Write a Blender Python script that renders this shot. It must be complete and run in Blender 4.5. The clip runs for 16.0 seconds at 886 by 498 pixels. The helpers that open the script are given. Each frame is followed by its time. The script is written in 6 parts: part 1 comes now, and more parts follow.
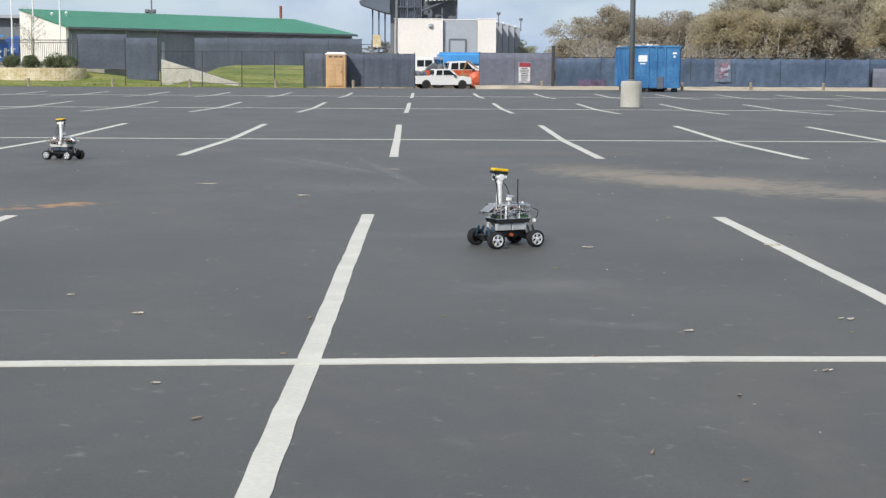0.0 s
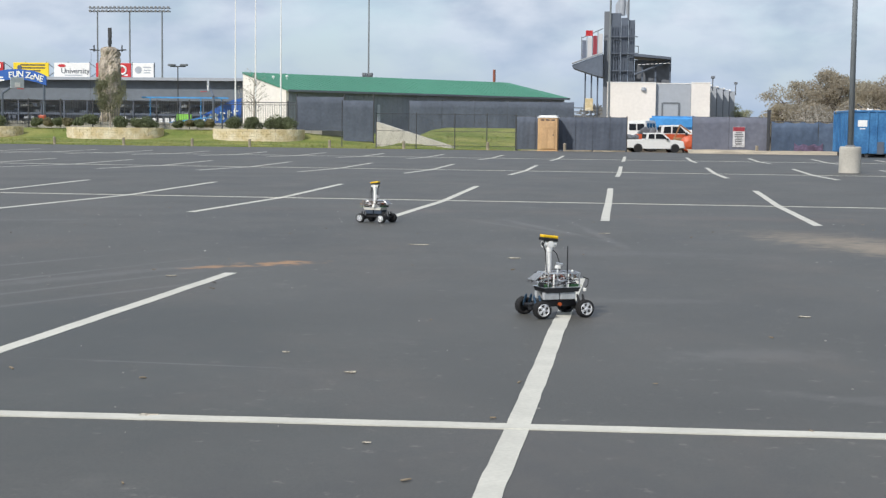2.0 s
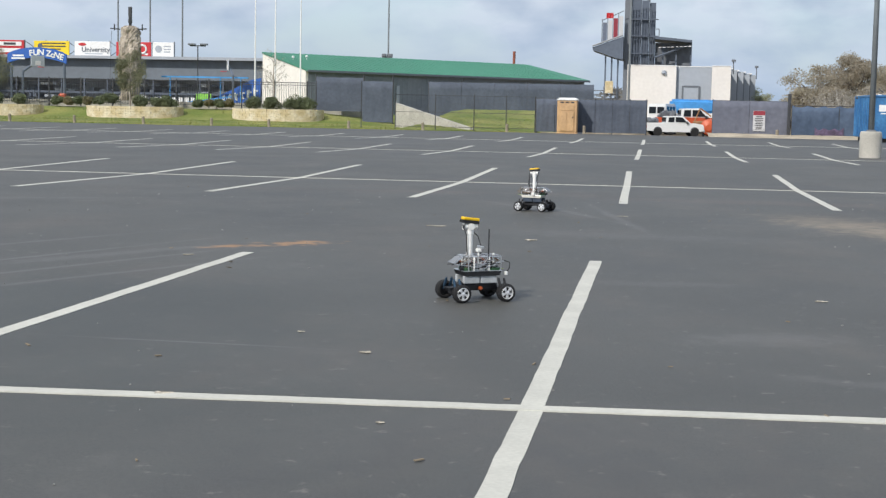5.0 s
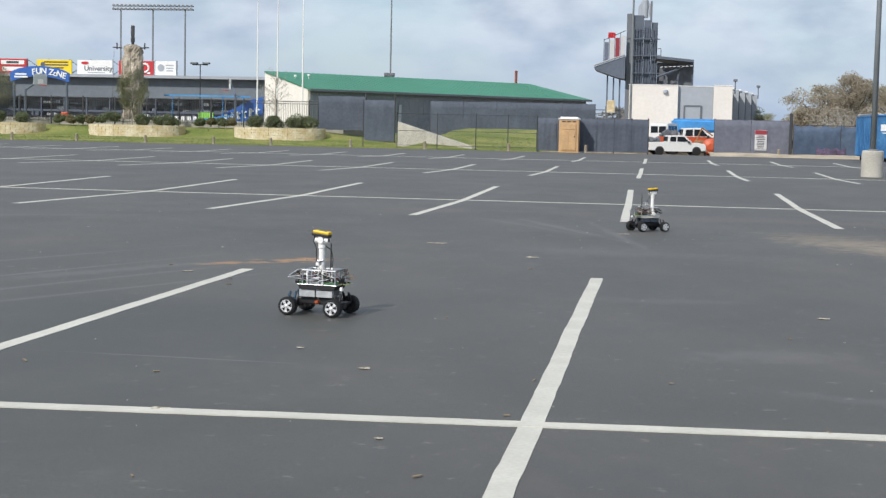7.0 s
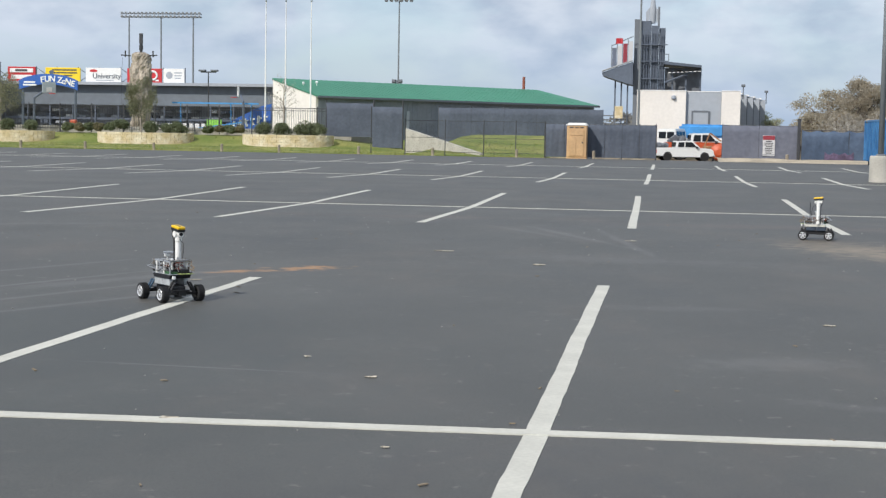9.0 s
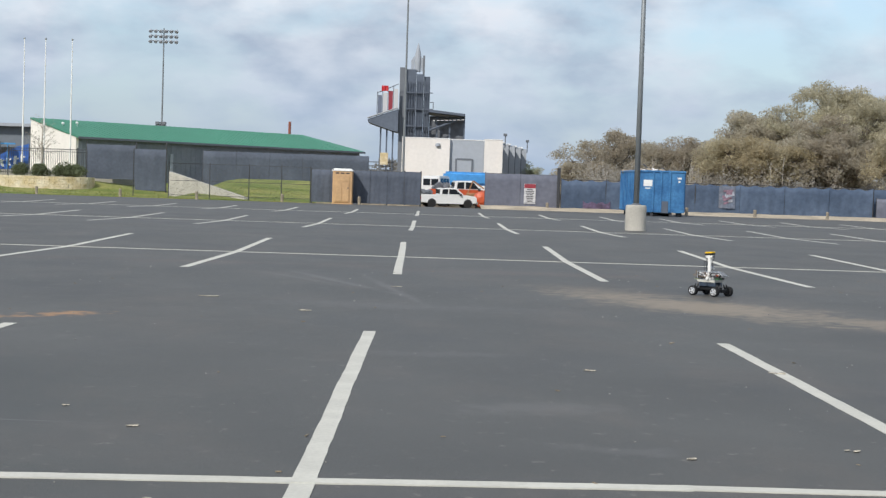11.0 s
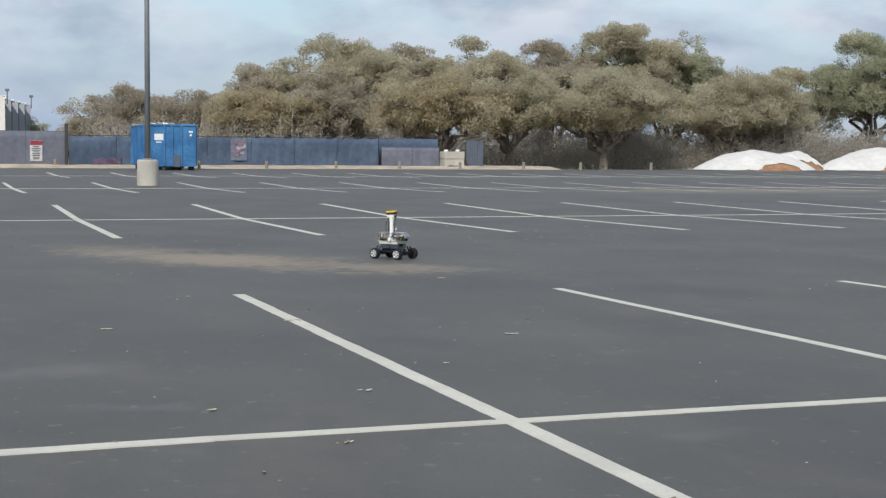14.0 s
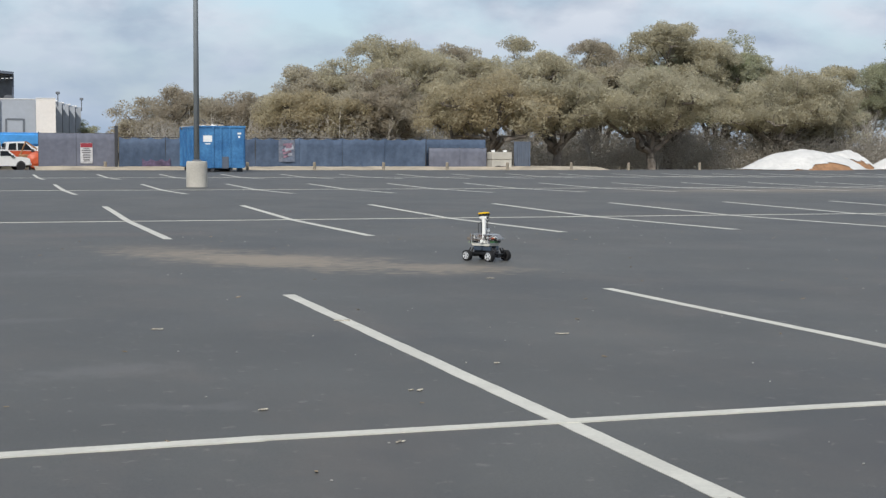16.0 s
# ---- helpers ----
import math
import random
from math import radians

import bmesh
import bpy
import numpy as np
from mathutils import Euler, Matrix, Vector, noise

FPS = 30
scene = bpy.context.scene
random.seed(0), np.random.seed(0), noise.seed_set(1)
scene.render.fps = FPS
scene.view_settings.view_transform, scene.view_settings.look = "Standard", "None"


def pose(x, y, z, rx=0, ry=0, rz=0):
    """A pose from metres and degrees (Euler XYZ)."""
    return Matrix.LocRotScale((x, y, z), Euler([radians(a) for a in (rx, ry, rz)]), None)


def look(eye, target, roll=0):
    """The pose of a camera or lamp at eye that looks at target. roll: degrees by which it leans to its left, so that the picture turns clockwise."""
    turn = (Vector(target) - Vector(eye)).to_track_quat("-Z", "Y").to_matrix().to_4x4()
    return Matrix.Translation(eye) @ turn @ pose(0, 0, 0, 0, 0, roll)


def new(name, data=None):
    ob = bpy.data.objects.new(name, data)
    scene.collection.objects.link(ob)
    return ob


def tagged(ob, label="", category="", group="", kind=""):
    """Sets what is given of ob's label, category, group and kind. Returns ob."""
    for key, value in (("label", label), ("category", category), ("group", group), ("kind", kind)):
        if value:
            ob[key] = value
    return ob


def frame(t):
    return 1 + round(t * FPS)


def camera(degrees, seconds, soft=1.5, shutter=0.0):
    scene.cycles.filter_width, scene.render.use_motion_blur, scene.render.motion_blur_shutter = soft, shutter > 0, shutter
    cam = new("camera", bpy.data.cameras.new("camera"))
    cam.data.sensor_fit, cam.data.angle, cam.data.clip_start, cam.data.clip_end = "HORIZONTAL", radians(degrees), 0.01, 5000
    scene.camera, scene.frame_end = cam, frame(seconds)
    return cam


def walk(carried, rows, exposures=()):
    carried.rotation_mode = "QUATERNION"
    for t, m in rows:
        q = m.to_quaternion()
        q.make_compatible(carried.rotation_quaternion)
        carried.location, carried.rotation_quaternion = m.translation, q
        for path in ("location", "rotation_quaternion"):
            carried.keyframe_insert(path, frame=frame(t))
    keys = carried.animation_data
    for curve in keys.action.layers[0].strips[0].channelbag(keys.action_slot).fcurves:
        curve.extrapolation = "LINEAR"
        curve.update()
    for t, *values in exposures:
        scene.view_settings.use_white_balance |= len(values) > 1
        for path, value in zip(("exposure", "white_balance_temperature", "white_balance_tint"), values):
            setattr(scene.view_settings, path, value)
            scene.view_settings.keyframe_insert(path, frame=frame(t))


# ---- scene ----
cam = camera(32.89, 16.0, soft=1.35)
# seconds, the eye, degrees turned to the right, degrees up, roll
PAN = [
    (0, 0.431, -6.048, 1.168, 0.807, -6.974, 0.329), (0.5, 0.429, -6.041, 1.172, -1.254, -6.104, 0.517), (1, 0.437, -6.048, 1.17, -3.364, -5.207, 0.617),
    (1.5, 0.426, -6.032, 1.17, -5.915, -4.864, 0.722), (2, 0.414, -6.021, 1.174, -7.202, -4.66, 0.667), (2.5, 0.43, -6.033, 1.169, -7.871, -5.011, 0.467),
    (3, 0.42, -6.042, 1.173, -8.074, -4.758, 0.469), (3.5, 0.42, -6.028, 1.17, -8.721, -4.367, 0.405), (4, 0.417, -6.024, 1.175, -9.032, -4.333, 0.396),
    (4.5, 0.441, -6.006, 1.153, -8.633, -5.147, 0.573), (5, 0.424, -6.012, 1.17, -7.891, -5.37, 1.125), (5.2, 0.423, -6.006, 1.168, -7.833, -4.978, 1.436),
    (7.3, 0.429, -5.97, 1.149, -8.057, -4.631, 1.061), (7.5, 0.428, -5.968, 1.156, -8.178, -4.811, 0.785), (8, 0.42, -5.979, 1.159, -8.305, -4.628, 1.192),
    (8.2, 0.432, -5.996, 1.167, -8.495, -4.737, 0.993), (10.3, 0.45, -6.018, 1.167, -5.019, -3.343, 0.819), (10.5, 0.45, -6.014, 1.165, -3.463, -3.211, 1.106),
    (11, 0.432, -5.979, 1.166, 0.618, -2.465, 1.852), (11.5, 0.452, -5.976, 1.167, 3.429, -1.577, 1.762), (12, 0.481, -6.041, 1.157, 9.741, -2.668, 1.804),
    (12.5, 0.431, -6.006, 1.16, 19.132, -5.081, 2.409), (13, 0.443, -5.986, 1.17, 18.837, -3.819, 0.526), (13.5, 0.436, -5.993, 1.157, 19.137, -3.801, 0.332),
    (14, 0.44, -6.014, 1.168, 19.016, -3.878, 0.462), (14.5, 0.442, -6.001, 1.162, 18.964, -3.582, 0.455), (15, 0.443, -5.994, 1.161, 18.679, -3.633, 0.539),
    (15.5, 0.445, -5.986, 1.158, 18.421, -3.777, 0.656), (16, 0.432, -5.987, 1.16, 17.206, -3.858, 0.224),
]


def aim(yaw, tilt):
    a, b = radians(yaw), radians(tilt)
    return Vector((math.sin(a) * math.cos(b), math.cos(a) * math.cos(b), math.sin(b)))


walk(cam, [(t, look((ex, ey, ez), Vector((ex, ey, ez)) + 10 * aim(y, p), r)) for t, ex, ey, ez, y, p, r in PAN],
     exposures=[(0, 0.42), (1.5, 0.34), (8, 0.33), (10.5, 0.30), (11.5, 0.15), (12.5, 0.10), (13.5, 0.15), (16, 0.17)])

# ---- daylight: broken cloud, sun from the left and slightly behind the camera ----
SUN_FROM = Vector((-0.34, -0.52, 0.52)).normalized()
SUN_EL = math.asin(SUN_FROM.z)
SUN_ROT = math.atan2(SUN_FROM.x, SUN_FROM.y)
sun = new("sun", bpy.data.lights.new("sun", "SUN"))
sun.data.energy, sun.data.angle, sun.data.color = 3.0, radians(1.5), (1.0, 0.95, 0.88)
sun.matrix_world = look(SUN_FROM * 100, (0, 0, 0))


def make_world():
    w = bpy.data.worlds.new("sky")
    scene.world = w
    w.use_nodes = True
    nt = w.node_tree
    nt.nodes.clear()
    N = nt.nodes.new
    out, bg, sky = N("ShaderNodeOutputWorld"), N("ShaderNodeBackground"), N("ShaderNodeTexSky")
    sky.sky_type, sky.sun_disc = "NISHITA", False
    sky.sun_elevation, sky.sun_rotation = SUN_EL, SUN_ROT
    sky.air_density, sky.dust_density, sky.ozone_density = 1.0, 0.4, 1.5
    co = N("ShaderNodeTexCoord")
    sep, comb = N("ShaderNodeSeparateXYZ"), N("ShaderNodeCombineXYZ")
    nt.links.new(co.outputs["Generated"], sep.inputs[0])
    # a flat cloud deck: direction divided by its height
    add = N("ShaderNodeMath"); add.operation = "ADD"; add.inputs[1].default_value = 0.42
    mx = N("ShaderNodeMath"); mx.operation = "MAXIMUM"; mx.inputs[1].default_value = 0.0
    nt.links.new(sep.outputs[2], mx.inputs[0]); nt.links.new(mx.outputs[0], add.inputs[0])
    for i in (0, 1):
        d = N("ShaderNodeMath"); d.operation = "DIVIDE"
        nt.links.new(sep.outputs[i], d.inputs[0]); nt.links.new(add.outputs[0], d.inputs[1])
        nt.links.new(d.outputs[0], comb.inputs[i])
    no = N("ShaderNodeTexNoise")
    no.inputs["Scale"].default_value, no.inputs["Detail"].default_value, no.inputs["Roughness"].default_value = 3.4, 9, 0.56
    no.inputs["Distortion"].default_value = 0.2
    nt.links.new(comb.outputs[0], no.inputs["Vector"])
    ramp = N("ShaderNodeValToRGB")
    ramp.color_ramp.elements[0].position, ramp.color_ramp.elements[0].color = 0.35, (0.10, 0.10, 0.10, 1)
    ramp.color_ramp.elements[1].position, ramp.color_ramp.elements[1].color = 0.58, (1, 1, 1, 1)
    nt.links.new(no.outputs[0], ramp.inputs[0])
    no2 = N("ShaderNodeTexNoise")
    no2.inputs["Scale"].default_value, no2.inputs["Detail"].default_value = 7.5, 7
    nt.links.new(comb.outputs[0], no2.inputs["Vector"])
    cr = N("ShaderNodeValToRGB")
    cr.color_ramp.elements[0].position, cr.color_ramp.elements[0].color = 0.36, (3.5, 4.1, 5.0, 1)
    cr.color_ramp.elements[1].position, cr.color_ramp.elements[1].color = 0.62, (6.7, 7.0, 7.5, 1)
    nt.links.new(no2.outputs[0], cr.inputs[0])
    mix = N("ShaderNodeMix"); mix.data_type = "RGBA"
    nt.links.new(ramp.outputs[0], mix.inputs["Factor"])
    nt.links.new(sky.outputs[0], mix.inputs["A"]); nt.links.new(cr.outputs[0], mix.inputs["B"])
    # pale blue haze low over the horizon
    hz = N("ShaderNodeMapRange"); hz.interpolation_type = "SMOOTHSTEP"
    hz.inputs["From Min"].default_value, hz.inputs["From Max"].default_value = 0.16, -0.01
    hz.inputs["To Min"].default_value, hz.inputs["To Max"].default_value = 0.0, 0.85
    nt.links.new(sep.outputs[2], hz.inputs["Value"])
    mh = N("ShaderNodeMix"); mh.data_type = "RGBA"
    mh.inputs["B"].default_value = (3.0, 3.85, 5.1, 1)
    nt.links.new(hz.outputs[0], mh.inputs["Factor"]); nt.links.new(mix.outputs["Result"], mh.inputs["A"])
    nt.links.new(mh.outputs["Result"], bg.inputs["Color"])
    bg.inputs["Strength"].default_value = 0.108
    nt.links.new(bg.outputs[0], out.inputs[0])


make_world()


# ---- materials ----
def mat(name, color, rough=0.7, metal=0.0, vary=0.12, scale=6.0, fine=60.0, bump=0.15, bump_scale=80.0, second=None, spread=(0.4, 0.65), island=0.0, spec=0.5):
    """A surface with two scales of variation and fine relief, in object metres."""
    m = bpy.data.materials.new(name)
    m.use_nodes = True
    nt = m.node_tree
    N, L = nt.nodes.new, nt.links.new
    b = nt.nodes["Principled BSDF"]
    b.inputs["Roughness"].default_value, b.inputs["Metallic"].default_value = rough, metal
    b.inputs["Specular IOR Level"].default_value = spec
    co = N("ShaderNodeTexCoord")
    n1, n2 = N("ShaderNodeTexNoise"), N("ShaderNodeTexNoise")
    n1.inputs["Scale"].default_value, n1.inputs["Detail"].default_value = scale, 4
    n2.inputs["Scale"].default_value, n2.inputs["Detail"].default_value = fine, 3
    L(co.outputs["Object"], n1.inputs["Vector"]); L(co.outputs["Object"], n2.inputs["Vector"])
    r = N("ShaderNodeValToRGB")
    r.color_ramp.elements[0].position, r.color_ramp.elements[1].position = spread
    lo = tuple(c * (1 - vary) for c in color)
    hi = second or tuple(min(1, c * (1 + vary)) for c in color)
    r.color_ramp.elements[0].color, r.color_ramp.elements[1].color = (*lo, 1), (*hi, 1)
    L(n1.outputs[0], r.inputs[0])
    mp = N("ShaderNodeMapRange")
    mp.inputs["From Min"].default_value, mp.inputs["From Max"].default_value = 0.3, 0.7
    mp.inputs["To Min"].default_value, mp.inputs["To Max"].default_value = 1 - vary, 1 + vary
    L(n2.outputs[0], mp.inputs["Value"])
    mu = N("ShaderNodeMix"); mu.data_type, mu.blend_type = "RGBA", "MULTIPLY"
    mu.inputs["Factor"].default_value = 1
    L(r.outputs[0], mu.inputs["A"]); L(mp.outputs[0], mu.inputs["B"])
    last = mu.outputs["Result"]
    if island:
        g = N("ShaderNodeNewGeometry")
        m2 = N("ShaderNodeMapRange")
        m2.inputs["To Min"].default_value, m2.inputs["To Max"].default_value = 1 - island, 1 + island
        L(g.outputs["Random Per Island"], m2.inputs["Value"])
        mi = N("ShaderNodeMix"); mi.data_type, mi.blend_type = "RGBA", "MULTIPLY"
        mi.inputs["Factor"].default_value = 1
        L(last, mi.inputs["A"]); L(m2.outputs[0], mi.inputs["B"])
        last = mi.outputs["Result"]
    L(last, b.inputs["Base Color"])
    if bump:
        n3, bp = N("ShaderNodeTexNoise"), N("ShaderNodeBump")
        n3.inputs["Scale"].default_value, n3.inputs["Detail"].default_value = bump_scale, 4
        L(co.outputs["Object"], n3.inputs["Vector"])
        bp.inputs["Strength"].default_value, bp.inputs["Distance"].default_value = bump, 0.4 / bump_scale
        L(n3.outputs[0], bp.inputs["Height"]); L(bp.outputs[0], b.inputs["Normal"])
    return m


def asphalt():
    """Worn asphalt with pale streaks and patches of blown sand, in lot metres."""
    m = mat("asphalt", (0.0745, 0.0748, 0.0685), 0.6, vary=0.17, scale=0.55, fine=70, bump=0.5, bump_scale=240, spread=(0.3, 0.7), spec=0.5)
    nt = m.node_tree
    N, L = nt.nodes.new, nt.links.new
    b = nt.nodes["Principled BSDF"]
    last = b.inputs["Base Color"].links[0].from_socket
    co = N("ShaderNodeTexCoord")
    warp = N("ShaderNodeTexNoise")
    warp.inputs["Scale"].default_value, warp.inputs["Detail"].default_value, warp.inputs["Roughness"].default_value = 0.9, 6, 0.65
    L(co.outputs["Object"], warp.inputs["Vector"])
    fine = N("ShaderNodeTexNoise")
    fine.inputs["Scale"].default_value, fine.inputs["Detail"].default_value = 7, 5
    L(co.outputs["Object"], fine.inputs["Vector"])

    def mottle(last, sx, sy, scale, lo, hi, color, strength):
        mp = N("ShaderNodeMapping")
        mp.inputs["Scale"].default_value = (sx, sy, 1)
        L(co.outputs["Object"], mp.inputs["Vector"])
        no = N("ShaderNodeTexNoise")
        no.inputs["Scale"].default_value, no.inputs["Detail"].default_value, no.inputs["Roughness"].default_value = scale, 8, 0.68
        L(mp.outputs[0], no.inputs["Vector"])
        r = N("ShaderNodeMapRange"); r.interpolation_type = "SMOOTHSTEP"
        r.inputs["From Min"].default_value, r.inputs["From Max"].default_value = lo, hi
        r.inputs["To Min"].default_value, r.inputs["To Max"].default_value = 0.0, strength
        L(no.outputs[0], r.inputs["Value"])
        mx = N("ShaderNodeMix"); mx.data_type = "RGBA"
        mx.inputs["B"].default_value = (*color, 1)
        L(r.outputs[0], mx.inputs["Factor"]); L(last, mx.inputs["A"])
        return mx.outputs["Result"]

    last = mottle(last, 1.0, 0.55, 0.8, 0.46, 0.70, (0.125, 0.108, 0.092), 0.42)
    last = mottle(last, 0.8, 0.6, 0.45, 0.48, 0.68, (0.045, 0.047, 0.049), 0.55)
    last = mottle(last, 1.0, 0.9, 2.0, 0.57, 0.74, (0.15, 0.143, 0.13), 0.42)
    last = mottle(last, 1.0, 1.0, 9.0, 0.60, 0.68, (0.23, 0.215, 0.19), 0.5)

    def patch(last, x, y, turn, rx, ry, color, strength, rag):
        mp = N("ShaderNodeMapping"); mp.vector_type = "TEXTURE"
        mp.inputs["Location"].default_value = (x, y, 0)
        mp.inputs["Rotation"].default_value = (0, 0, radians(turn))
        mp.inputs["Scale"].default_value = (rx, ry, 1000)
        L(co.outputs["Object"], mp.inputs["Vector"])
        ln = N("ShaderNodeVectorMath"); ln.operation = "LENGTH"
        L(mp.outputs[0], ln.inputs[0])
        a1 = N("ShaderNodeMath"); a1.operation = "MULTIPLY_ADD"
        a1.inputs[1].default_value, a1.inputs[2].default_value = rag, -0.5 * rag
        L(warp.outputs[0], a1.inputs[0])
        a2 = N("ShaderNodeMath"); a2.operation = "MULTIPLY_ADD"
        a2.inputs[1].default_value, a2.inputs[2].default_value = rag * 0.9, -0.45 * rag
        L(fine.outputs[0], a2.inputs[0])
        s1 = N("ShaderNodeMath"); s1.operation = "ADD"
        s2 = N("ShaderNodeMath"); s2.operation = "ADD"
        L(ln.outputs["Value"], s1.inputs[0]); L(a1.outputs[0], s1.inputs[1])
        L(s1.outputs[0], s2.inputs[0]); L(a2.outputs[0], s2.inputs[1])
        r = N("ShaderNodeMapRange"); r.interpolation_type = "SMOOTHSTEP"
        r.inputs["From Min"].default_value, r.inputs["From Max"].default_value = 1.1, 0.15
        r.inputs["To Min"].default_value, r.inputs["To Max"].default_value = 0.0, strength
        L(s2.outputs[0], r.inputs["Value"])
        mx = N("ShaderNodeMix"); mx.data_type = "RGBA"
        mx.inputs["B"].default_value = (*color, 1)
        L(r.outputs[0], mx.inputs["Factor"]); L(last, mx.inputs["A"])
        return mx.outputs["Result"]

    last = patch(last, -2.8, 1.6, 20, 2.4, 3.6, (0.05, 0.057, 0.053), 0.5, 1.3)
    tan, rust, pale = (0.25, 0.205, 0.15), (0.36, 0.20, 0.09), (0.17, 0.165, 0.16)
    for p in ((3.3, 9.2, -55, 2.4, 1.05, tan, 0.9, 1.6), (4.6, 8.0, -38, 1.4, 0.6, tan, 0.6, 1.7), (2.5, 11.0, -60, 1.4, 0.8, tan, 0.4, 1.8),
              (-2.55, 6.45, 45, 0.45, 0.22, rust, 0.9, 3.0), (-2.98, 5.98, 45, 0.32, 0.16, rust, 0.8, 3.0), (-3.6, 5.2, 62, 1.6, 0.16, pale, 0.35, 1.8),
              (24, 33, 0, 8, 3.5, tan, 0.6, 1.2), (27, 28, 0, 6, 1.2, tan, 0.4, 1.4), (-1.8, 1.05, -3, 0.9, 0.02, pale, 0.7, 0.9),
              (-3.9, 3.6, 66, 3.2, 0.06, pale, 0.45, 1.2), (-4.35, 4.2, 68, 3.6, 0.05, pale, 0.5, 1.2), (-3.3, 3.6, 64, 2.4, 0.06, pale, 0.4, 1.2), (-5.0, 5.0, 66, 3.4, 0.07, pale, 0.4, 1.2),
              (0.05, 10.6, 100, 3.0, 0.09, pale, 0.38, 1.6), (-0.6, 11.6, 112, 2.6, 0.10, pale, 0.4, 1.6), (-1.2, 12.2, 118, 1.8, 0.08, pale, 0.3, 1.6),
              (1.0, 1.9, 20, 0.5, 0.25, pale, 0.25, 2.0), (1.35, 0.7, -20, 0.45, 0.15, pale, 0.25, 2.0), (0.5, 4.3, 10, 0.7, 0.2, pale, 0.22, 2.0), (3.4, -0.6, 10, 0.4, 0.15, pale, 0.22, 2.0), (0.1, 8.2, 0, 1.6, 0.5, pale, 0.22, 2.0), (-9, 10, 30, 5, 0.25, pale, 0.3, 1.8), (1.7, 14.6, 0, 2.6, 0.7, (0.13, 0.10, 0.085), 0.4, 1.8), (-3, 15.2, 5, 3.5, 0.5, (0.13, 0.10, 0.085), 0.35, 1.8)):
        last = patch(last, *p)
    L(last, b.inputs["Base Color"])
    return m


M = dict(
    asphalt=asphalt(),
    paint=mat("line_paint", (0.54, 0.53, 0.47), 0.7, vary=0.06, scale=3, fine=45, bump=0.4, bump_scale=200),
    soil=mat("soil", (0.22, 0.17, 0.11), 0.95, vary=0.25, scale=0.2, fine=5, second=(0.17, 0.15, 0.08)),
    sand=mat("pale_sand", (0.42, 0.36, 0.27), 0.95, vary=0.2, scale=0.8, fine=14),
    grass=mat("lawn", (0.155, 0.205, 0.038), 0.95, vary=0.2, scale=0.30, fine=9, second=(0.245, 0.245, 0.07), bump=0.4, bump_scale=30),
    concrete=mat("concrete", (0.44, 0.42, 0.37), 0.9, vary=0.1, scale=1.2, fine=25),
    green_roof=mat("green_metal_roof", (0.055, 0.22, 0.145), 0.6, vary=0.06, scale=0.1, fine=1.2, bump=0),
    grey_wall=mat("grey_metal_siding", (0.14, 0.163, 0.19), 0.6, vary=0.08, scale=0.15, fine=1.5, bump=0),
    cream=mat("cream_stucco", (0.76, 0.72, 0.67), 0.9, vary=0.04, scale=0.2, fine=3, bump=0),
    pale_grey=mat("pale_grey_panel", (0.36, 0.39, 0.43), 0.8, vary=0.04, scale=0.2, fine=3, bump=0),
    dark_grey=mat("dark_grey_panel", (0.145, 0.16, 0.18), 0.7, vary=0.06, scale=0.3, fine=3, bump=0),
    navy_steel=mat("navy_steel", (0.098, 0.120, 0.158), 0.55, vary=0.1, scale=0.3, fine=3, bump=0),
    black=mat("black_metal", (0.045, 0.047, 0.052), 0.5, vary=0.1),
    galv=mat("galvanised_steel", (0.42, 0.44, 0.46), 0.45, 0.6, vary=0.08),
    white=mat("white_paint", (0.80, 0.80, 0.78), 0.5, vary=0.04, bump=0.05),
)


# ---- helpers ----
def part(name, bm, material, parent=None, label="", smooth=False):
    me = bpy.data.meshes.new(name)
    bm.normal_update()
    bm.to_mesh(me)
    bm.free()
    for f in me.polygons:
        f.use_smooth = smooth
    for mm in (material if isinstance(material, (list, tuple)) else [material]):
        me.materials.append(mm)
    ob = new(name, me)
    if parent is not None:
        ob.parent = parent
    if label:
        ob["label"] = label
    return ob


def thing(name, at, label, category, rz=0.0, group="", kind=""):
    ob = new(name)
    ob.matrix_basis = pose(*at, 0, 0, rz)
    return tagged(ob, label, category, group, kind)


def box(bm, lo, hi, mi=0, m=None):
    vs = [bm.verts.new((x, y, z)) for x in (lo[0], hi[0]) for y in (lo[1], hi[1]) for z in (lo[2], hi[2])]
    if m is not None:
        for v in vs:
            v.co = m @ v.co
    for q in ((0, 1, 3, 2), (4, 6, 7, 5), (0, 4, 5, 1), (2, 3, 7, 6), (0, 2, 6, 4), (1, 5, 7, 3)):
        f = bm.faces.new([vs[i] for i in q])
        f.material_index = mi
    return vs


def rbox(bm, lo, hi, r=0.01, mi=0, m=None, seg=2):
    """A box with rounded edges."""
    b2 = bmesh.new()
    box(b2, lo, hi)
    bmesh.ops.bevel(b2, geom=b2.edges[:], offset=r, segments=seg, profile=0.5, affect="EDGES")
    join(bm, b2, mi, m)


def join(bm, other, mi=0, m=None):
    mp = {}
    for v in other.verts:
        mp[v] = bm.verts.new(m @ v.co if m is not None else v.co)
    for f in other.faces:
        g = bm.faces.new([mp[v] for v in f.verts])
        g.material_index = mi
    other.free()


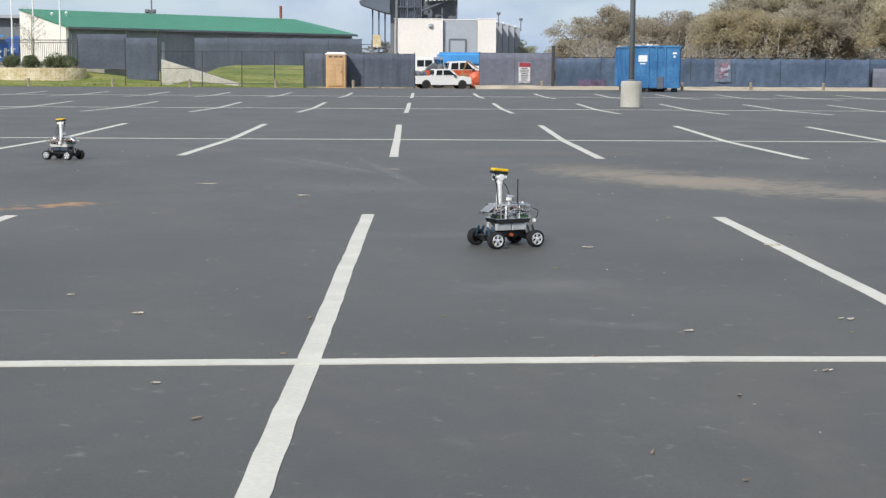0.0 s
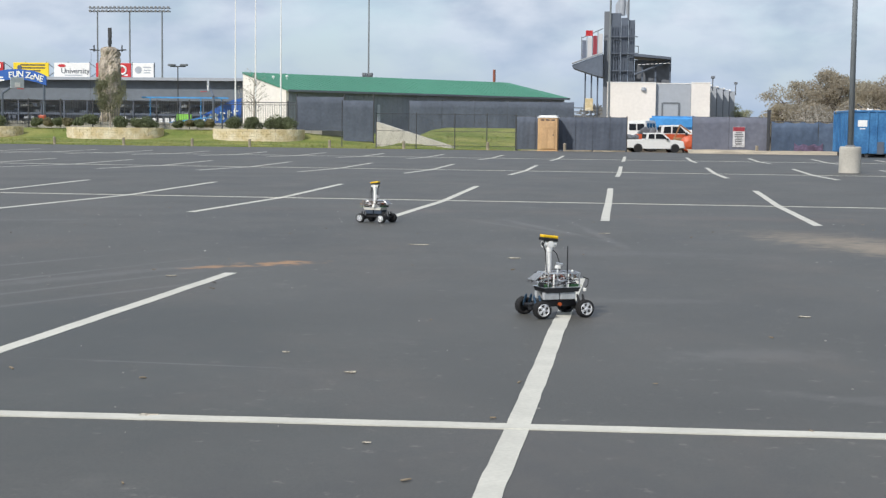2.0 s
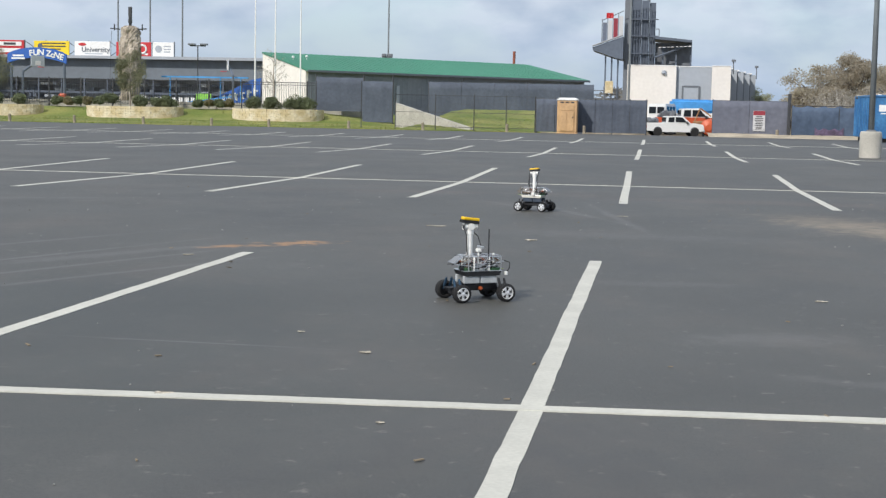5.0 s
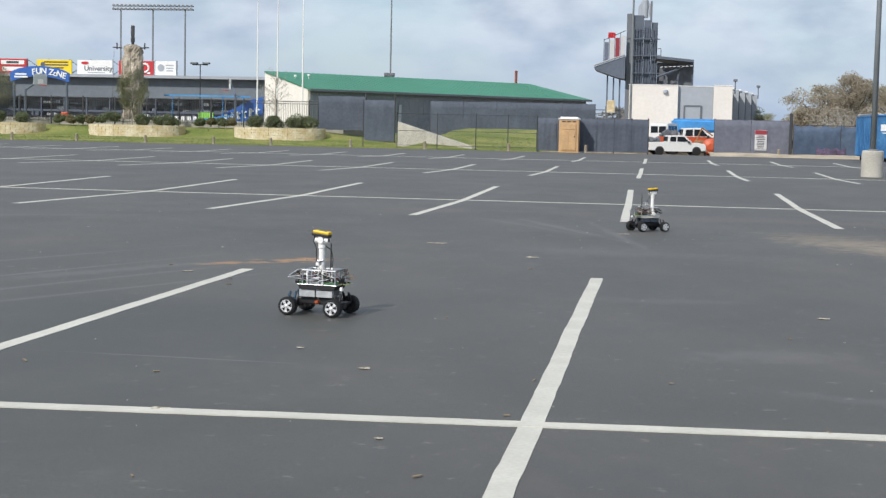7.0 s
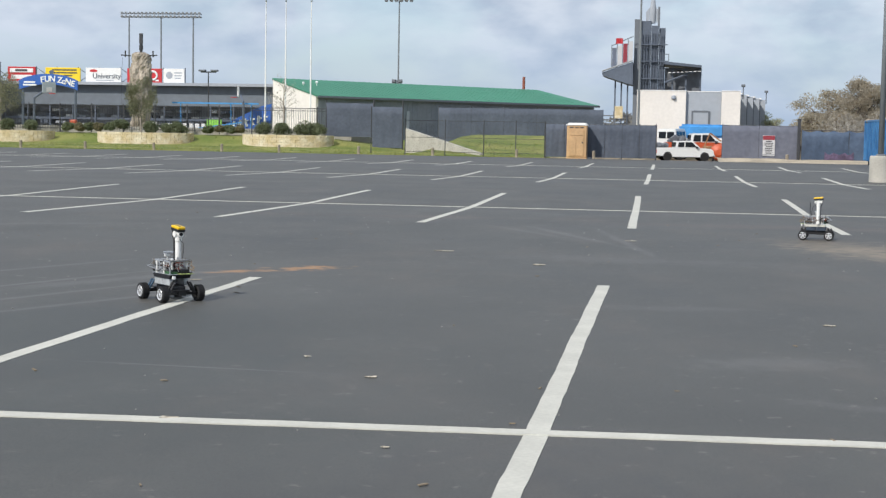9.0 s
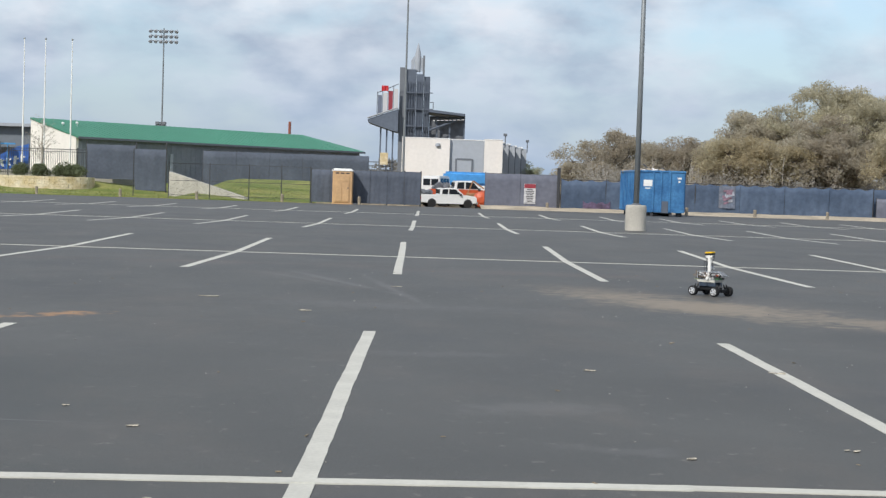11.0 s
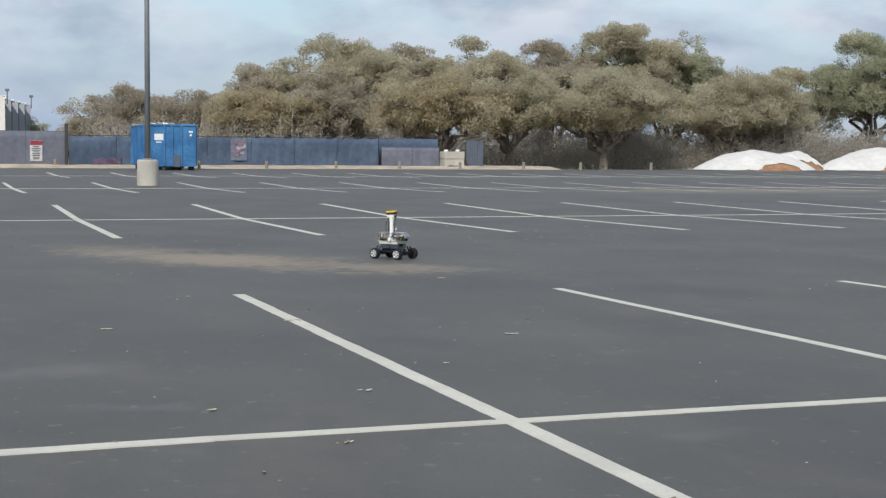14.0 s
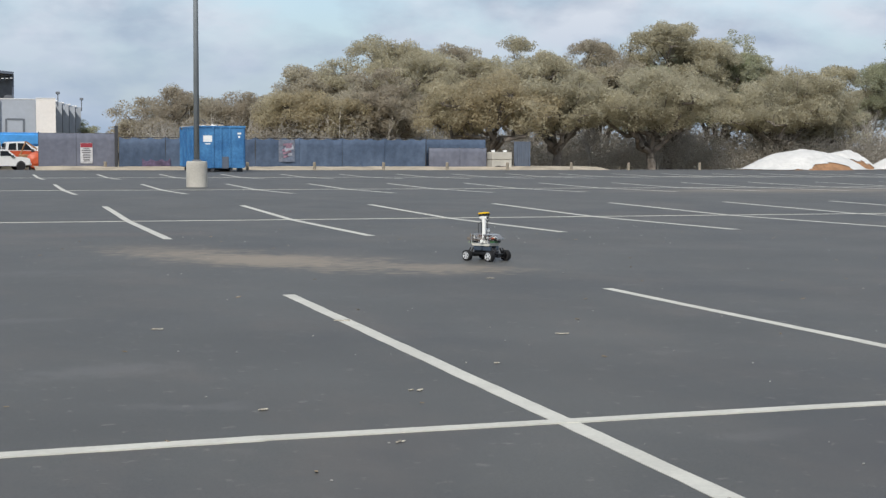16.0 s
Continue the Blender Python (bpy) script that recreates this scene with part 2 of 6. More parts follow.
def tube(bm, a, b, r0, r1=None, n=8, mi=0, caps=True):
    a, b = Vector(a), Vector(b)
    r1 = r0 if r1 is None else r1
    d = (b - a).normalized()
    u = d.orthogonal().normalized()
    w = d.cross(u)
    ra, rb = [], []
    for i in range(n):
        t = 2 * math.pi * i / n
        o = math.cos(t) * u + math.sin(t) * w
        ra.append(bm.verts.new(a + r0 * o)); rb.append(bm.verts.new(b + r1 * o))
    for i in range(n):
        j = (i + 1) % n
        bm.faces.new((ra[i], ra[j], rb[j], rb[i])).material_index = mi
    if caps:
        bm.faces.new(ra[::-1]).material_index = mi
        bm.faces.new(rb).material_index = mi


def pipe(bm, pts, r, n=6, mi=0):
    for a, b in zip(pts, pts[1:]):
        tube(bm, a, b, r, r, n, mi)


def lathe(bm, prof, n=24, mi=0, axis="z", m=None, caps=True):
    """A turned solid from (radius, height) pairs."""
    rings = []
    for r, h in prof:
        ring = []
        for i in range(n):
            t = 2 * math.pi * i / n
            c, s = r * math.cos(t), r * math.sin(t)
            co = Vector((c, s, h)) if axis == "z" else Vector((c, h, s))
            ring.append(bm.verts.new(m @ co if m is not None else co))
        rings.append(ring)
    for ra, rb in zip(rings, rings[1:]):
        for i in range(n):
            j = (i + 1) % n
            q = (ra[i], ra[j], rb[j], rb[i]) if axis == "z" else (ra[j], ra[i], rb[i], rb[j])
            bm.faces.new(q).material_index = mi
    if not caps:
        return
    for ring, flip in ((rings[0], axis == "z"), (rings[-1], axis != "z")):
        bm.faces.new(ring[::-1] if flip else ring).material_index = mi


def poly(bm, pts, y0, y1, mi=0, m=None):
    """An outline in x, z drawn out from y0 to y1."""
    a = [bm.verts.new((x, y0, z)) for x, z in pts]
    b = [bm.verts.new((x, y1, z)) for x, z in pts]
    if m is not None:
        for v in a + b:
            v.co = m @ v.co
    bm.faces.new(a).material_index = mi
    bm.faces.new(b[::-1]).material_index = mi
    for i in range(len(pts)):
        j = (i + 1) % len(pts)
        bm.faces.new((a[j], a[i], b[i], b[j])).material_index = mi


def lerp(a, b, t):
    return a + (b - a) * t


def ground_z(x, y):
    """The lot: shallow valleys along its painted rows, falling a little towards its far edge."""
    z = -0.0014 * max(0, y - 8) - 0.003 * max(0, y - 66)
    for mid in (18.95, 37.75, 56.5):
        z -= 0.047 * max(0.0, 1 - abs(y - mid) / 6.0)
    return z


# ---- the setting: lot, paint, verges ----
def sheet(name, xs, ys, zf, material, label, thick=0.0):
    bm = bmesh.new()
    g = [[bm.verts.new((x, y, zf(x, y))) for x in xs] for y in ys]
    for j in range(len(ys) - 1):
        for i in range(len(xs) - 1):
            bm.faces.new((g[j][i], g[j][i + 1], g[j + 1][i + 1], g[j + 1][i]))
    return tagged(part(name, bm, material), label, name.split("_")[-1], kind="structure")


def steps(a, b, d):
    n = max(1, round((b - a) / d))
    return [a + (b - a) * i / n for i in range(n + 1)]


def earth_z(x, y):
    z = ground_z(x, min(y, 80)) - 0.12
    if y > 84:
        z -= 0.9 * min(1, (y - 84) / 45)
    return z


earth = sheet("ground", [-2500, -600, -250, *steps(-120, 140, 10), 300, 700, 2500], [-1500, -300, *steps(-90, 240, 6), 500, 1000, 2800], earth_z, M["soil"], "bare brown earth and dry grass around the car park")
LOT_Y = [-70, -40, -20, -10, -6, 0, 4, 8, 12.95, 15, 18.95, 22, 24.95, 28, 31.75, 37.75, 43.75, 50.5, 56.5, 62.5, 66, 70, 75, 79.5]
lot = sheet("parking_lot", steps(-75, 100, 5), LOT_Y, ground_z, M["asphalt"], "worn dark grey asphalt car park with faint stains")


def paint_line(name, x0, y0, x1, y1, w, label, lift=0.003, seed=0):
    """A painted stripe with slightly uneven edges that follows the ground."""
    rng = random.Random(seed)
    d = Vector((x1 - x0, y1 - y0, 0))
    n = max(2, int(d.length / 0.12)) if abs(y0) < 9 else max(2, int(d.length / 0.5))
    s = Vector((-d.y, d.x, 0)).normalized()
    bm = bmesh.new()
    prev = None
    wob = 0.0
    for i in range(n + 1):
        t = i / n
        wob = wob * 0.8 + rng.uniform(-0.0022, 0.0022)
        c = Vector((lerp(x0, x1, t), lerp(y0, y1, t), 0)) + s * wob
        pair = []
        for sg in (-1, 1):
            p = c + s * sg * (w / 2 + rng.uniform(-0.002, 0.002))
            pair.append(bm.verts.new((p.x, p.y, ground_z(p.x, p.y) + lift)))
        pair += [bm.verts.new(v.co - Vector((0, 0, lift + 0.002))) for v in pair]
        if prev:
            bm.faces.new((prev[1], prev[0], pair[0], pair[1]))
            for q, r in ((0, 2), (1, 3)):
                bm.faces.new((prev[q], pair[q], pair[r], prev[r]))
        prev = pair
    ob = part(name, bm, M["paint"])
    return tagged(ob, label, "road marking", "painted stall lines", kind="structure")


STALL = 2.74
shift = {-2: -0.02, -1: 0.03, 0: 0.06, 1: -0.02, 2: -0.08, 3: 0.04, 4: 0.035}
near_end = {-1: 5.5, 0: 5.715, 1: 5.61, 2: 5.46, 3: 5.5}
near_foot = {0: -0.042, 1: 2.835}
near_top = {0: 0.003, 1: 0.015, 2: -0.073, 3: -0.033, -1: 0.011}
row_b_far = {-2: -0.07, -1: -0.01, 0: -0.04, 1: 0.08, 2: 0.08, 3: 0.02, 5: -0.03}
row_b_near = {-2: 13.56, -1: 13.46, 0: 13.32, 1: 13.12, 2: 13.27, 3: 13.57, 4: 13.62, 5: 13.65}
for k in range(-12, 14):
    top, end = STALL * k + near_top.get(k, 0.0), near_end.get(k, 5.5)
    lean = -0.017 * max(-2.5, min(2.5, k))
    paint_line("stall_line", near_foot.get(k, top + lean * (-6.2 - end)), -6.2, top, end, 0.085 if k > 1 else 0.096, "long white painted stall line on asphalt", seed=k)
for k in range(-16, 20):
    x = STALL * k
    paint_line("stall_line", x + shift.get(k, 0.0), row_b_near.get(k, 13.5), x + row_b_far.get(k, 0.0), 24.37, 0.115, "white painted stall line across the second row", seed=100 + k)
for k in range(-20, 24):
    x = STALL * k
    paint_line("stall_line", x, 32.3, x, 43.2, 0.12, "white painted stall line across the third row", seed=200 + k)
for k in range(-16, 22):
    x = STALL * k
    paint_line("stall_line", x, 51.1, x, 62.0, 0.13, "white painted stall line across the last row", seed=300 + k)
for x0, y0, x1, y1, w in ((-12, -0.85, 1.5, -0.13, 0.095), (1.5, -0.13, 36, 0.42, 0.082), (-44, 18.95, 52, 18.95, 0.07), (-55, 37.75, 63, 37.75, 0.065), (-44, 56.5, 58, 56.5, 0.065)):
    paint_line("cross_line", x0, y0, x1, y1, w, "white painted cross line through the stall rows", lift=0.006, seed=int(y0) + 900)


# ---- the two small rovers ----
RM = dict(
    tyre=mat("rubber", (0.012, 0.012, 0.013), 0.85, vary=0.2, scale=30, fine=200, bump=0.4, bump_scale=300),
    chrome=mat("chrome", (0.86, 0.87, 0.88), 0.25, 0.55, vary=0.04, scale=40, fine=200, bump=0.0),
    pvc=mat("white_plastic_pipe", (0.80, 0.80, 0.77), 0.4, vary=0.05, scale=30, fine=120, bump=0.03),
    yellow=mat("yellow_plastic", (0.80, 0.50, 0.01), 0.45, vary=0.06, scale=40, fine=150, bump=0.03),
    black=mat("black_plastic", (0.012, 0.012, 0.014), 0.5, vary=0.15, scale=40, fine=200, bump=0.1),
    alu=mat("aluminium", (0.62, 0.63, 0.65), 0.32, 0.85, vary=0.08, scale=40, fine=200, bump=0.05),
    panel=mat("pale_grey_battery_case", (0.40, 0.42, 0.43), 0.45, vary=0.12, scale=25, fine=160, bump=0.05),
    blue=mat("blue_anodised", (0.04, 0.085, 0.14), 0.4, 0.5, vary=0.1, scale=40, fine=160),
    orange=mat("orange_plastic", (0.38, 0.08, 0.02), 0.5, vary=0.1, scale=40, fine=160),
    board=mat("green_circuit_board", (0.05, 0.15, 0.06), 0.45, vary=0.3, scale=80, fine=300),
    cable=mat("dark_cable", (0.02, 0.018, 0.018), 0.6, vary=0.1),
    tan_cable=mat("tan_cable", (0.22, 0.16, 0.10), 0.6, vary=0.1),
    red_cable=mat("red_cable", (0.30, 0.06, 0.03), 0.6, vary=0.1),
    glass=mat("tablet_glass", (0.17, 0.18, 0.19), 0.2, vary=0.05, scale=20, fine=100, bump=0),
    # Navy paints the dark gap and blue-black chassis under the second rover's deck.
    navy=mat("dark_gap_navy_case", (0.035, 0.05, 0.075), 0.5, vary=0.15, scale=25, fine=160, bump=0.05),
    cream=mat("cream_plastic_tray", (0.55, 0.54, 0.48), 0.5, vary=0.08, scale=25, fine=160, bump=0.05),
    smoke=mat("smoked_acrylic", (0.09, 0.085, 0.085), 0.3, vary=0.1, scale=20, fine=100, bump=0),
    lime=mat("pale_lime_board", (0.34, 0.42, 0.14), 0.5, vary=0.15, scale=60, fine=200),
)
WHEEL_R = 0.0555


def rover_wheel(parent, x, y, side):
    """side: +1 on the left, -1 on the right. The axle lies along y."""
    hub = new("wheel")
    hub.parent = parent
    hub.matrix_basis = pose(x, y, WHEEL_R) @ Matrix.Diagonal((WHEEL_R / 0.06,) * 3 + (1,))
    bm = bmesh.new()
    w = 0.029
    lathe(bm, [(0.0415, -w), (0.051, -w), (0.057, -w * 0.82), (0.058, -w * 0.5), (0.058, w * 0.5), (0.057, w * 0.82), (0.051, w), (0.0415, w), (0.0385, 0), (0.0415, -w)], 28, axis="y", caps=False)
    for i in range(22):
        for row, off in ((-0.016, 0.0), (0.0, 0.5), (0.016, 0.0)):
            m = Matrix.Rotation(2 * math.pi * (i + off) / 22, 4, "Y")
            box(bm, (-0.0055, row - 0.007, 0.056), (0.0055, row + 0.007, 0.06), 0, m)
    part("tyre", bm, RM["tyre"], hub, "knobbly black rubber tyre")
    bm = bmesh.new()
    o = side * 0.024
    lathe(bm, [(0.036, o - 0.006), (0.043, o - 0.004), (0.043, o + 0.004), (0.0395, o + 0.007 * side), (0.036, o), (0.036, o - 0.006)], 28, axis="y", caps=False)
    lathe(bm, [(0.013, o - 0.006), (0.013, o + 0.004 * side), (0.005, o + 0.008 * side)], 12, axis="y")
    for i in range(5):
        m = Matrix.Rotation(2 * math.pi * i / 5, 4, "Y")
        poly(bm, [(-0.005, 0.006), (0.005, 0.006), (0.0098, 0.038), (-0.0098, 0.038)], o - 0.004, o + 0.004, 0, m)
        tube(bm, m @ Vector((0, o, 0.018)), m @ Vector((0, o + 0.0065 * side, 0.018)), 0.0022, n=6, mi=1)
    lathe(bm, [(0.038, o * 0.45 - 0.002), (0.038, o * 0.45 + 0.002)], 20, mi=1, axis="y")
    part("rim", bm, [RM["chrome"], RM["black"]], hub, "chrome five-spoke rim")
    return hub


def rover(label, pack, pan):
    r = new("robot_rover")
    tagged(r, label, "robot", "small wheeled rovers")
    wheels = [rover_wheel(r, x, y, 1 if y > 0 else -1) for x in (0.147, -0.147) for y in (0.133, -0.133)]
    bm = bmesh.new()  # chassis and axles
    rbox(bm, (-0.13, -0.045, 0.062), (0.13, 0.045, 0.105), 0.008)
    for x in (0.15, -0.15):
        tube(bm, (x, -0.125, WHEEL_R), (x, 0.125, WHEEL_R), 0.009, n=10)
        rbox(bm, (x - 0.022, -0.03, 0.04), (x + 0.022, 0.03, 0.085), 0.008)
        for s in (1, -1):
            pipe(bm, [(x - 0.02, 0.03 * s, 0.07), (x, 0.105 * s, 0.055), (x + 0.02, 0.03 * s, 0.07)], 0.005)
    box(bm, (0.13, -0.05, 0.075), (0.19, 0.05, 0.082)); box(bm, (-0.19, -0.05, 0.075), (-0.13, 0.05, 0.082))
    part("chassis", bm, RM["black"], r, "black plastic truck chassis")
    for x in (0.15, -0.15):
        for s in (1, -1):
            for dx in (-0.018, 0.018):
                bm = bmesh.new()
                tube(bm, (x + dx, 0.055 * s, 0.135), (x + dx, 0.095 * s, 0.066), 0.0065, n=8)
                for i in range(5):
                    t = 0.15 + 0.14 * i
                    c = Vector((x + dx, 0.055 * s, 0.135)).lerp(Vector((x + dx, 0.095 * s, 0.066)), t)
                    tube(bm, c, c + Vector((0, 0.0028 * s, -0.0048)), 0.0088, n=10)
                part("shock_absorber", bm, RM["blue"] if x > 0 and pan == "black" else RM["black"], r, "coil shock absorber")
    for s in (1, -1):
        for a, b in ((-0.115, -0.008), (0.0, 0.105)):
            bm = bmesh.new()
            rbox(bm, (a, 0.056 * s - 0.014, 0.108), (b, 0.056 * s + 0.014, 0.153), 0.004)
            part("battery", bm, RM[pack], r)
    bm = bmesh.new()
    tube(bm, (-0.01, 0.03, 0.078), (-0.01, 0.066, 0.078), 0.012, n=14); tube(bm, (-0.01, 0.066, 0.078), (-0.01, 0.074, 0.078), 0.007, n=10)
    part("motor", bm, RM["orange"], r, "small orange-red motor")
    bm = bmesh.new()  # black tray with turned-down sides
    poly(bm, [(-0.142, 0.182), (0.11, 0.182), (0.098, 0.156), (-0.128, 0.156)], -0.078, 0.078)
    part("tray", bm, RM[pan], r)
    bm = bmesh.new()
    rbox(bm, (-0.145, -0.082, 0.1825), (0.112, 0.082, 0.187), 0.002)
    part("deck", bm, RM["alu"], r, "thin aluminium deck plate")
    bm = bmesh.new()  # rack
    for x in (-0.135, -0.045, 0.02, 0.08):
        for y in (-0.076, 0.076):
            tube(bm, (x, y, 0.186), (x, y, 0.272), 0.0045, n=8)
    for y in (-0.076, 0.076):
        pipe(bm, [(-0.14, y, 0.272), (0.085, y, 0.272)], 0.0042)
        pipe(bm, [(-0.14, y, 0.228), (0.03, y, 0.228)], 0.003)
    for x in (-0.135, -0.045, 0.02, 0.08):
        pipe(bm, [(x, -0.076, 0.272), (x, 0.076, 0.272)], 0.004)
    part("rack", bm, RM["alu"], r, "aluminium rod rack")
    bm = bmesh.new()
    rbox(bm, (-0.145, -0.07, 0.277), (-0.055, 0.07, 0.279), 0.0008)
    part("top_plate", bm, RM["smoke"], r, "smoked acrylic top plate")
    for lo, hi, mt, nm in (((-0.135, -0.07, 0.187), (-0.06, 0.0, 0.215), "black", "electronics_box"), ((-0.13, 0.015, 0.187), (-0.05, 0.075, 0.203), "board", "circuit_board"),
                           ((-0.03, 0.0, 0.187), (0.05, 0.075, 0.222), "panel", "electronics_box"), ((0.06, -0.02, 0.187), (0.105, 0.07, 0.205), "board", "circuit_board"),
                           ((-0.185, -0.08, 0.187), (-0.12, 0.02, 0.1905), "lime", "circuit_board")):
        bm = bmesh.new()
        rbox(bm, lo, hi, 0.002)
        if nm == "circuit_board":
            rng = random.Random(int(lo[0] * 1000))
            for _ in range(9):
                cx, cy = lerp(lo[0] + 0.008, hi[0] - 0.008, rng.random()), lerp(lo[1] + 0.008, hi[1] - 0.008, rng.random())
                box(bm, (cx - 0.005, cy - 0.004, hi[2]), (cx + 0.005, cy + 0.004, hi[2] + rng.uniform(0.003, 0.012)), 1)
        part(nm, bm, [RM[mt], RM["black"]], r)
    bm = bmesh.new()  # white sensor post
    tube(bm, (-0.005, 0.03, 0.222), (-0.005, 0.03, 0.30), 0.005, n=8)
    rbox(bm, (-0.018, 0.012, 0.298), (0.008, 0.048, 0.318), 0.004)
    tube(bm, (-0.018, 0.03, 0.318), (-0.018, 0.03, 0.332), 0.004, n=8)
    part("sensor", bm, RM["pvc"], r, "small white sensor on a post")
    m = pose(0.142, 0.02, 0.252, 0, 34, 0)
    bm = bmesh.new()
    rbox(bm, (-0.036, -0.05, -0.004), (0.036, 0.05, 0.004), 0.003, 0, m)
    rbox(bm, (-0.031, -0.044, 0.0042), (0.031, 0.044, 0.0055), 0.0005, 1, m)
    part("tablet", bm, [RM["alu"], RM["glass"]], r, "tilted silver-grey tablet")
    bm = bmesh.new()
    pipe(bm, [(0.10, 0.015, 0.187), (0.115, 0.015, 0.235), (0.145, 0.015, 0.252)], 0.006)
    tube(bm, (0.11, 0.06, 0.2), (0.13, 0.06, 0.2), 0.012, n=10)
    part("bracket", bm, RM["black"], r)
    bm = bmesh.new()
    tube(bm, (-0.08, 0.015, 0.187), (-0.08, 0.015, 0.29), 0.005, n=8)
    tube(bm, (-0.08, 0.015, 0.29), (-0.08, 0.015, 0.435), 0.0042, 0.0036, n=8)
    part("antenna", bm, RM["black"], r, "straight black whip antenna")
    # mast with its camera head
    bm = bmesh.new()
    mx, my = 0.015, -0.062
    lathe(bm, [(0.0195, 0.187), (0.0195, 0.436)], 18, m=pose(mx, my, 0))
    lathe(bm, [(0.0225, 0.187), (0.0225, 0.232), (0.0195, 0.235)], 18, m=pose(mx, my, 0))
    lathe(bm, [(0.0195, 0.395), (0.0235, 0.398), (0.0235, 0.436)], 18, m=pose(mx, my, 0))
    mast = part("mast", bm, RM["pvc"], r, "white plastic pipe mast", smooth=False)
    bm = bmesh.new()
    lathe(bm, [(0.0205, -0.045), (0.0205, -0.022), (0.018, -0.02), (0.018, 0.02), (0.0205, 0.022), (0.0205, 0.045)], 18, axis="y", m=pose(mx, my, 0.447, 0, 0, 90))
    lathe(bm, [(0.0205, -0.022), (0.0205, 0.03)], 16, axis="y", m=pose(mx, my, 0.447))
    part("tee_fitting", bm, RM["pvc"], mast)
    # Black discs on the closed tee ends stand for the shade inside the pipe.
    for s in (-0.0452, 0.0452):
        bm = bmesh.new()
        tube(bm, (mx + s, my, 0.447), (mx + s * 1.01, my, 0.447), 0.014, n=14)
        part("bore_shade_disc", bm, RM["black"], mast)
    bm = bmesh.new()
    m = pose(mx + 0.002, my, 0.471, 0, -6, 0)
    rbox(bm, (-0.055, -0.028, 0.014), (0.053, 0.028, 0.032), 0.006, 0, m)
    rbox(bm, (-0.054, -0.0275, -0.004), (0.054, 0.0275, 0.0145), 0.004, 1, m)
    box(bm, (-0.03, -0.008, 0.0315), (0.02, 0.008, 0.0332), 1, m)
    for s in (-0.014, 0.014):
        tube(bm, m @ Vector((0.05, s, 0.005)), m @ Vector((0.06, s, 0.005)), 0.008, n=12, mi=1)
    part("camera_head", bm, [RM["yellow"], RM["black"]], r, "yellow and black stereo camera head")
    bm = bmesh.new()
    pipe(bm, [(mx + 0.04, my + 0.02, 0.472), (mx + 0.048, my + 0.02, 0.44), (mx + 0.03, my + 0.018, 0.40), (mx + 0.024, my + 0.02, 0.28), (mx + 0.03, my + 0.03, 0.2)], 0.0035)
    pipe(bm, [(mx - 0.02, my, 0.415), (mx - 0.06, my - 0.01, 0.385), (mx - 0.075, my, 0.33), (mx - 0.07, my + 0.01, 0.24)], 0.003)
    part("cable", bm, RM["cable"], r)
    rng = random.Random(5)
    bm = bmesh.new()
    for i in range(34):
        a = Vector((rng.uniform(-0.13, 0.085), rng.uniform(-0.085, 0.085), rng.uniform(0.195, 0.22)))
        b = Vector((rng.uniform(-0.14, 0.09), rng.uniform(-0.088, 0.088), rng.uniform(0.195, 0.26)))
        c = (a + b) / 2 + Vector((0, rng.uniform(-0.02, 0.02), rng.uniform(0.01, 0.06)))
        pipe(bm, [a.lerp(c, 0) * (1 - t) ** 2 + 2 * t * (1 - t) * c + t * t * b for t in (0, .17, .33, .5, .67, .83, 1)], 0.0024, 5, i % 3)
    part("wiring", bm, [RM["cable"], RM["red_cable"], RM["pvc"]], r, "tangle of dark, red and white wires")
    bm = bmesh.new()
    pipe(bm, [(-0.15, 0.09, 0.25), (-0.185, 0.1, 0.235), (-0.19, 0.085, 0.20), (-0.175, 0.07, 0.17)], 0.0025, 6, 1)
    rbox(bm, (-0.184, 0.058, 0.155), (-0.166, 0.08, 0.178), 0.004)
    part("connector", bm, [RM["pvc"], RM["cable"]], r, "hanging white connector")
    rng = random.Random(9)
    for i in range(7):
        bm = bmesh.new()
        m2 = pose(rng.uniform(0.03, 0.105), rng.uniform(-0.03, 0.08), rng.uniform(0.215, 0.245), rng.uniform(-30, 30), rng.uniform(-30, 30), rng.uniform(0, 180))
        rbox(bm, (-0.014, -0.009, -0.006), (0.014, 0.009, 0.007), 0.002, 0, m2, 1)
        part("connector_block", bm, RM[("black", "orange", "pvc", "black", "alu", "panel", "black")[i]], r)
    for x, y, z1, r0 in ((-0.10, 0.045, 0.285, 0.006), (-0.055, 0.08, 0.262, 0.0055), (0.045, 0.082, 0.262, 0.0055), (0.062, -0.07, 0.25, 0.005), (-0.115, -0.06, 0.27, 0.006)):
        bm = bmesh.new()
        tube(bm, (x, y, 0.187), (x, y, z1), r0, n=8)
        lathe(bm, [(r0 * 1.25, z1 - 0.012), (r0 * 1.25, z1), (r0 * 0.6, z1 + 0.006)], 10, m=pose(x, y, 0))
        part("standoff", bm, RM["pvc"], r, "white plastic standoff tube")
    bm = bmesh.new()
    pipe(bm, [(-0.018, 0.0, 0.325), (-0.018, 0.06, 0.325)], 0.0045)
    for y in (0.004, 0.03, 0.056):
        rbox(bm, (-0.028, y - 0.009, 0.318), (-0.008, y + 0.009, 0.334), 0.003)
    part("sensor_bar", bm, RM["alu"], r, "small silver sensor bar")
    rng = random.Random(17)
    bm = bmesh.new()
    for i in range(22):
        y = rng.choice((-0.086, 0.086)) + rng.uniform(-0.012, 0.012)
        x = rng.uniform(-0.16, 0.09)
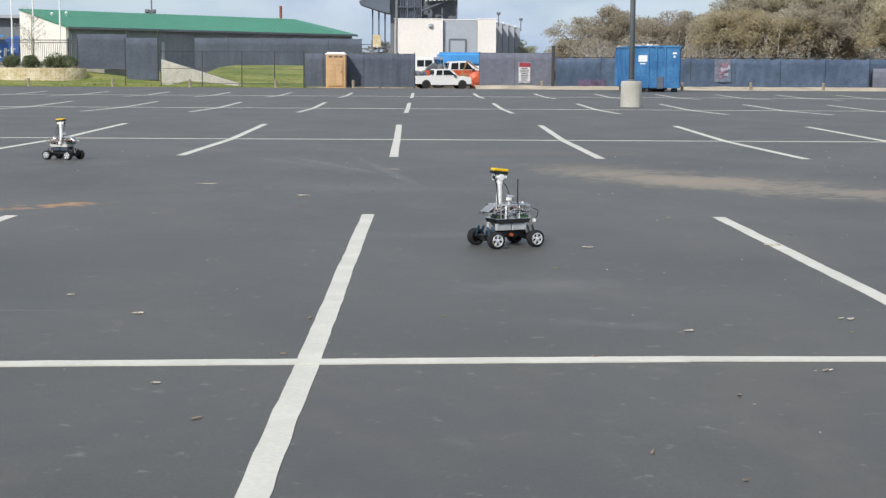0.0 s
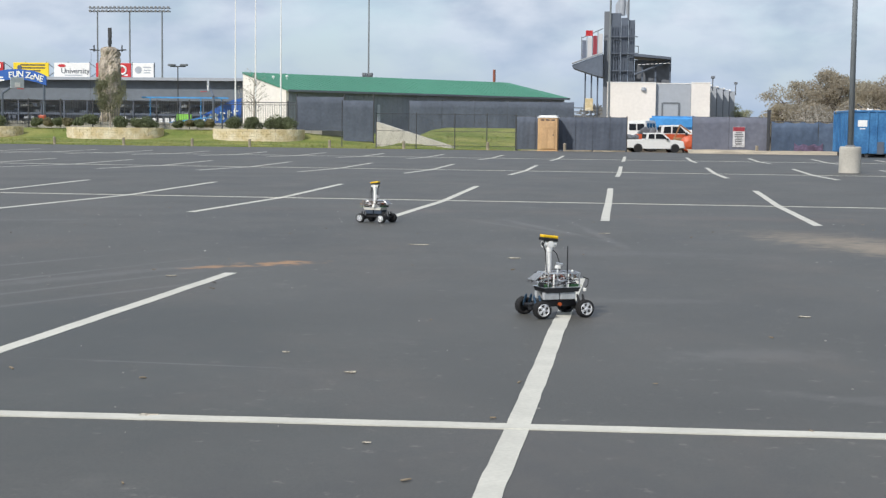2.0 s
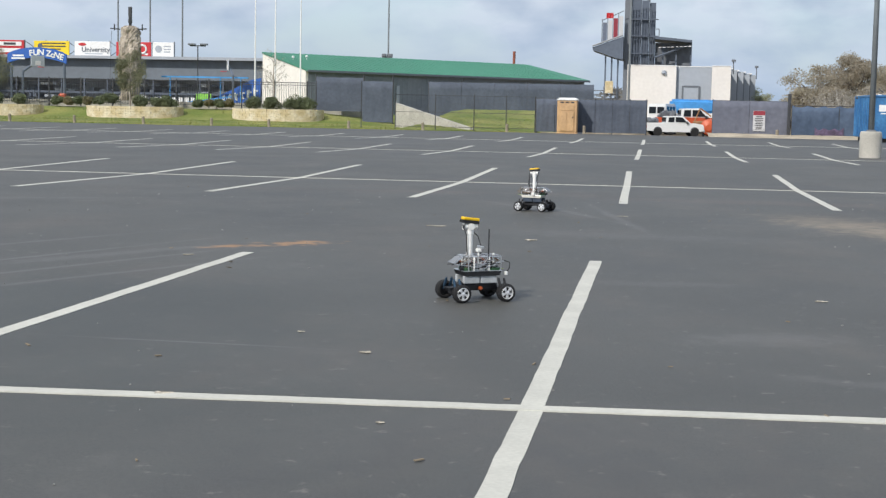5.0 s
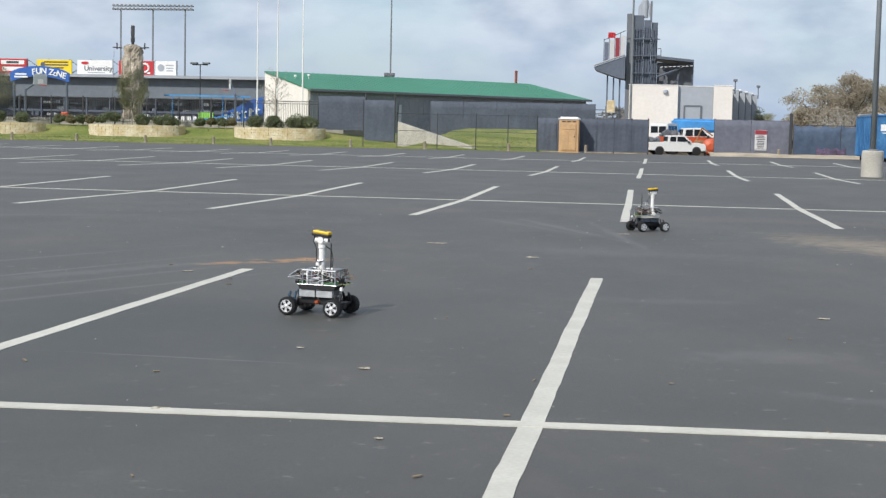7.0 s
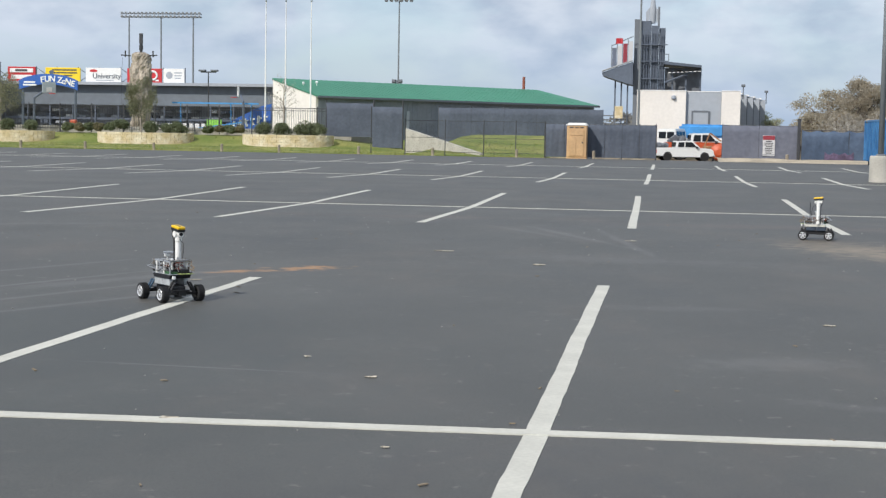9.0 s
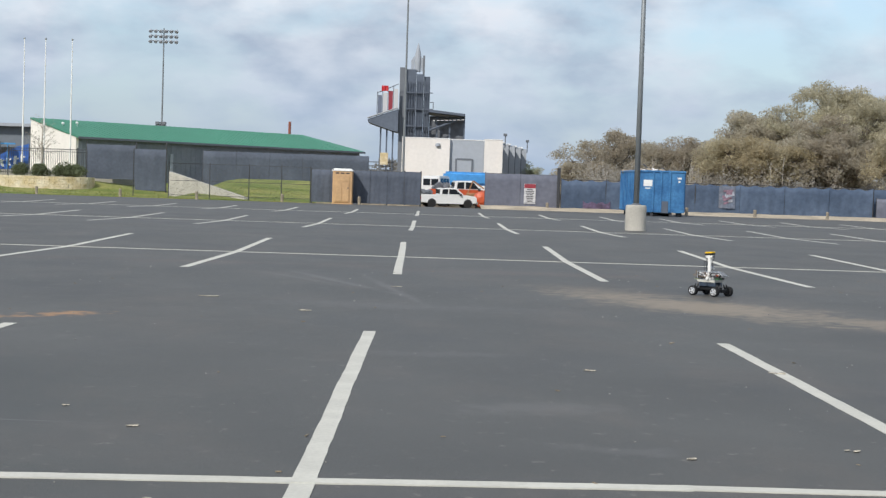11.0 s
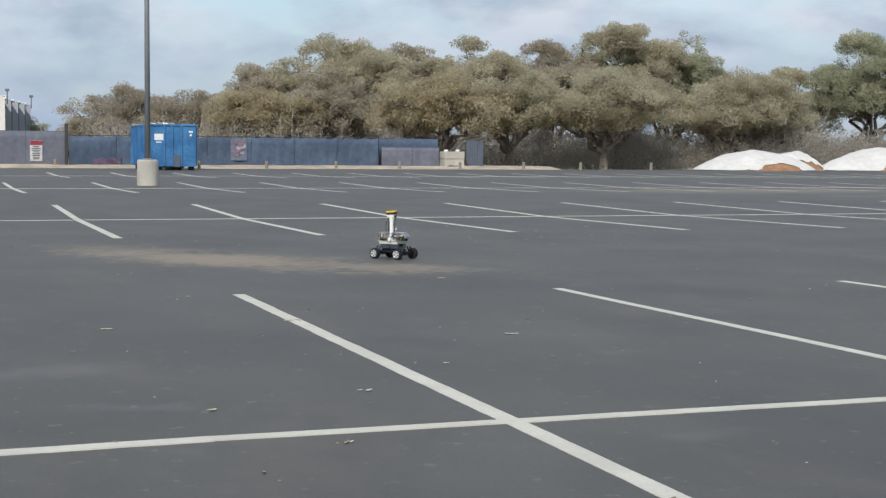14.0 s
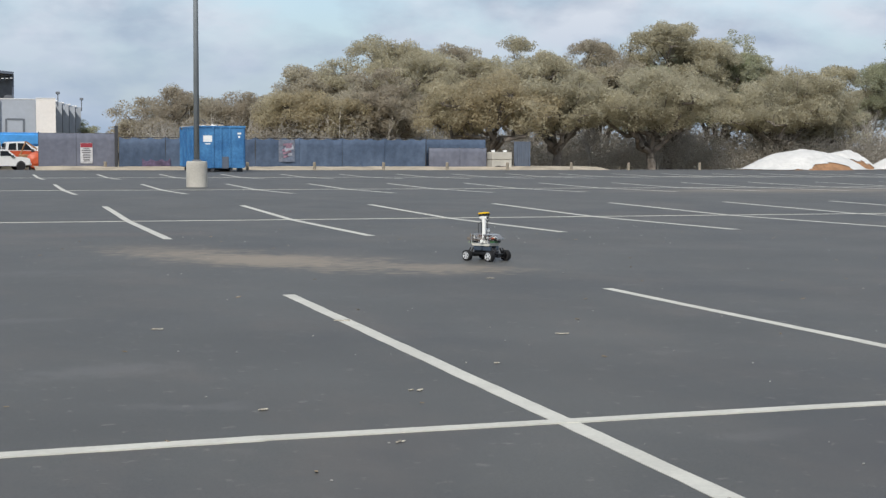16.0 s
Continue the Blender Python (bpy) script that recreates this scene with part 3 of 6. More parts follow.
        q = [Vector((x + 0.018 * k * rng.uniform(-1, 1.4), y + rng.uniform(-0.01, 0.01), 0.275 - 0.014 * k + rng.uniform(-0.008, 0.008))) for k in range(6)]
        pipe(bm, q, 0.0019, 5, i % 3)
    part("hanging_wires", bm, [RM["alu"], RM["tan_cable"], RM["cable"]], r, "loose white, tan and black wires on the rack sides")
    bm = bmesh.new()
    tube(bm, (mx, my - 0.026, 0.205), (mx, my - 0.045, 0.205), 0.019, n=14)
    part("mast_clamp", bm, RM["pvc"], r)
    return r, wheels


rover_a, wheels_a = rover("four-wheeled rover with white mast and yellow camera, nearer the painted lines", "panel", "black")
rover_b, wheels_b = rover("four-wheeled rover with white mast and yellow camera, driving beside the stalls", "navy", "cream")


# ---- far side of the lot: lamp pole, posts, fences, small buildings ----
BM = dict(
    timber=mat("weathered_timber", (0.30, 0.26, 0.20), 0.9, vary=0.2, scale=4, fine=30),
    tan=mat("tan_plastic", (0.52, 0.33, 0.17), 0.6, vary=0.07, scale=1.5, fine=12, bump=0.03),
    blue_steel=mat("blue_painted_steel", (0.035, 0.155, 0.36), 0.5, vary=0.16, scale=1.1, fine=9, second=(0.06, 0.21, 0.42)),
    screen=mat("blue_windscreen_cloth", (0.058, 0.088, 0.142), 0.85, vary=0.12, scale=0.5, fine=4, second=(0.078, 0.112, 0.172), bump=0.25, bump_scale=2.5),
    grey_screen=mat("grey_windscreen_cloth", (0.13, 0.14, 0.18), 0.85, vary=0.1, scale=0.6, fine=4, second=(0.15, 0.16, 0.20), bump=0.25, bump_scale=2.5),
    dark_screen=mat("dark_navy_windscreen_cloth", (0.078, 0.094, 0.125), 0.85, vary=0.1, scale=0.6, fine=5, second=(0.088, 0.105, 0.138), bump=0.25, bump_scale=2.5),
    banner=mat("faded_banner", (0.19, 0.21, 0.26), 0.8, vary=0.25, scale=1.6, fine=6, second=(0.12, 0.15, 0.21)),
    red=mat("red_paint", (0.50, 0.028, 0.035), 0.5, vary=0.06, bump=0.02),
    yellow=mat("yellow_board", (0.80, 0.58, 0.02), 0.5, vary=0.06, bump=0.02),
    sign_white=mat("white_board", (0.78, 0.78, 0.76), 0.5, vary=0.04, bump=0.02),
    arch_blue=mat("bright_blue_board", (0.025, 0.11, 0.42), 0.5, vary=0.06, bump=0.02),
    dull_white=mat("weathered_white_board", (0.52, 0.52, 0.53), 0.6, vary=0.08, bump=0.02),
    dull_red=mat("weathered_red_paint", (0.26, 0.03, 0.045), 0.6, vary=0.1, bump=0.02),
    rust=mat("rusty_red_pipe", (0.27, 0.085, 0.055), 0.8, vary=0.15),
    ink=mat("dark_lettering", (0.05, 0.05, 0.055), 0.6, vary=0.05, bump=0),
    limestone=mat("cream_limestone", (0.60, 0.49, 0.29), 0.9, vary=0.14, scale=1.6, fine=9, second=(0.66, 0.59, 0.44), island=0.1),
    rock=mat("sculpted_rock", (0.31, 0.26, 0.20), 0.95, vary=0.3, scale=0.9, fine=5, second=(0.46, 0.40, 0.33), bump=0.8, bump_scale=4),
    car_white=mat("white_car_paint", (0.74, 0.75, 0.75), 0.25, vary=0.03, bump=0),
    glass=mat("dark_glass", (0.02, 0.024, 0.03), 0.08, vary=0.05, bump=0),
    rubber=mat("tyre_rubber", (0.015, 0.015, 0.016), 0.85, vary=0.1),
    orange=mat("orange_paint", (0.52, 0.09, 0.03), 0.5, vary=0.08),
    tarp_blue=mat("blue_tarpaulin", (0.06, 0.28, 0.62), 0.5, vary=0.1, scale=0.6, fine=4),
    tarp_white=mat("white_tarpaulin", (0.63, 0.62, 0.59), 0.6, vary=0.06, scale=0.5, fine=3, bump=0.6, bump_scale=3),
    heap=mat("orange_brown_soil", (0.30, 0.165, 0.085), 0.95, vary=0.2, scale=1.2, fine=8),
    bark=mat("grey_brown_bark", (0.20, 0.175, 0.15), 0.95, vary=0.3, scale=2, fine=18, bump=0.8, bump_scale=14),
    bark_pale=mat("pale_bark", (0.36, 0.32, 0.27), 0.95, vary=0.2, scale=2, fine=18),
    shade=mat("shadowy_interior", (0.15, 0.165, 0.19), 0.8, vary=0.2, scale=0.2, fine=1.0, bump=0),
)


def lamp_post():
    t = thing("street_lamp", (6.86, 40.4, ground_z(6.9, 40.4) - 0.01), "tall grey steel lamp pole on a round concrete base", "lamp post")
    bm = bmesh.new()
    lathe(bm, [(0.325, 0), (0.325, 0.70), (0.313, 0.775), (0.29, 0.80)], 32)
    part("base", bm, M["concrete"], t, "round cast concrete base", smooth=False)
    bm = bmesh.new()
    lathe(bm, [(0.15, 0.80), (0.15, 0.83), (0.11, 0.85)], 20)
    part("flange", bm, M["dark_grey"], t)
    bm = bmesh.new()
    lathe(bm, [(0.09, 0.83), (0.076, 5.2), (0.06, 9.7)], 16)
    part("pole", bm, BM["pole"], t, "tapered grey steel pole", smooth=True)
    for s in (-1, 1):
        bm = bmesh.new()
        box(bm, (0.05 * s - 0.03 + 0.25 * s, -0.04, 9.6), (0.05 * s + 0.03 + 0.25 * s, 0.04, 9.68))
        rbox(bm, (0.6 * s - 0.3, -0.2, 9.58), (0.6 * s + 0.3, 0.2, 9.76), 0.04)
        part("lamp_head", bm, M["dark_grey"], t)


BM["pole"] = mat("grey_painted_steel", (0.20, 0.22, 0.23), 0.5, 0.2, vary=0.08, scale=2, fine=20)
lamp_post()


def bollard(x, y, h=0.45):
    bm = bmesh.new()
    z = ground_z(x, min(y, 79.4))
    rng = random.Random(int(x * 13))
    lathe(bm, [(0.085, -0.1), (0.088, h - 0.03), (0.06, h)], 10, m=pose(0, 0, 0, rng.uniform(-2, 2), rng.uniform(-2, 2), 0))
    ob = part("bollard", bm, BM["timber"])
    ob.matrix_basis = pose(x, y, z)
    tagged(ob, "short weathered timber post at the lot edge", "bollard", "posts along the lot edge")


for x in (14.7, 18.5, 22.5, 26.3, 30.0, 34.0, 37.7, 42.4):
    bollard(x, 76.8)
for x in (-42.5, -38.2, -34.1, -29.8, -25.6, -22.1, -17.3, -12.9, -8.0, -3.55, 7.3):
    bollard(x, 80.6)


def cloth(bm, x0, x1, y, z0, z1, n=16, amp=0.03, seed=0, sag=0.05, thick=0.012):
    """A hung cloth panel with shallow folds and a sagging top edge."""
    rng = random.Random(seed)
    ph = [rng.uniform(0, 6.28) for _ in range(3)]
    fr = []
    rows = 5
    for side in (0, thick):
        g = []
        for j in range(rows + 1):
            v = j / rows
            row = []
            for i in range(n + 1):
                u = i / n
                dy = amp * (math.sin(9 * u + ph[0] + 2 * v) + 0.5 * math.sin(23 * u + ph[1] - 3 * v)) * math.sin(math.pi * (0.15 + 0.7 * v))
                zz = lerp(z0, z1 - sag * math.sin(math.pi * ((u * 3) % 1)) * 0.6, v)
                row.append(bm.verts.new((lerp(x0, x1, u), y + dy + side, zz)))
            g.append(row)
        fr.append(g)
    for s, g in enumerate(fr):
        for j in range(rows):
            for i in range(n):
                q = (g[j][i], g[j][i + 1], g[j + 1][i + 1], g[j + 1][i])
                bm.faces.new(q if s == 0 else q[::-1])
    a, b = fr
    for i in range(n):
        bm.faces.new((a[rows][i], a[rows][i + 1], b[rows][i + 1], b[rows][i]))


def screen_fence(x0, x1, y, h, posts, cloth_mat, label, sag=0.03, z0=0.08, post_r=0.035, seed=1, amp=0.02):
    z = ground_z(x0, 79.4) - 0.03
    h += 0.06
    t = thing("fence", (0, 0, 0), label, "fence", group="fences round the lot")
    for x in posts:
        bm = bmesh.new()
        lathe(bm, [(post_r, z - 0.1), (post_r, z + h + 0.03), (post_r * 0.5, z + h + 0.07)], 10, m=pose(x, y + 0.06, 0))
        part("post", bm, M["black"], t)
    for zz in (h - 0.01, 0.1):
        bm = bmesh.new()
        tube(bm, (x0, y + 0.06, z + zz), (x1, y + 0.06, z + zz), 0.022, n=8)
        part("rail", bm, M["black"], t)
    edges = [x0] + [p for p in posts if x0 + 0.2 < p < x1 - 0.2] + [x1]
    for i, (a, b) in enumerate(zip(edges, edges[1:])):
        bm = bmesh.new()
        cloth(bm, a + 0.01, b - 0.01, y, z + z0, z + h, amp=amp, sag=sag, seed=seed + i)
        part("screen", bm, cloth_mat, t, "woven windscreen cloth panel", smooth=True)
    return t


screen_fence(-6.44, -0.03, 82, 1.93, (-6.42, -5.35, -4.2, -3.0, -2.0, -1.0, -0.05), BM["dark_screen"], "chain-link gate fence hung with dark navy windscreen cloth", post_r=0.045)
screen_fence(3.72, 8.0, 82, 2.02, (3.74, 5.8, 7.98), BM["grey_screen"], "fence panel hung with faded grey-blue windscreen cloth", seed=20)
screen_fence(8.12, 26.3, 81.2, 1.80, [8.14 + 2.6 * i for i in range(8)], BM["screen"], "long chain-link fence hung with blue windscreen cloth", seed=40, sag=0.16, amp=0.045)
screen_fence(26.35, 30.0, 80.6, 1.25, (26.37, 28.3, 29.98), BM["grey_screen"], "low fence panels hung with pale blue-grey cloth", seed=60)
screen_fence(26.35, 30.4, 82.0, 1.78, (26.4, 28.4, 30.38), BM["screen"], "rear fence panel hung with blue windscreen cloth", seed=66)


def gate_post():
    bm = bmesh.new()
    rbox(bm, (-0.09, -0.09, -0.3), (0.09, 0.09, 2.4), 0.015)
    box(bm, (-0.11, -0.11, 2.38), (0.11, 0.11, 2.43))
    ob = part("gate_post", bm, M["black"])
    ob.matrix_basis = pose(8.0, 81.6, -0.1)
    tagged(ob, "thick black steel gate post between fence panels", "post")


gate_post()


def link_fence():
    t = thing("chain_link_fence", (0, 0, 0), "open chain-link fence on thin black posts before the grass", "fence", group="fences round the lot")
    xs = (-17.45, -14.8, -12.4, -10.1, -8.2, -6.5)
    for x in xs:
        bm = bmesh.new()
        top = 1.95 if x > -17 else 2.7
        lathe(bm, [(0.028, -0.35), (0.028, top), (0.015, top + 0.05)], 8, m=pose(x, 82.1 + (0.0 if x > -16 else 3), 0))
        part("post", bm, M["black"], t)
    for z in (1.9, 0.9, 0.05):
        bm = bmesh.new()
        tube(bm, (-14.8, 82.1, z), (-6.5, 82.1, z), 0.014, n=6)
        part("rail", bm, M["black"], t)
    bm = bmesh.new()
    for i in range(140):
        x = -14.8 + 8.3 * i / 140
        for s in (-1, 1):
            x2 = x + s * 1.95
            a, b = Vector((x, 82.12, -0.05)), Vector((x2, 82.12, 1.9))
            if x2 < -14.8 or x2 > -6.5:
                lim = -14.8 if s < 0 else -6.5
                b = a.lerp(b, (lim - x) / (x2 - x))
            if (b - a).length > 0.05:
                tube(bm, a, b, 0.0014, n=3, caps=False)
    tagged(part("wire_mesh", bm, M["black"], t), kind="stuff")


link_fence()


def bars(bm, x0, x1, zs, y, h, mi, seed=1):
    rng = random.Random(seed)
    for z in zs:
        w = (x1 - x0) * rng.uniform(0.55, 0.95)
        c = (x0 + x1) / 2
        box(bm, (c - w / 2, y - 0.004, z - h / 2), (c + w / 2, y, z + h / 2), mi)


def notice():
    bm = bmesh.new()
    x0, x1 = 6.02, 6.70
    rbox(bm, (x0, 81.95, 0.28), (x1, 81.985, 1.36), 0.005, 0)
    box(bm, (x0 + 0.01, 81.943, 1.10), (x1 - 0.01, 81.95, 1.35), 1)
    bars(bm, x0 + 0.06, x1 - 0.06, (1.02, 0.92, 0.82, 0.72, 0.62, 0.52), 81.947, 0.045, 2)
    box(bm, (x0, 81.945, 0.20), (x1, 81.985, 0.26), 0)
    bars(bm, x0 + 0.05, x1 - 0.05, (0.42, 0.34), 81.947, 0.035, 2, 4)
    tagged(part("notice_sign", bm, [BM["dull_white"], BM["dull_red"], BM["ink"]]), "white notice board with red header on the fence", "sign")


notice()


def faded_banner(x0, x1, z0, z1, y):
    bm = bmesh.new()
    cloth(bm, x0, x1, y, z0, z1, n=8, amp=0.012, sag=0.02, seed=7)
    t = tagged(part("banner", bm, BM["banner"]), "faded torn banner with red and white print on blue fence cloth", "banner")
    rng = random.Random(4)
    for i in range(7):
        bm = bmesh.new()
        w, h = rng.uniform(0.12, 0.3), rng.uniform(0.05, 0.14)
        m = pose(lerp(x0, x1, rng.uniform(0.25, 0.75)), y - 0.03 - 0.003 * i, lerp(z0, z1, 0.25 + 0.09 * i), 0, rng.uniform(-25, 5), 0)
        rbox(bm, (-w, -0.002, -h), (w, 0.002, h), 0.0015, 0, m, 1)
        part("print", bm, BM["faded_red"] if i % 3 != 1 else BM["banner_white"], t)


BM["faded_red"] = mat("faded_red_print", (0.20, 0.125, 0.165), 0.85, vary=0.3, scale=3, fine=12)
BM["banner_white"] = mat("faded_white_print", (0.29, 0.31, 0.36), 0.85, vary=0.2, scale=3, fine=12)
faded_banner(17.3, 18.25, 0.3, 1.6, 81.13)
# Added sheet that stands for red things showing dimly through the fence mesh.
BM["red_through_mesh"] = mat("dull_red_behind_mesh", (0.092, 0.068, 0.115), 0.9, vary=0.25, scale=2.5, fine=9)
bm = bmesh.new()
cloth(bm, 9.4, 11.0, 81.12, 0.02, 0.5, n=10, amp=0.03, sag=0.3, seed=9)
tagged(part("red_show_through", bm, BM["red_through_mesh"], smooth=True), "dull red sheet low on the fence, standing for red things behind its mesh", "cloth")


def toilet():
    t = thing("portable_toilet", (-4.555, 81.25, -0.19), "tan plastic portable toilet with white roof", "portable toilet")
    bm = bmesh.new()
    rbox(bm, (-0.57, -0.57, 0.08), (0.57, 0.57, 1.95), 0.05)
    part("cabin", bm, BM["tan"], t, "tan moulded plastic cabin")
    bm = bmesh.new()
    rbox(bm, (-0.60, -0.60, -0.02), (0.60, 0.60, 0.09), 0.02)
    part("base", bm, BM["tan"], t)
    bm = bmesh.new()
    rbox(bm, (-0.61, -0.61, 1.93), (0.61, 0.61, 2.0), 0.025)
    rbox(bm, (-0.52, -0.52, 1.99), (0.52, 0.52, 2.08), 0.05)
    part("roof", bm, M["white"], t, "white domed roof")
    bm = bmesh.new()
    rbox(bm, (-0.43, -0.605, 0.14), (0.43, -0.572, 1.72), 0.02)
    door = part("door", bm, BM["tan"], t)
    for x0, x1, z0, z1 in ((-0.38, -0.03, 0.2, 1.28), (0.03, 0.38, 0.2, 1.28), (-0.38, 0.38, 1.36, 1.66)):
        bm = bmesh.new()
        rbox(bm, (x0, -0.622, z0), (x1, -0.606, z1), 0.012)
        part("panel", bm, BM["tan"], door)
    bm = bmesh.new()
    for s in (-0.3, 0, 0.3):
        box(bm, (s - 0.1, -0.58, 1.78), (s + 0.1, -0.572, 1.85))
    part("vent", bm, M["black"], t)
    bm = bmesh.new()
    rbox(bm, (0.3, -0.65, 0.92), (0.36, -0.624, 1.0), 0.006)
    part("handle", bm, M["black"], door)


toilet()


def dumpster():
    t = thing("dumpster", (12.24, 70.0, ground_z(12, 72)), "large blue roll-off steel waste container by the fence", "waste container", rz=1.5)
    W2, L, H = 1.15, 6.0, 2.3
    bm = bmesh.new()
    for a, b in (((-W2, 0, 0.2), (-W2 + 0.05, L, H)), ((W2 - 0.05, 0, 0.2), (W2, L, H)), ((-W2, L - 0.05, 0.2), (W2, L, H)), ((-W2, 0, 0.2), (W2, L, 0.26))):
        box(bm, a, b)
    part("body", bm, BM["blue_steel"], t, "blue painted steel box")
    bm = bmesh.new()
    box(bm, (-W2 + 0.055, -0.004, 0.22), (W2 - 0.055, 0.05, H - 0.02))
    door = part("door", bm, BM["blue_steel"], t)
    for x in (-0.45, -0.05, 0.4):
        bm = bmesh.new()
        rbox(bm, (x - 0.045, -0.06, 0.22), (x + 0.045, -0.004, H - 0.05), 0.012)
        part("rib", bm, BM["blue_steel"], door)
    bm = bmesh.new()
    box(bm, (-0.04 + 0.02, -0.045, 0.18), (0.33, -0.006, 0.78))
    part("hatch", bm, M["navy_steel"], door, "dark hatch opening plate")
    for i in range(12):
        bm = bmesh.new()
        y = 0.12 + i * 0.52
        rbox(bm, (-W2 - 0.07, y, 0.22), (-W2, y + 0.09, H - 0.05), 0.015)
        part("rib", bm, BM["blue_steel"], t)
        bm = bmesh.new()
        rbox(bm, (W2, y, 0.22), (W2 + 0.07, y + 0.09, H - 0.05), 0.015)
        part("rib", bm, BM["blue_steel"], t)
    bm = bmesh.new()
    for a, b in (((-W2 - 0.06, -0.05, H - 0.07), (-W2 + 0.06, L, H + 0.03)), ((W2 - 0.06, -0.05, H - 0.07), (W2 + 0.06, L, H + 0.03)), ((-W2 + 0.06, -0.05, H - 0.07), (W2 - 0.06, 0.06, H + 0.03))):
        rbox(bm, a, b, 0.02)
    part("top_rail", bm, BM["blue_steel"], t)
    for s in (-0.9, 0.95):
        for y in (0.3, 5.4):
            bm = bmesh.new()
            tube(bm, (s - 0.14, y, 0.1), (s + 0.14, y, 0.1), 0.10, n=14)
            part("roller", bm, M["black"], t)
    bm = bmesh.new()
    box(bm, (-0.55, 0.05, 0.02), (-0.42, L, 0.2)); box(bm, (0.42, 0.05, 0.02), (0.55, L, 0.2))
    part("skid", bm, M["black"], t)
    bm = bmesh.new()
    box(bm, (-0.95, -0.012, 1.52), (-0.50, -0.0045, 1.84)); bars(bm, -0.95, -0.5, (1.42,), -0.005, 0.05, 0)
    part("label", bm, BM["sign_white"], door, "white peeling label")
    bm = bmesh.new()
    bars(bm, 0.72, 1.05, (1.95,), -0.005, 0.09, 0); bars(bm, 0.8, 0.95, (1.78,), -0.005, 0.1, 0, 3)
    part("marking", bm, BM["sign_white"], door)
    rng = random.Random(3)
    bm = bmesh.new()
    for i in range(26):
        m = pose(rng.uniform(-0.95, 0.9), rng.uniform(0.3, 5.5), H - 0.12 + rng.uniform(0, 0.1), rng.uniform(-25, 25), rng.uniform(-25, 25), rng.uniform(0, 180))
        rbox(bm, (-0.3 * rng.uniform(.4, 1), -0.2, -0.07), (0.3, 0.2 * rng.uniform(.4, 1), 0.09), 0.03, i % 3, m, 1)
    tube(bm, (-0.3, 0.8, H - 0.1), (-0.75, 1.5, H + 0.35), 0.03, n=6, mi=1)
    tagged(part("rubbish", bm, [BM["sign_white"], M["black"], BM["timber"]], t, "mixed rubbish heaped above the rim"), kind="stuff")


dumpster()


def utility_box():
    t = thing("utility_cabinet", (30.75, 80.4, -0.17), "cream utility cabinet beside the fence end", "cabinet")
    bm = bmesh.new(); rbox(bm, (-0.62, -0.5, 0), (0.62, 0.5, 0.62), 0.02); part("base", bm, M["concrete"], t)
    bm = bmesh.new(); rbox(bm, (-0.64, -0.52, 0.64), (0.64, 0.52, 1.08), 0.03); part("lid", bm, M["concrete"], t, "cream lid")
    for s in (-0.4, 0.35):
        bm = bmesh.new(); rbox(bm, (s - 0.1, -0.1, 1.08), (s + 0.1, 0.1, 1.2), 0.02); part("cap", bm, M["white"], t)
    bm = bmesh.new()
    rng = random.Random(1)
    for _ in range(14):
        c = Vector((rng.uniform(-0.45, 0.4), -0.62, rng.uniform(0.02, 0.2)))
        rbox(bm, c - Vector((0.12, 0.06, 0.08)), c + Vector((0.12, 0.06, 0.08)), 0.03, 0, None, 1)
    part("rubble", bm, BM["bark"], t)
    t2 = thing("panel_gate", (32.3, 80.6, -0.16), "dark blue corrugated steel panel gate", "gate")
    for i in range(9):
        bm = bmesh.new(); rbox(bm, (-0.54 + i * 0.12, -0.03 + 0.02 * (i % 2), 0), (-0.54 + i * 0.12 + 0.115, 0.03, 1.72), 0.01); part("slat", bm, M["navy_steel"], t2)


utility_box()


# ---- verge and sand ----
def sand_z(x, y):
    k = max(0.0, min(1.0, (y - 77.6) / 2.6))
    return ground_z(x, 79.4) - 0.03 + (0.17 + 0.06 * noise.noise((x * 0.7, 3, 0))) * k * k * (3 - 2 * k)


sheet("sand_verge", steps(3.4, 37, 0.5), steps(77.5, 83.5, 0.5), lambda x, y: sand_z(x, y) + 0.03, M["sand"], "strip of pale drifted sand along the fence foot")


def lawn_z(x, y):
    side = 1.0 if x < -24 else max(0.0, 1 - (x + 24) / 8.5)
    right = min(1, max(0, (x + 15.3) / 1.0)) * min(1, max(0, (-5.0 - x) / 1.5))
    up = max(0, min(1, (y - 93.6) / 4))
    up = up * up * (3 - 2 * up)
    z = ground_z(0, 79.4) - 0.02 + side * (0.20 * max(0, min(1, (y - 81) / 12)) + 0.72 * up)
    if right > 0:
        z += right * 1.25 * max(0, min(1, (y - 84) / 20))
    return z + 0.03 * noise.noise((x * 0.4, y * 0.4, 0))


sheet("lawn", steps(-110, -4.5, 1.0), steps(79.6, 122, 1.0), lawn_z, M["grass"], "mown green grass bank rising behind the lot")


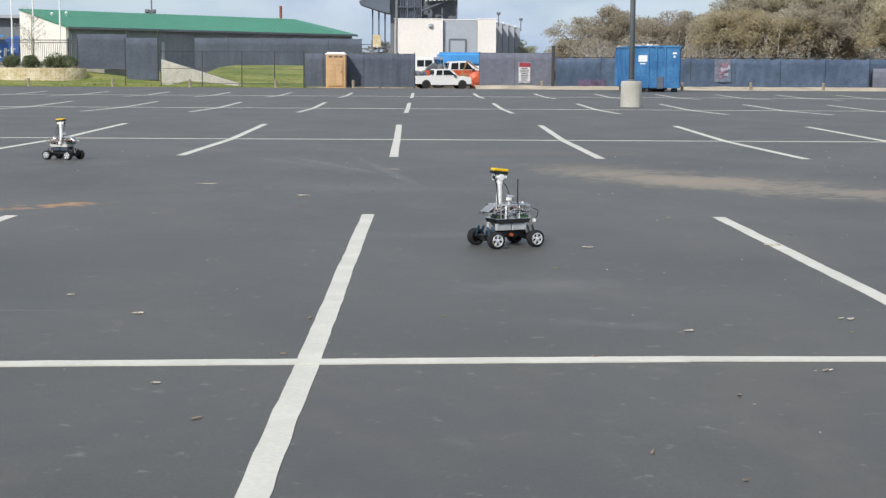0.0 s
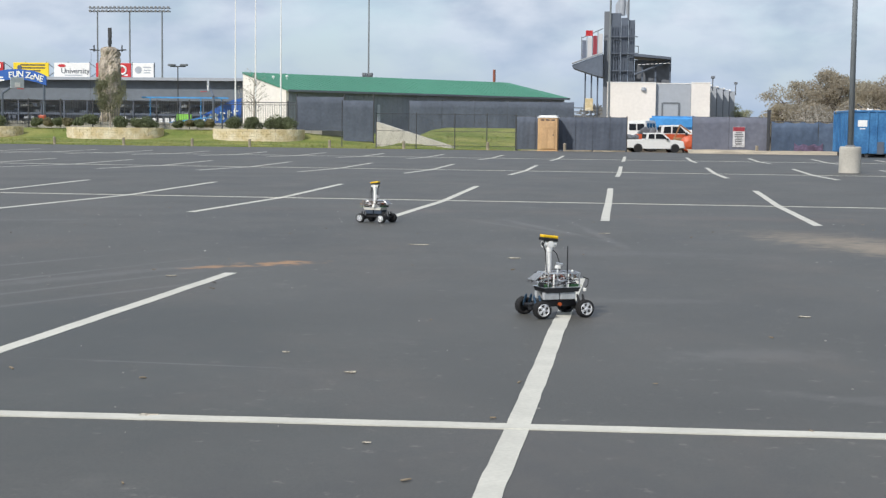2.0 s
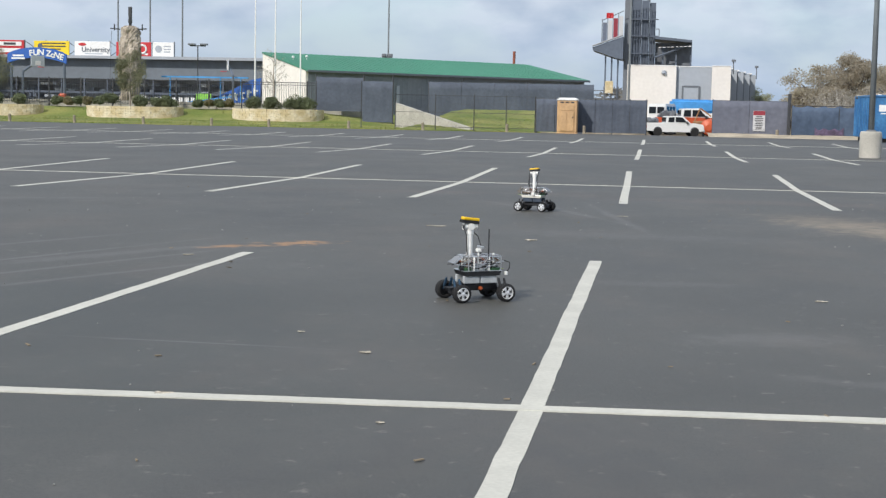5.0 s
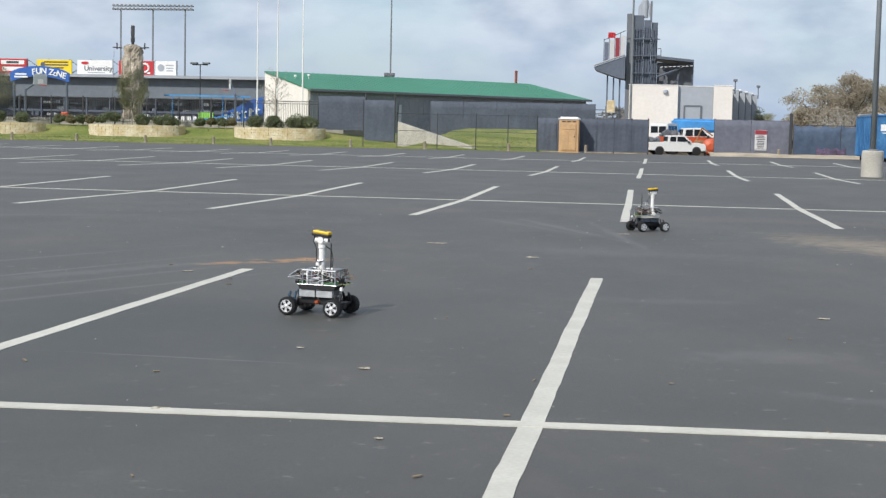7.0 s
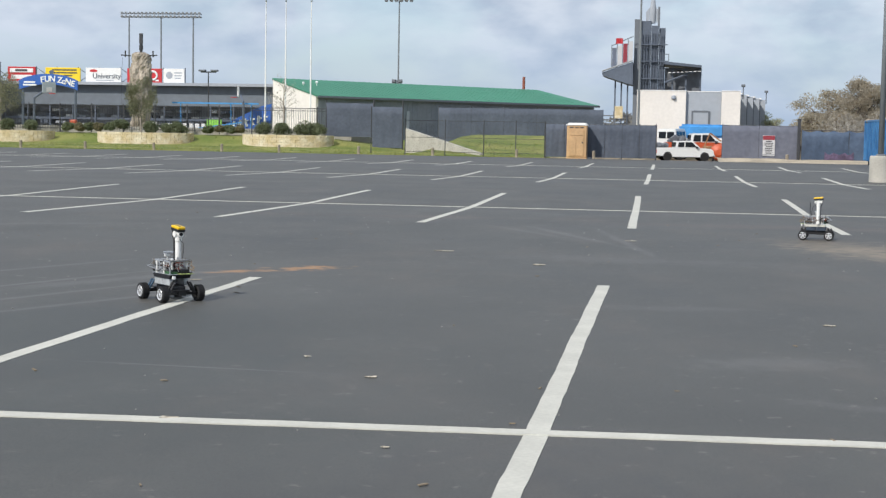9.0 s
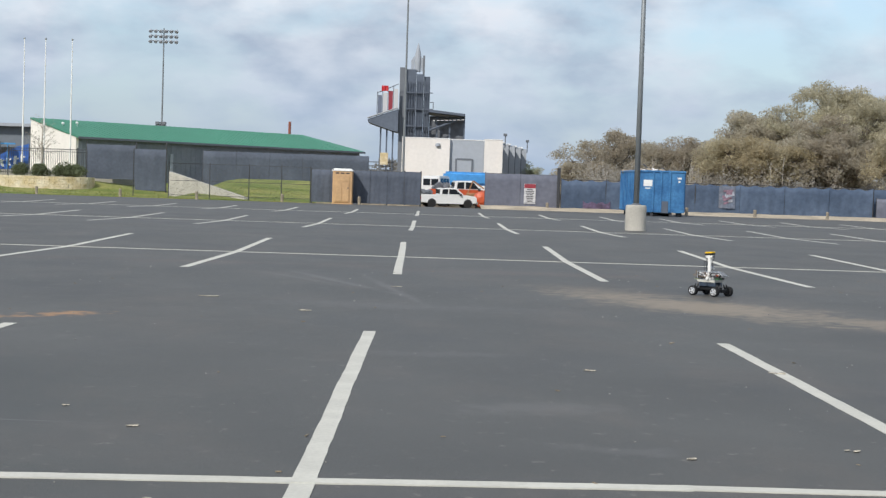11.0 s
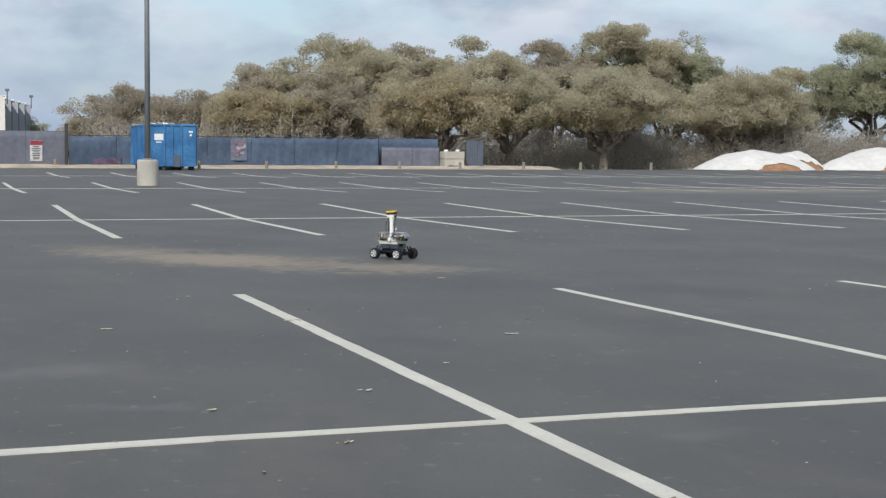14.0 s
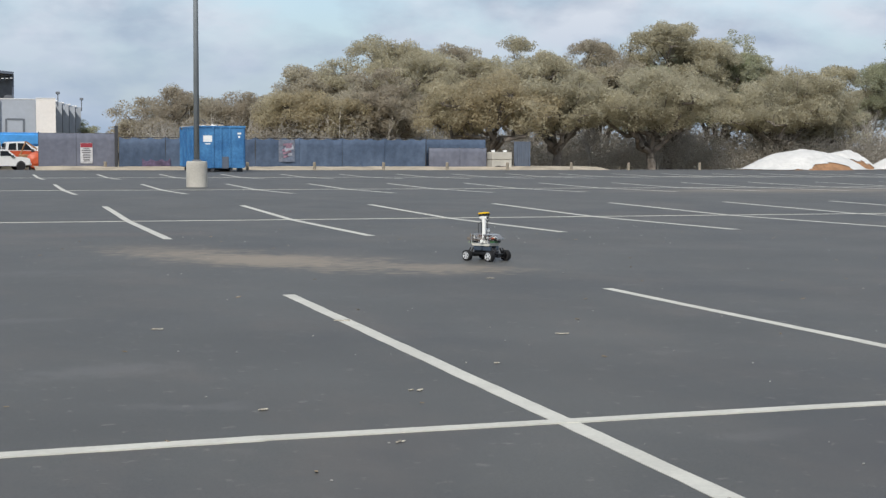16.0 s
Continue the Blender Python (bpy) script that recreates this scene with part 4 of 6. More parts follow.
def grass_tufts():
    rng = np.random.default_rng(4)
    n = 16000
    x = rng.uniform(-62, -6, n); y = 80 + 17 * rng.random(n) ** 1.4
    v, f = [], []
    for i in range(n):
        z = lawn_z(x[i], y[i])
        a, h = rng.uniform(0, 6.28), rng.uniform(0.02, 0.05)
        dx, dy = 0.05 * math.cos(a), 0.05 * math.sin(a)
        k = len(v)
        v += [(x[i] - dx, y[i] - dy, z - 0.01), (x[i] + dx, y[i] + dy, z - 0.01), (x[i] + dx * 0.4 + 0.02, y[i] + dy * 0.4, z + h)]
        f.append((k, k + 1, k + 2))
    me = bpy.data.meshes.new("grass")
    me.from_pydata(v, [], f)
    me.materials.append(mat("grass_blades", (0.165, 0.215, 0.04), 0.9, vary=0.15, scale=0.3, fine=3, second=(0.25, 0.25, 0.075), island=0.2, bump=0))
    tagged(new("grass", me), "short uneven tufts of green and straw grass", "grass", kind="stuff")


grass_tufts()


def wing_wall():
    bm = bmesh.new()
    a, b = Vector((-16.3, 91.4, 0)), Vector((-10.5, 84.6, 0))
    d = (b - a).normalized(); s = Vector((-d.y, d.x, 0)) * 0.12
    vs = []
    for p, z0, z1 in ((a, -0.4, 1.42), (b, -0.4, -0.02)):
        for o in (-s, s):
            vs.append((bm.verts.new(p + o + Vector((0, 0, z0))), bm.verts.new(p + o + Vector((0, 0, z1)))))
    (a0, a1), (b0, b1), (c0, c1), (d0, d1) = vs
    for q in ((a0, c0, c1, a1), (d0, b0, b1, d1), (a1, c1, d1, b1), (b0, a0, a1, b1), (c0, d0, d1, c1)):
        bm.faces.new(q)
    tagged(part("retaining_wall", bm, M["concrete"]), "pale concrete wing wall sloping down through the grass", "wall")


wing_wall()


# ---- leaves ----
def leaf_cloud(name, centres, radii, count, size, material, seed, flat=0.75):
    """Many small leaf sprays scattered through a set of clumps, denser near their skins."""
    rng = np.random.default_rng(seed)
    centres, radii = np.array(centres, float), np.array(radii, float)
    pick = rng.choice(len(centres), count, p=radii ** 2 / (radii ** 2).sum())
    d = rng.normal(size=(count, 3)); d /= np.linalg.norm(d, axis=1)[:, None]
    r = radii[pick] * (0.62 + 0.48 * rng.random(count))
    p = centres[pick] + d * r[:, None] * np.array([1, 1, flat])
    lean = d + 0.55 * rng.normal(size=(count, 3))
    a = np.cross(lean, rng.normal(size=(count, 3))); a /= np.linalg.norm(a, axis=1)[:, None]
    b = np.cross(a, lean); b /= np.linalg.norm(b, axis=1)[:, None]
    s = size * (0.5 + rng.random(count))[:, None]
    v = np.stack([p - a * s, p - b * s * 0.45, p + a * s, p + b * s * 0.45], 1).reshape(-1, 3)
    me = bpy.data.meshes.new(name)
    me.from_pydata(v.tolist(), [], np.arange(4 * count).reshape(-1, 4).tolist())
    out = p - (centres.mean(axis=0) - np.array([0, 0, 0.5 * radii.mean()]))
    out /= np.linalg.norm(out, axis=1)[:, None] + 1e-6
    spray = 0.8 * d + 0.45 * out + 0.3 * rng.normal(size=(count, 3))
    spray /= np.linalg.norm(spray, axis=1)[:, None]
    at = me.attributes.new("spray", "FLOAT_VECTOR", "FACE")
    at.data.foreach_set("vector", spray.astype(np.float32).ravel())
    me.materials.append(material)
    return me


def leafage(name, c, c2, island=0.10, soft=0.0):
    """Leaves that let some light through and shade softly, as sprays of many leaflets do."""
    m = mat(name, c, 0.9, vary=0.16, scale=0.25, fine=1.2, second=c2, island=island, bump=0, spec=0.1)
    nt = m.node_tree
    N, L = nt.nodes.new, nt.links.new
    b = nt.nodes["Principled BSDF"]
    nn, geo = N("ShaderNodeAttribute"), N("ShaderNodeNewGeometry")
    nn.attribute_name = "spray"
    sm = N("ShaderNodeMix"); sm.data_type = "VECTOR"; sm.inputs["Factor"].default_value = soft
    L(geo.outputs["Normal"], sm.inputs["A"]); L(nn.outputs["Vector"], sm.inputs["B"])
    n2 = N("ShaderNodeVectorMath"); n2.operation = "NORMALIZE"
    L(sm.outputs["Result"], n2.inputs[0]); L(n2.outputs[0], b.inputs["Normal"])
    tr, mx = N("ShaderNodeBsdfTranslucent"), N("ShaderNodeMixShader")
    L(b.inputs["Base Color"].links[0].from_socket, tr.inputs["Color"])
    mx.inputs["Fac"].default_value = 0.6
    L(b.outputs[0], mx.inputs[1]); L(tr.outputs[0], mx.inputs[2])
    L(mx.outputs[0], nt.nodes["Material Output"].inputs["Surface"])
    return m


LEAF = [leafage("olive_oak_leaves", (0.55, 0.51, 0.375), (0.60, 0.56, 0.42)), leafage("brown_oak_leaves", (0.51, 0.455, 0.36), (0.54, 0.50, 0.395)),
        leafage("green_oak_leaves", (0.47, 0.49, 0.34), (0.54, 0.53, 0.39)), leafage("golden_oak_leaves", (0.57, 0.495, 0.335), (0.56, 0.51, 0.37))]
LEAF_FAR = leafage("distant_woods_leaves", (0.26, 0.25, 0.23), (0.31, 0.30, 0.27))
LEAF_SHRUB = leafage("dark_shrub_leaves", (0.22, 0.26, 0.15), (0.28, 0.31, 0.19))
LEAF_RED = leafage("mixed_shrub_leaves", (0.30, 0.29, 0.17), (0.36, 0.31, 0.20))
LEAF_BARE = leafage("grey_twigs", (0.46, 0.43, 0.37), (0.52, 0.485, 0.43))


def limb(bm, a, b, r0, r1, rng, n=4, bend=0.12):
    pts = [Vector(a)]
    L = (Vector(b) - Vector(a)).length
    for i in range(1, n + 1):
        t = i / n
        p = Vector(a).lerp(Vector(b), t)
        if i < n:
            p += Vector((rng.uniform(-1, 1), rng.uniform(-1, 1), rng.uniform(-0.5, 1))) * bend * L * 0.5
        pts.append(p)
    for i in range(n):
        tube(bm, pts[i], pts[i + 1], lerp(r0, r1, i / n), lerp(r0, r1, (i + 1) / n), 7, caps=False)
    return pts


def oak(x, y, w, h, leaf, seed, z=None, trunk=0.35, low=0.30, leaves=26000, label="spreading live oak with olive-brown winter foliage"):
    """A live oak: short forked trunk, wide crooked limbs, uneven crown of layered leaf pads with gaps between."""
    rng = random.Random(seed)
    z = earth_z(x, y) if z is None else z
    t = thing("oak_tree", (x, y, z), label, "tree", group="live oaks behind the lot")
    bm = bmesh.new()
    fork = h * rng.uniform(0.16, 0.22)
    limb(bm, (0, 0, -0.2), (rng.uniform(-0.3, 0.3), 0, fork), trunk * 1.25, trunk * 0.95, rng, 3, 0.12)
    centres, radii = [], []

    def pad(c, rad):
        """A flattened tier of foliage: a score of small puffs over a low dome."""
        for _ in range(max(5, int(9 * rad))):
            a, k = rng.uniform(0, 6.28), math.sqrt(rng.random())
            q = c + Vector((k * rad * math.cos(a), k * rad * math.sin(a), rad * (0.42 * (1 - k * k) + rng.uniform(-0.16, 0.16))))
            q.z = max(q.z, h * low * rng.uniform(0.85, 1.1))
            centres.append(q); radii.append(rng.uniform(0.34, 0.72) * (0.6 + 0.045 * w))

    nl = 9
    for i in range(nl):
        a = 2 * math.pi * (i + rng.uniform(-0.35, 0.35)) / nl
        rr = w / 2 * rng.uniform(0.5, 0.86)
        dome = h * (0.95 - 0.42 * (rr / (w / 2)) ** 2)
        tip = Vector((rr * math.cos(a), rr * 0.8 * math.sin(a), dome * rng.uniform(0.66, 0.95)))
        pts = limb(bm, (0, 0, fork * 0.9), tip, trunk * 0.7, 0.08, rng, 6, 0.26)
        for q in pts[3:]:
            c = q + Vector((rng.uniform(-1, 1), rng.uniform(-1, 1), rng.uniform(0.1, 0.7))) * w * 0.07
            limb(bm, q, c, 0.07, 0.03, rng, 3, 0.3)
            pad(c, w * rng.uniform(0.09, 0.14))
            for _ in range(3):
                e = q + Vector((rng.uniform(-1, 1), rng.uniform(-1, 0.4), rng.uniform(-0.1, 0.8))) * w * 0.1
                limb(bm, q, e, 0.05, 0.012, rng, 3, 0.3)
    for _ in range(11):
        a, rr = rng.uniform(0, 6.28), w / 2 * math.sqrt(rng.random()) * 0.8
        top = h * (0.97 - 0.36 * (rr / (w / 2)) ** 2)
        c = Vector((rr * math.cos(a), rr * 0.8 * math.sin(a), top * rng.uniform(0.78, 0.96)))
        limb(bm, (c.x * 0.35, c.y * 0.35, h * 0.45), c, 0.09, 0.03, rng, 4, 0.2)
        pad(c, w * rng.uniform(0.08, 0.13))
    for _ in range(int(6 * w)):
        a, k = rng.uniform(0, 6.28), math.sqrt(rng.random())
        dome = h * (0.97 - 0.40 * k * k)
        q = Vector((k * w * 0.46 * math.cos(a), k * w * 0.37 * math.sin(a), lerp(max(h * low, dome * 0.55), dome * 0.97, rng.random() ** 0.8)))
        centres.append(q); radii.append(rng.uniform(0.35, 0.8) * (0.6 + 0.045 * w))
    part("trunk", bm, BM["bark"], t, "dark crooked trunk and limbs", smooth=True)
    cr = new("crown", leaf_cloud("crown", centres, radii, leaves, 0.08, leaf, seed, 0.7))
    cr.parent = t
    tagged(cr, kind="stuff")
    return t


def bare_tree(x, y, h, w, seed):
    """A leafless tree: forking stem and a haze of fine upswept twigs."""
    rng = random.Random(seed)
    t = thing("bare_tree", (x, y, earth_z(x, y)), "leafless pale grey tree with a haze of fine twigs", "tree", group="bare trees among the oaks")
    bm, fine = bmesh.new(), bmesh.new()

    def grow(a, d, length, r, level):
        b = a + d * length
        tube(bm if level < 2 else fine, a, b, r, r * 0.6, 5 if level < 2 else 3, caps=False)
        if level == 4:
            return
        for _ in range(4 if level else 6):
            q = a.lerp(b, rng.uniform(0.45, 1.0))
            nd = (d + Vector((rng.uniform(-1, 1) * w, rng.uniform(-1, 1) * w, rng.uniform(-0.1, 0.7)))).normalized()
            grow(q, nd, length * rng.uniform(0.55, 0.75), max(0.008, r * 0.5), level + 1)

    grow(Vector((0, 0, -0.2)), Vector((0, 0, 1)), h * 0.42, 0.15, 0)
    part("trunk", bm, BM["bark_brush"], t, "pale grey forking stem", smooth=True)
    tagged(part("twig_haze", fine, BM["bark_brush"], t), kind="stuff")


BM["bark_brush"] = mat("grey_brush_bark", (0.48, 0.45, 0.41), 0.95, vary=0.2)
OAKS = [
    (14.8, 112, 8, 5.6, 1, 0), (20.5, 113, 9, 5.9, 1, 0), (27, 113, 10, 8.2, 1, 0), (33, 112, 12, 9.9, 0, 0), (39.5, 117, 9, 10.6, 1, 0), (43.5, 110, 11, 10.0, 0, 0),
    (50.5, 112, 10, 10.7, 1, 0), (56.5, 110, 11, 12.2, 0, 0), (62, 112, 9.5, 12.0, 2, 0), (67.5, 112, 11, 8.9, 0, 0), (83, 112, 13, 12.3, 2, 0), (78, 118, 9, 9.2, 0, 0), (24, 104, 8, 5.8, 3, 0),
    (34.2, 93, 9.5, 6.2, 3, 0), (40.2, 95, 8, 6.6, 0, 1), (47.7, 95, 10.5, 7.2, 0, 1), (61.3, 100, 11, 7.2, 0, 1), (30, 105, 9, 7.0, 1, 0), (52.5, 103, 8, 7.4, 2, 0), (66, 103, 8, 6.4, 0, 0), (73, 116, 7, 5.2, 0, 0), (90, 110, 11, 10.5, 2, 0),
]
for i, (x, y, w, h, lf, near) in enumerate(OAKS):
    oak(x, y, w * 1.15, h * 1.05 + 0.6, LEAF[lf], 50 + i, trunk=0.3 if near else 0.26, low=0.46 if near else 0.26, leaves=int(1000 * w * h))
oak(13.1, 188, 5.0, 5.9, LEAF[2], 300, low=0.12, leaves=9000)
oak(20, 215, 9, 4.4, LEAF[1], 301, low=0.1, leaves=9000)
for i, (x, y, h, w) in enumerate(((43.2, 121, 11.2, 0.8), (46.5, 123, 11.0, 0.7), (74.5, 117, 7.0, 0.8), (78.5, 114, 7.4, 0.9), (71.0, 113, 6.6, 0.9), (36.5, 99, 4.2, 0.9), (44.0, 98, 4.4, 0.9), (53.0, 100, 4.6, 0.8))):
    bare_tree(x, y, h, w, 700 + i)


def brush():
    """Grey leafless undergrowth beneath the oaks."""
    rng = random.Random(8)
    bm = bmesh.new()
    for i in range(900):
        x = rng.uniform(13, 100); y = rng.uniform(99, 115)
        h = rng.uniform(1.4, 4.2)
        a = Vector((x, y, -1.0)); b = a + Vector((rng.uniform(-0.9, 0.9), rng.uniform(-0.6, 0.6), h + 0.6))
        tube(bm, a, b, 0.035, 0.008, 4, caps=False)
        for _ in range(3):
            q = a.lerp(b, rng.uniform(0.35, 0.9))
            tube(bm, q, q + Vector((rng.uniform(-1, 1), rng.uniform(-0.6, 0.6), rng.uniform(0.2, 1.0))), 0.016, 0.005, 3, caps=False)
    tagged(part("undergrowth_stems", bm, BM["bark_brush"]), "tangle of grey leafless brush stems", "undergrowth", kind="stuff")
    cs = [(rng.uniform(12, 104), rng.uniform(99, 112), rng.uniform(-0.6, 2.5)) for _ in range(640)]
    cs += [(rng.uniform(34, 80), rng.uniform(97.2, 101), rng.uniform(-0.6, 1.5)) for _ in range(260)]
    me = leaf_cloud("undergrowth", cs, [rng.uniform(0.8, 1.6) for _ in cs], 230000, 0.07, LEAF_BARE, 9)
    tagged(new("undergrowth", me), "dense grey-brown brush beneath the oaks", "undergrowth", kind="stuff")


brush()


def far_woods():
    rng = random.Random(31)
    cs, rs = [], []
    for i in range(170):
        x = rng.uniform(-260, 300)
        cs.append((x, 300 + rng.uniform(-20, 30), rng.uniform(-1, 3.2))); rs.append(rng.uniform(3, 5))
    me = leaf_cloud("far_woods", cs, rs, 28000, 0.8, LEAF_FAR, 32)
    tagged(new("far_woods", me), "distant low line of hazy winter woods", "woods", kind="stuff")


far_woods()


def shrub(x, y, z, r, material, seed, label="rounded dark green evergreen shrub"):
    rng = random.Random(seed)
    cs = [(rng.uniform(-0.5, 0.5) * r, rng.uniform(-0.4, 0.4) * r, r * rng.uniform(0.5, 1.15)) for _ in range(9)]
    me = leaf_cloud("shrub", cs, [r * rng.uniform(0.5, 0.7) for _ in cs], 2600, 0.06, material, seed)
    ob = new("shrub", me)
    ob.matrix_basis = pose(x, y, z)
    tagged(ob, label, "shrub", "planted shrubs")


def young_tree(x, y, z, h, w, leaves, material, seed, label):
    rng = random.Random(seed)
    t = thing("young_tree", (x, y, z), label, "tree")
    bm = bmesh.new()
    limb(bm, (0, 0, -0.2), (0.05, 0, h * 0.95), 0.07, 0.02, rng, 5, 0.02)
    cs = []
    for i in range(26):
        zz = h * rng.uniform(0.32, 0.9)
        k = math.sin(math.pi * min(1, (zz / h - 0.2) / 0.85)) * w / 2
        a = rng.uniform(0, 6.28)
        tip = Vector((k * math.cos(a), k * math.sin(a), zz + 0.25 * k))
        limb(bm, (0, 0, zz - 0.4), tip, 0.02, 0.006, rng, 3, 0.2)
        cs.append(tip * 0.85 + Vector((0, 0, zz * 0.15)))
    part("trunk", bm, BM["bark_pale"], t, "slim pale trunk")
    cr = new("crown", leaf_cloud("crown", cs, [w * 0.16] * len(cs), leaves * 3, 0.05, material, seed, 1.2))
    cr.parent = t
    tagged(cr, kind="stuff")


# ---- planters ----
def planter(x0, x1, y, group_seed):
    """A bowed wall of stacked limestone blocks, filled with soil."""
    t = thing("planter", ((x0 + x1) / 2, y, -0.02), "curved raised planter of stacked cream limestone blocks", "planter", group="stone planters on the bank")
    hw = (x1 - x0) / 2
    rng = random.Random(group_seed)
    N = 15
    def at(i):
        u = math.pi * min(max(i, 0), N) / N
        return (-hw * math.cos(u), -1.9 * max(math.sin(u), 0) ** 0.8)
    base = [at(i) for i in range(N + 1)]
    me_mat = BM["limestone"]
    for c in range(5):
        for i in range(N + c % 2):
            (xa, ya), (xb, yb) = at(i - 0.5 * (c % 2)), at(i + 1 - 0.5 * (c % 2))
            bm = bmesh.new()
            L = math.hypot(xb - xa, yb - ya)
            m = Matrix.Translation(((xa + xb) / 2, (ya + yb) / 2, 0.02 + c * 0.172)) @ Matrix.Rotation(math.atan2(yb - ya, xb - xa), 4, "Z")
            o = rng.uniform(-0.012, 0.012)
            rbox(bm, (-L / 2 + 0.002, -0.12 + o, 0), (L / 2 - 0.002, 0.18, 0.169), 0.010, 0, m, 1)
            part("block", bm, me_mat, t)
    bm = bmesh.new()
    ring = [bm.verts.new((px * 0.97, py * 0.95 + 0.05, 0.80)) for px, py in base] 
    bm.faces.new(ring)
    part("soil", bm, M["soil"], t, "dark mulch")


planter(-49.5, -42.4, 95.5, 1)
planter(-38.9, -32.2, 95.5, 2)
planter(-28.4, -22.2, 95.5, 3)
for i, (x, r) in enumerate(((-47.6, 0.6), (-45.8, 0.75), (-44.0, 0.7), (-37.4, 0.75), (-35.0, 0.7), (-33.9, 0.65), (-33.1, 0.7), (-27.0, 0.75), (-25.7, 0.75), (-24.2, 0.85), (-23.2, 0.8))):
    shrub(x, 95.2, 0.74, r * 0.84, LEAF_SHRUB, 400 + i)
for i, x in enumerate((-42.0, -41.2, -40.4, -39.7, -31.6, -30.8, -30.0, -29.4, -39.0)):
    shrub(x, 97.2, 0.85, 0.42, LEAF_RED if i % 2 else LEAF_SHRUB, 440 + i, "small clipped shrub in mulch by the railing")
young_tree(-46.4, 95.6, 0.75, 4.0, 2.9, 2200, leafage("grey_green_leaves", (0.30, 0.31, 0.20), (0.36, 0.35, 0.24)), 11, "young tree with thin grey-green crown in a planter")
young_tree(-36.0, 95.6, 0.75, 3.9, 2.1, 2000, leafage("deep_grey_green_leaves", (0.25, 0.26, 0.16), (0.30, 0.30, 0.20)), 12, "young tree with grey-green crown in a planter")
young_tree(-25.7, 95.6, 0.75, 4.2, 2.2, 160, LEAF_BARE, 13, "nearly bare young tree in a planter")


def picket_fence():
    t = thing("iron_railing", (0, 0, 0), "black iron picket railing behind the stone planters", "fence", group="fences round the lot")
    y, z0, h = 98.6, 0.9, 1.9
    for i in range(17):
        bm = bmesh.new(); x = -60 + 2.4 * i
        rbox(bm, (x - 0.04, y - 0.04, z0 - 0.1), (x + 0.04, y + 0.04, z0 + h + 0.08), 0.01); part("post", bm, M["black"], t)
    for z in (0.15, h - 0.25, h - 0.08):
        bm = bmesh.new(); box(bm, (-60, y - 0.02, z0 + z), (-21.6, y + 0.02, z0 + z + 0.04)); part("rail", bm, M["black"], t)
    bm = bmesh.new()
    for i in range(300):
        x = -60 + 38.4 * (i + 0.5) / 300
        box(bm, (x - 0.011, y - 0.011, z0 + 0.05), (x + 0.011, y + 0.011, z0 + h))
    tagged(part("picket", bm, M["black"], t), kind="stuff")
    bm = bmesh.new()
    box(bm, (-60, 99.2, 0.4), (-20, 99.6, 1.25))
    tagged(part("kerb_wall", bm, M["concrete"]), "low pale concrete kerb wall behind the railing", "wall")


picket_fence()


def screen_gate():
    t = thing("fence", (0, 0, 0), "tall fence hung with dark navy cloth beside the bank", "fence", group="fences round the lot")
    bm = bmesh.new()
    cloth(bm, -23.0, -19.6, 97.0, 0.8, 3.15, amp=0.03, seed=3, sag=0.04)
    part("screen", bm, BM["dark_screen"], t, smooth=True)
    bm = bmesh.new()
    cloth(bm, -19.5, -17.4, 96.0, 0.1, 2.9, amp=0.03, seed=5, sag=0.02)
    part("screen", bm, BM["dark_screen"], t, smooth=True)
    for x, y in ((-23.0, 97.05), (-19.55, 96.6), (-17.4, 96.05)):
        bm = bmesh.new(); lathe(bm, [(0.05, -0.5), (0.05, 3.3), (0.02, 3.35)], 8, m=pose(x, y, 0)); part("post", bm, M["black"], t)
    t = thing("fence", (0, 0, 0), "long low fence with dark screen cloth before the grey building", "fence", group="fences round the lot")
    for i in range(5):
        bm = bmesh.new(); a = -17.3 + 2.6 * i
        cloth(bm, a, a + 2.58, 112, 0.4, 3.2, amp=0.03, seed=8 + i, sag=0.05); part("screen", bm, BM["dark_screen"], t, smooth=True)
        bm = bmesh.new(); lathe(bm, [(0.05, -1.0), (0.05, 3.25), (0.02, 3.3)], 8, m=pose(a, 112.06, 0)); part("post", bm, M["black"], t)


screen_gate()


# ---- buildings beyond the lot ----
def frame_uv(o, u, n):
    """A local frame: u along the wall, n away from the viewer, z up."""
    return Matrix(((u[0], n[0], 0, o[0]), (u[1], n[1], 0, o[1]), (0, 0, 1, o[2]), (0, 0, 0, 1)))


BM["metal_wall"] = mat("blue_grey_metal_siding", (0.20, 0.225, 0.26), 0.6, vary=0.08, scale=0.4, fine=3, second=(0.23, 0.25, 0.28), bump=0)


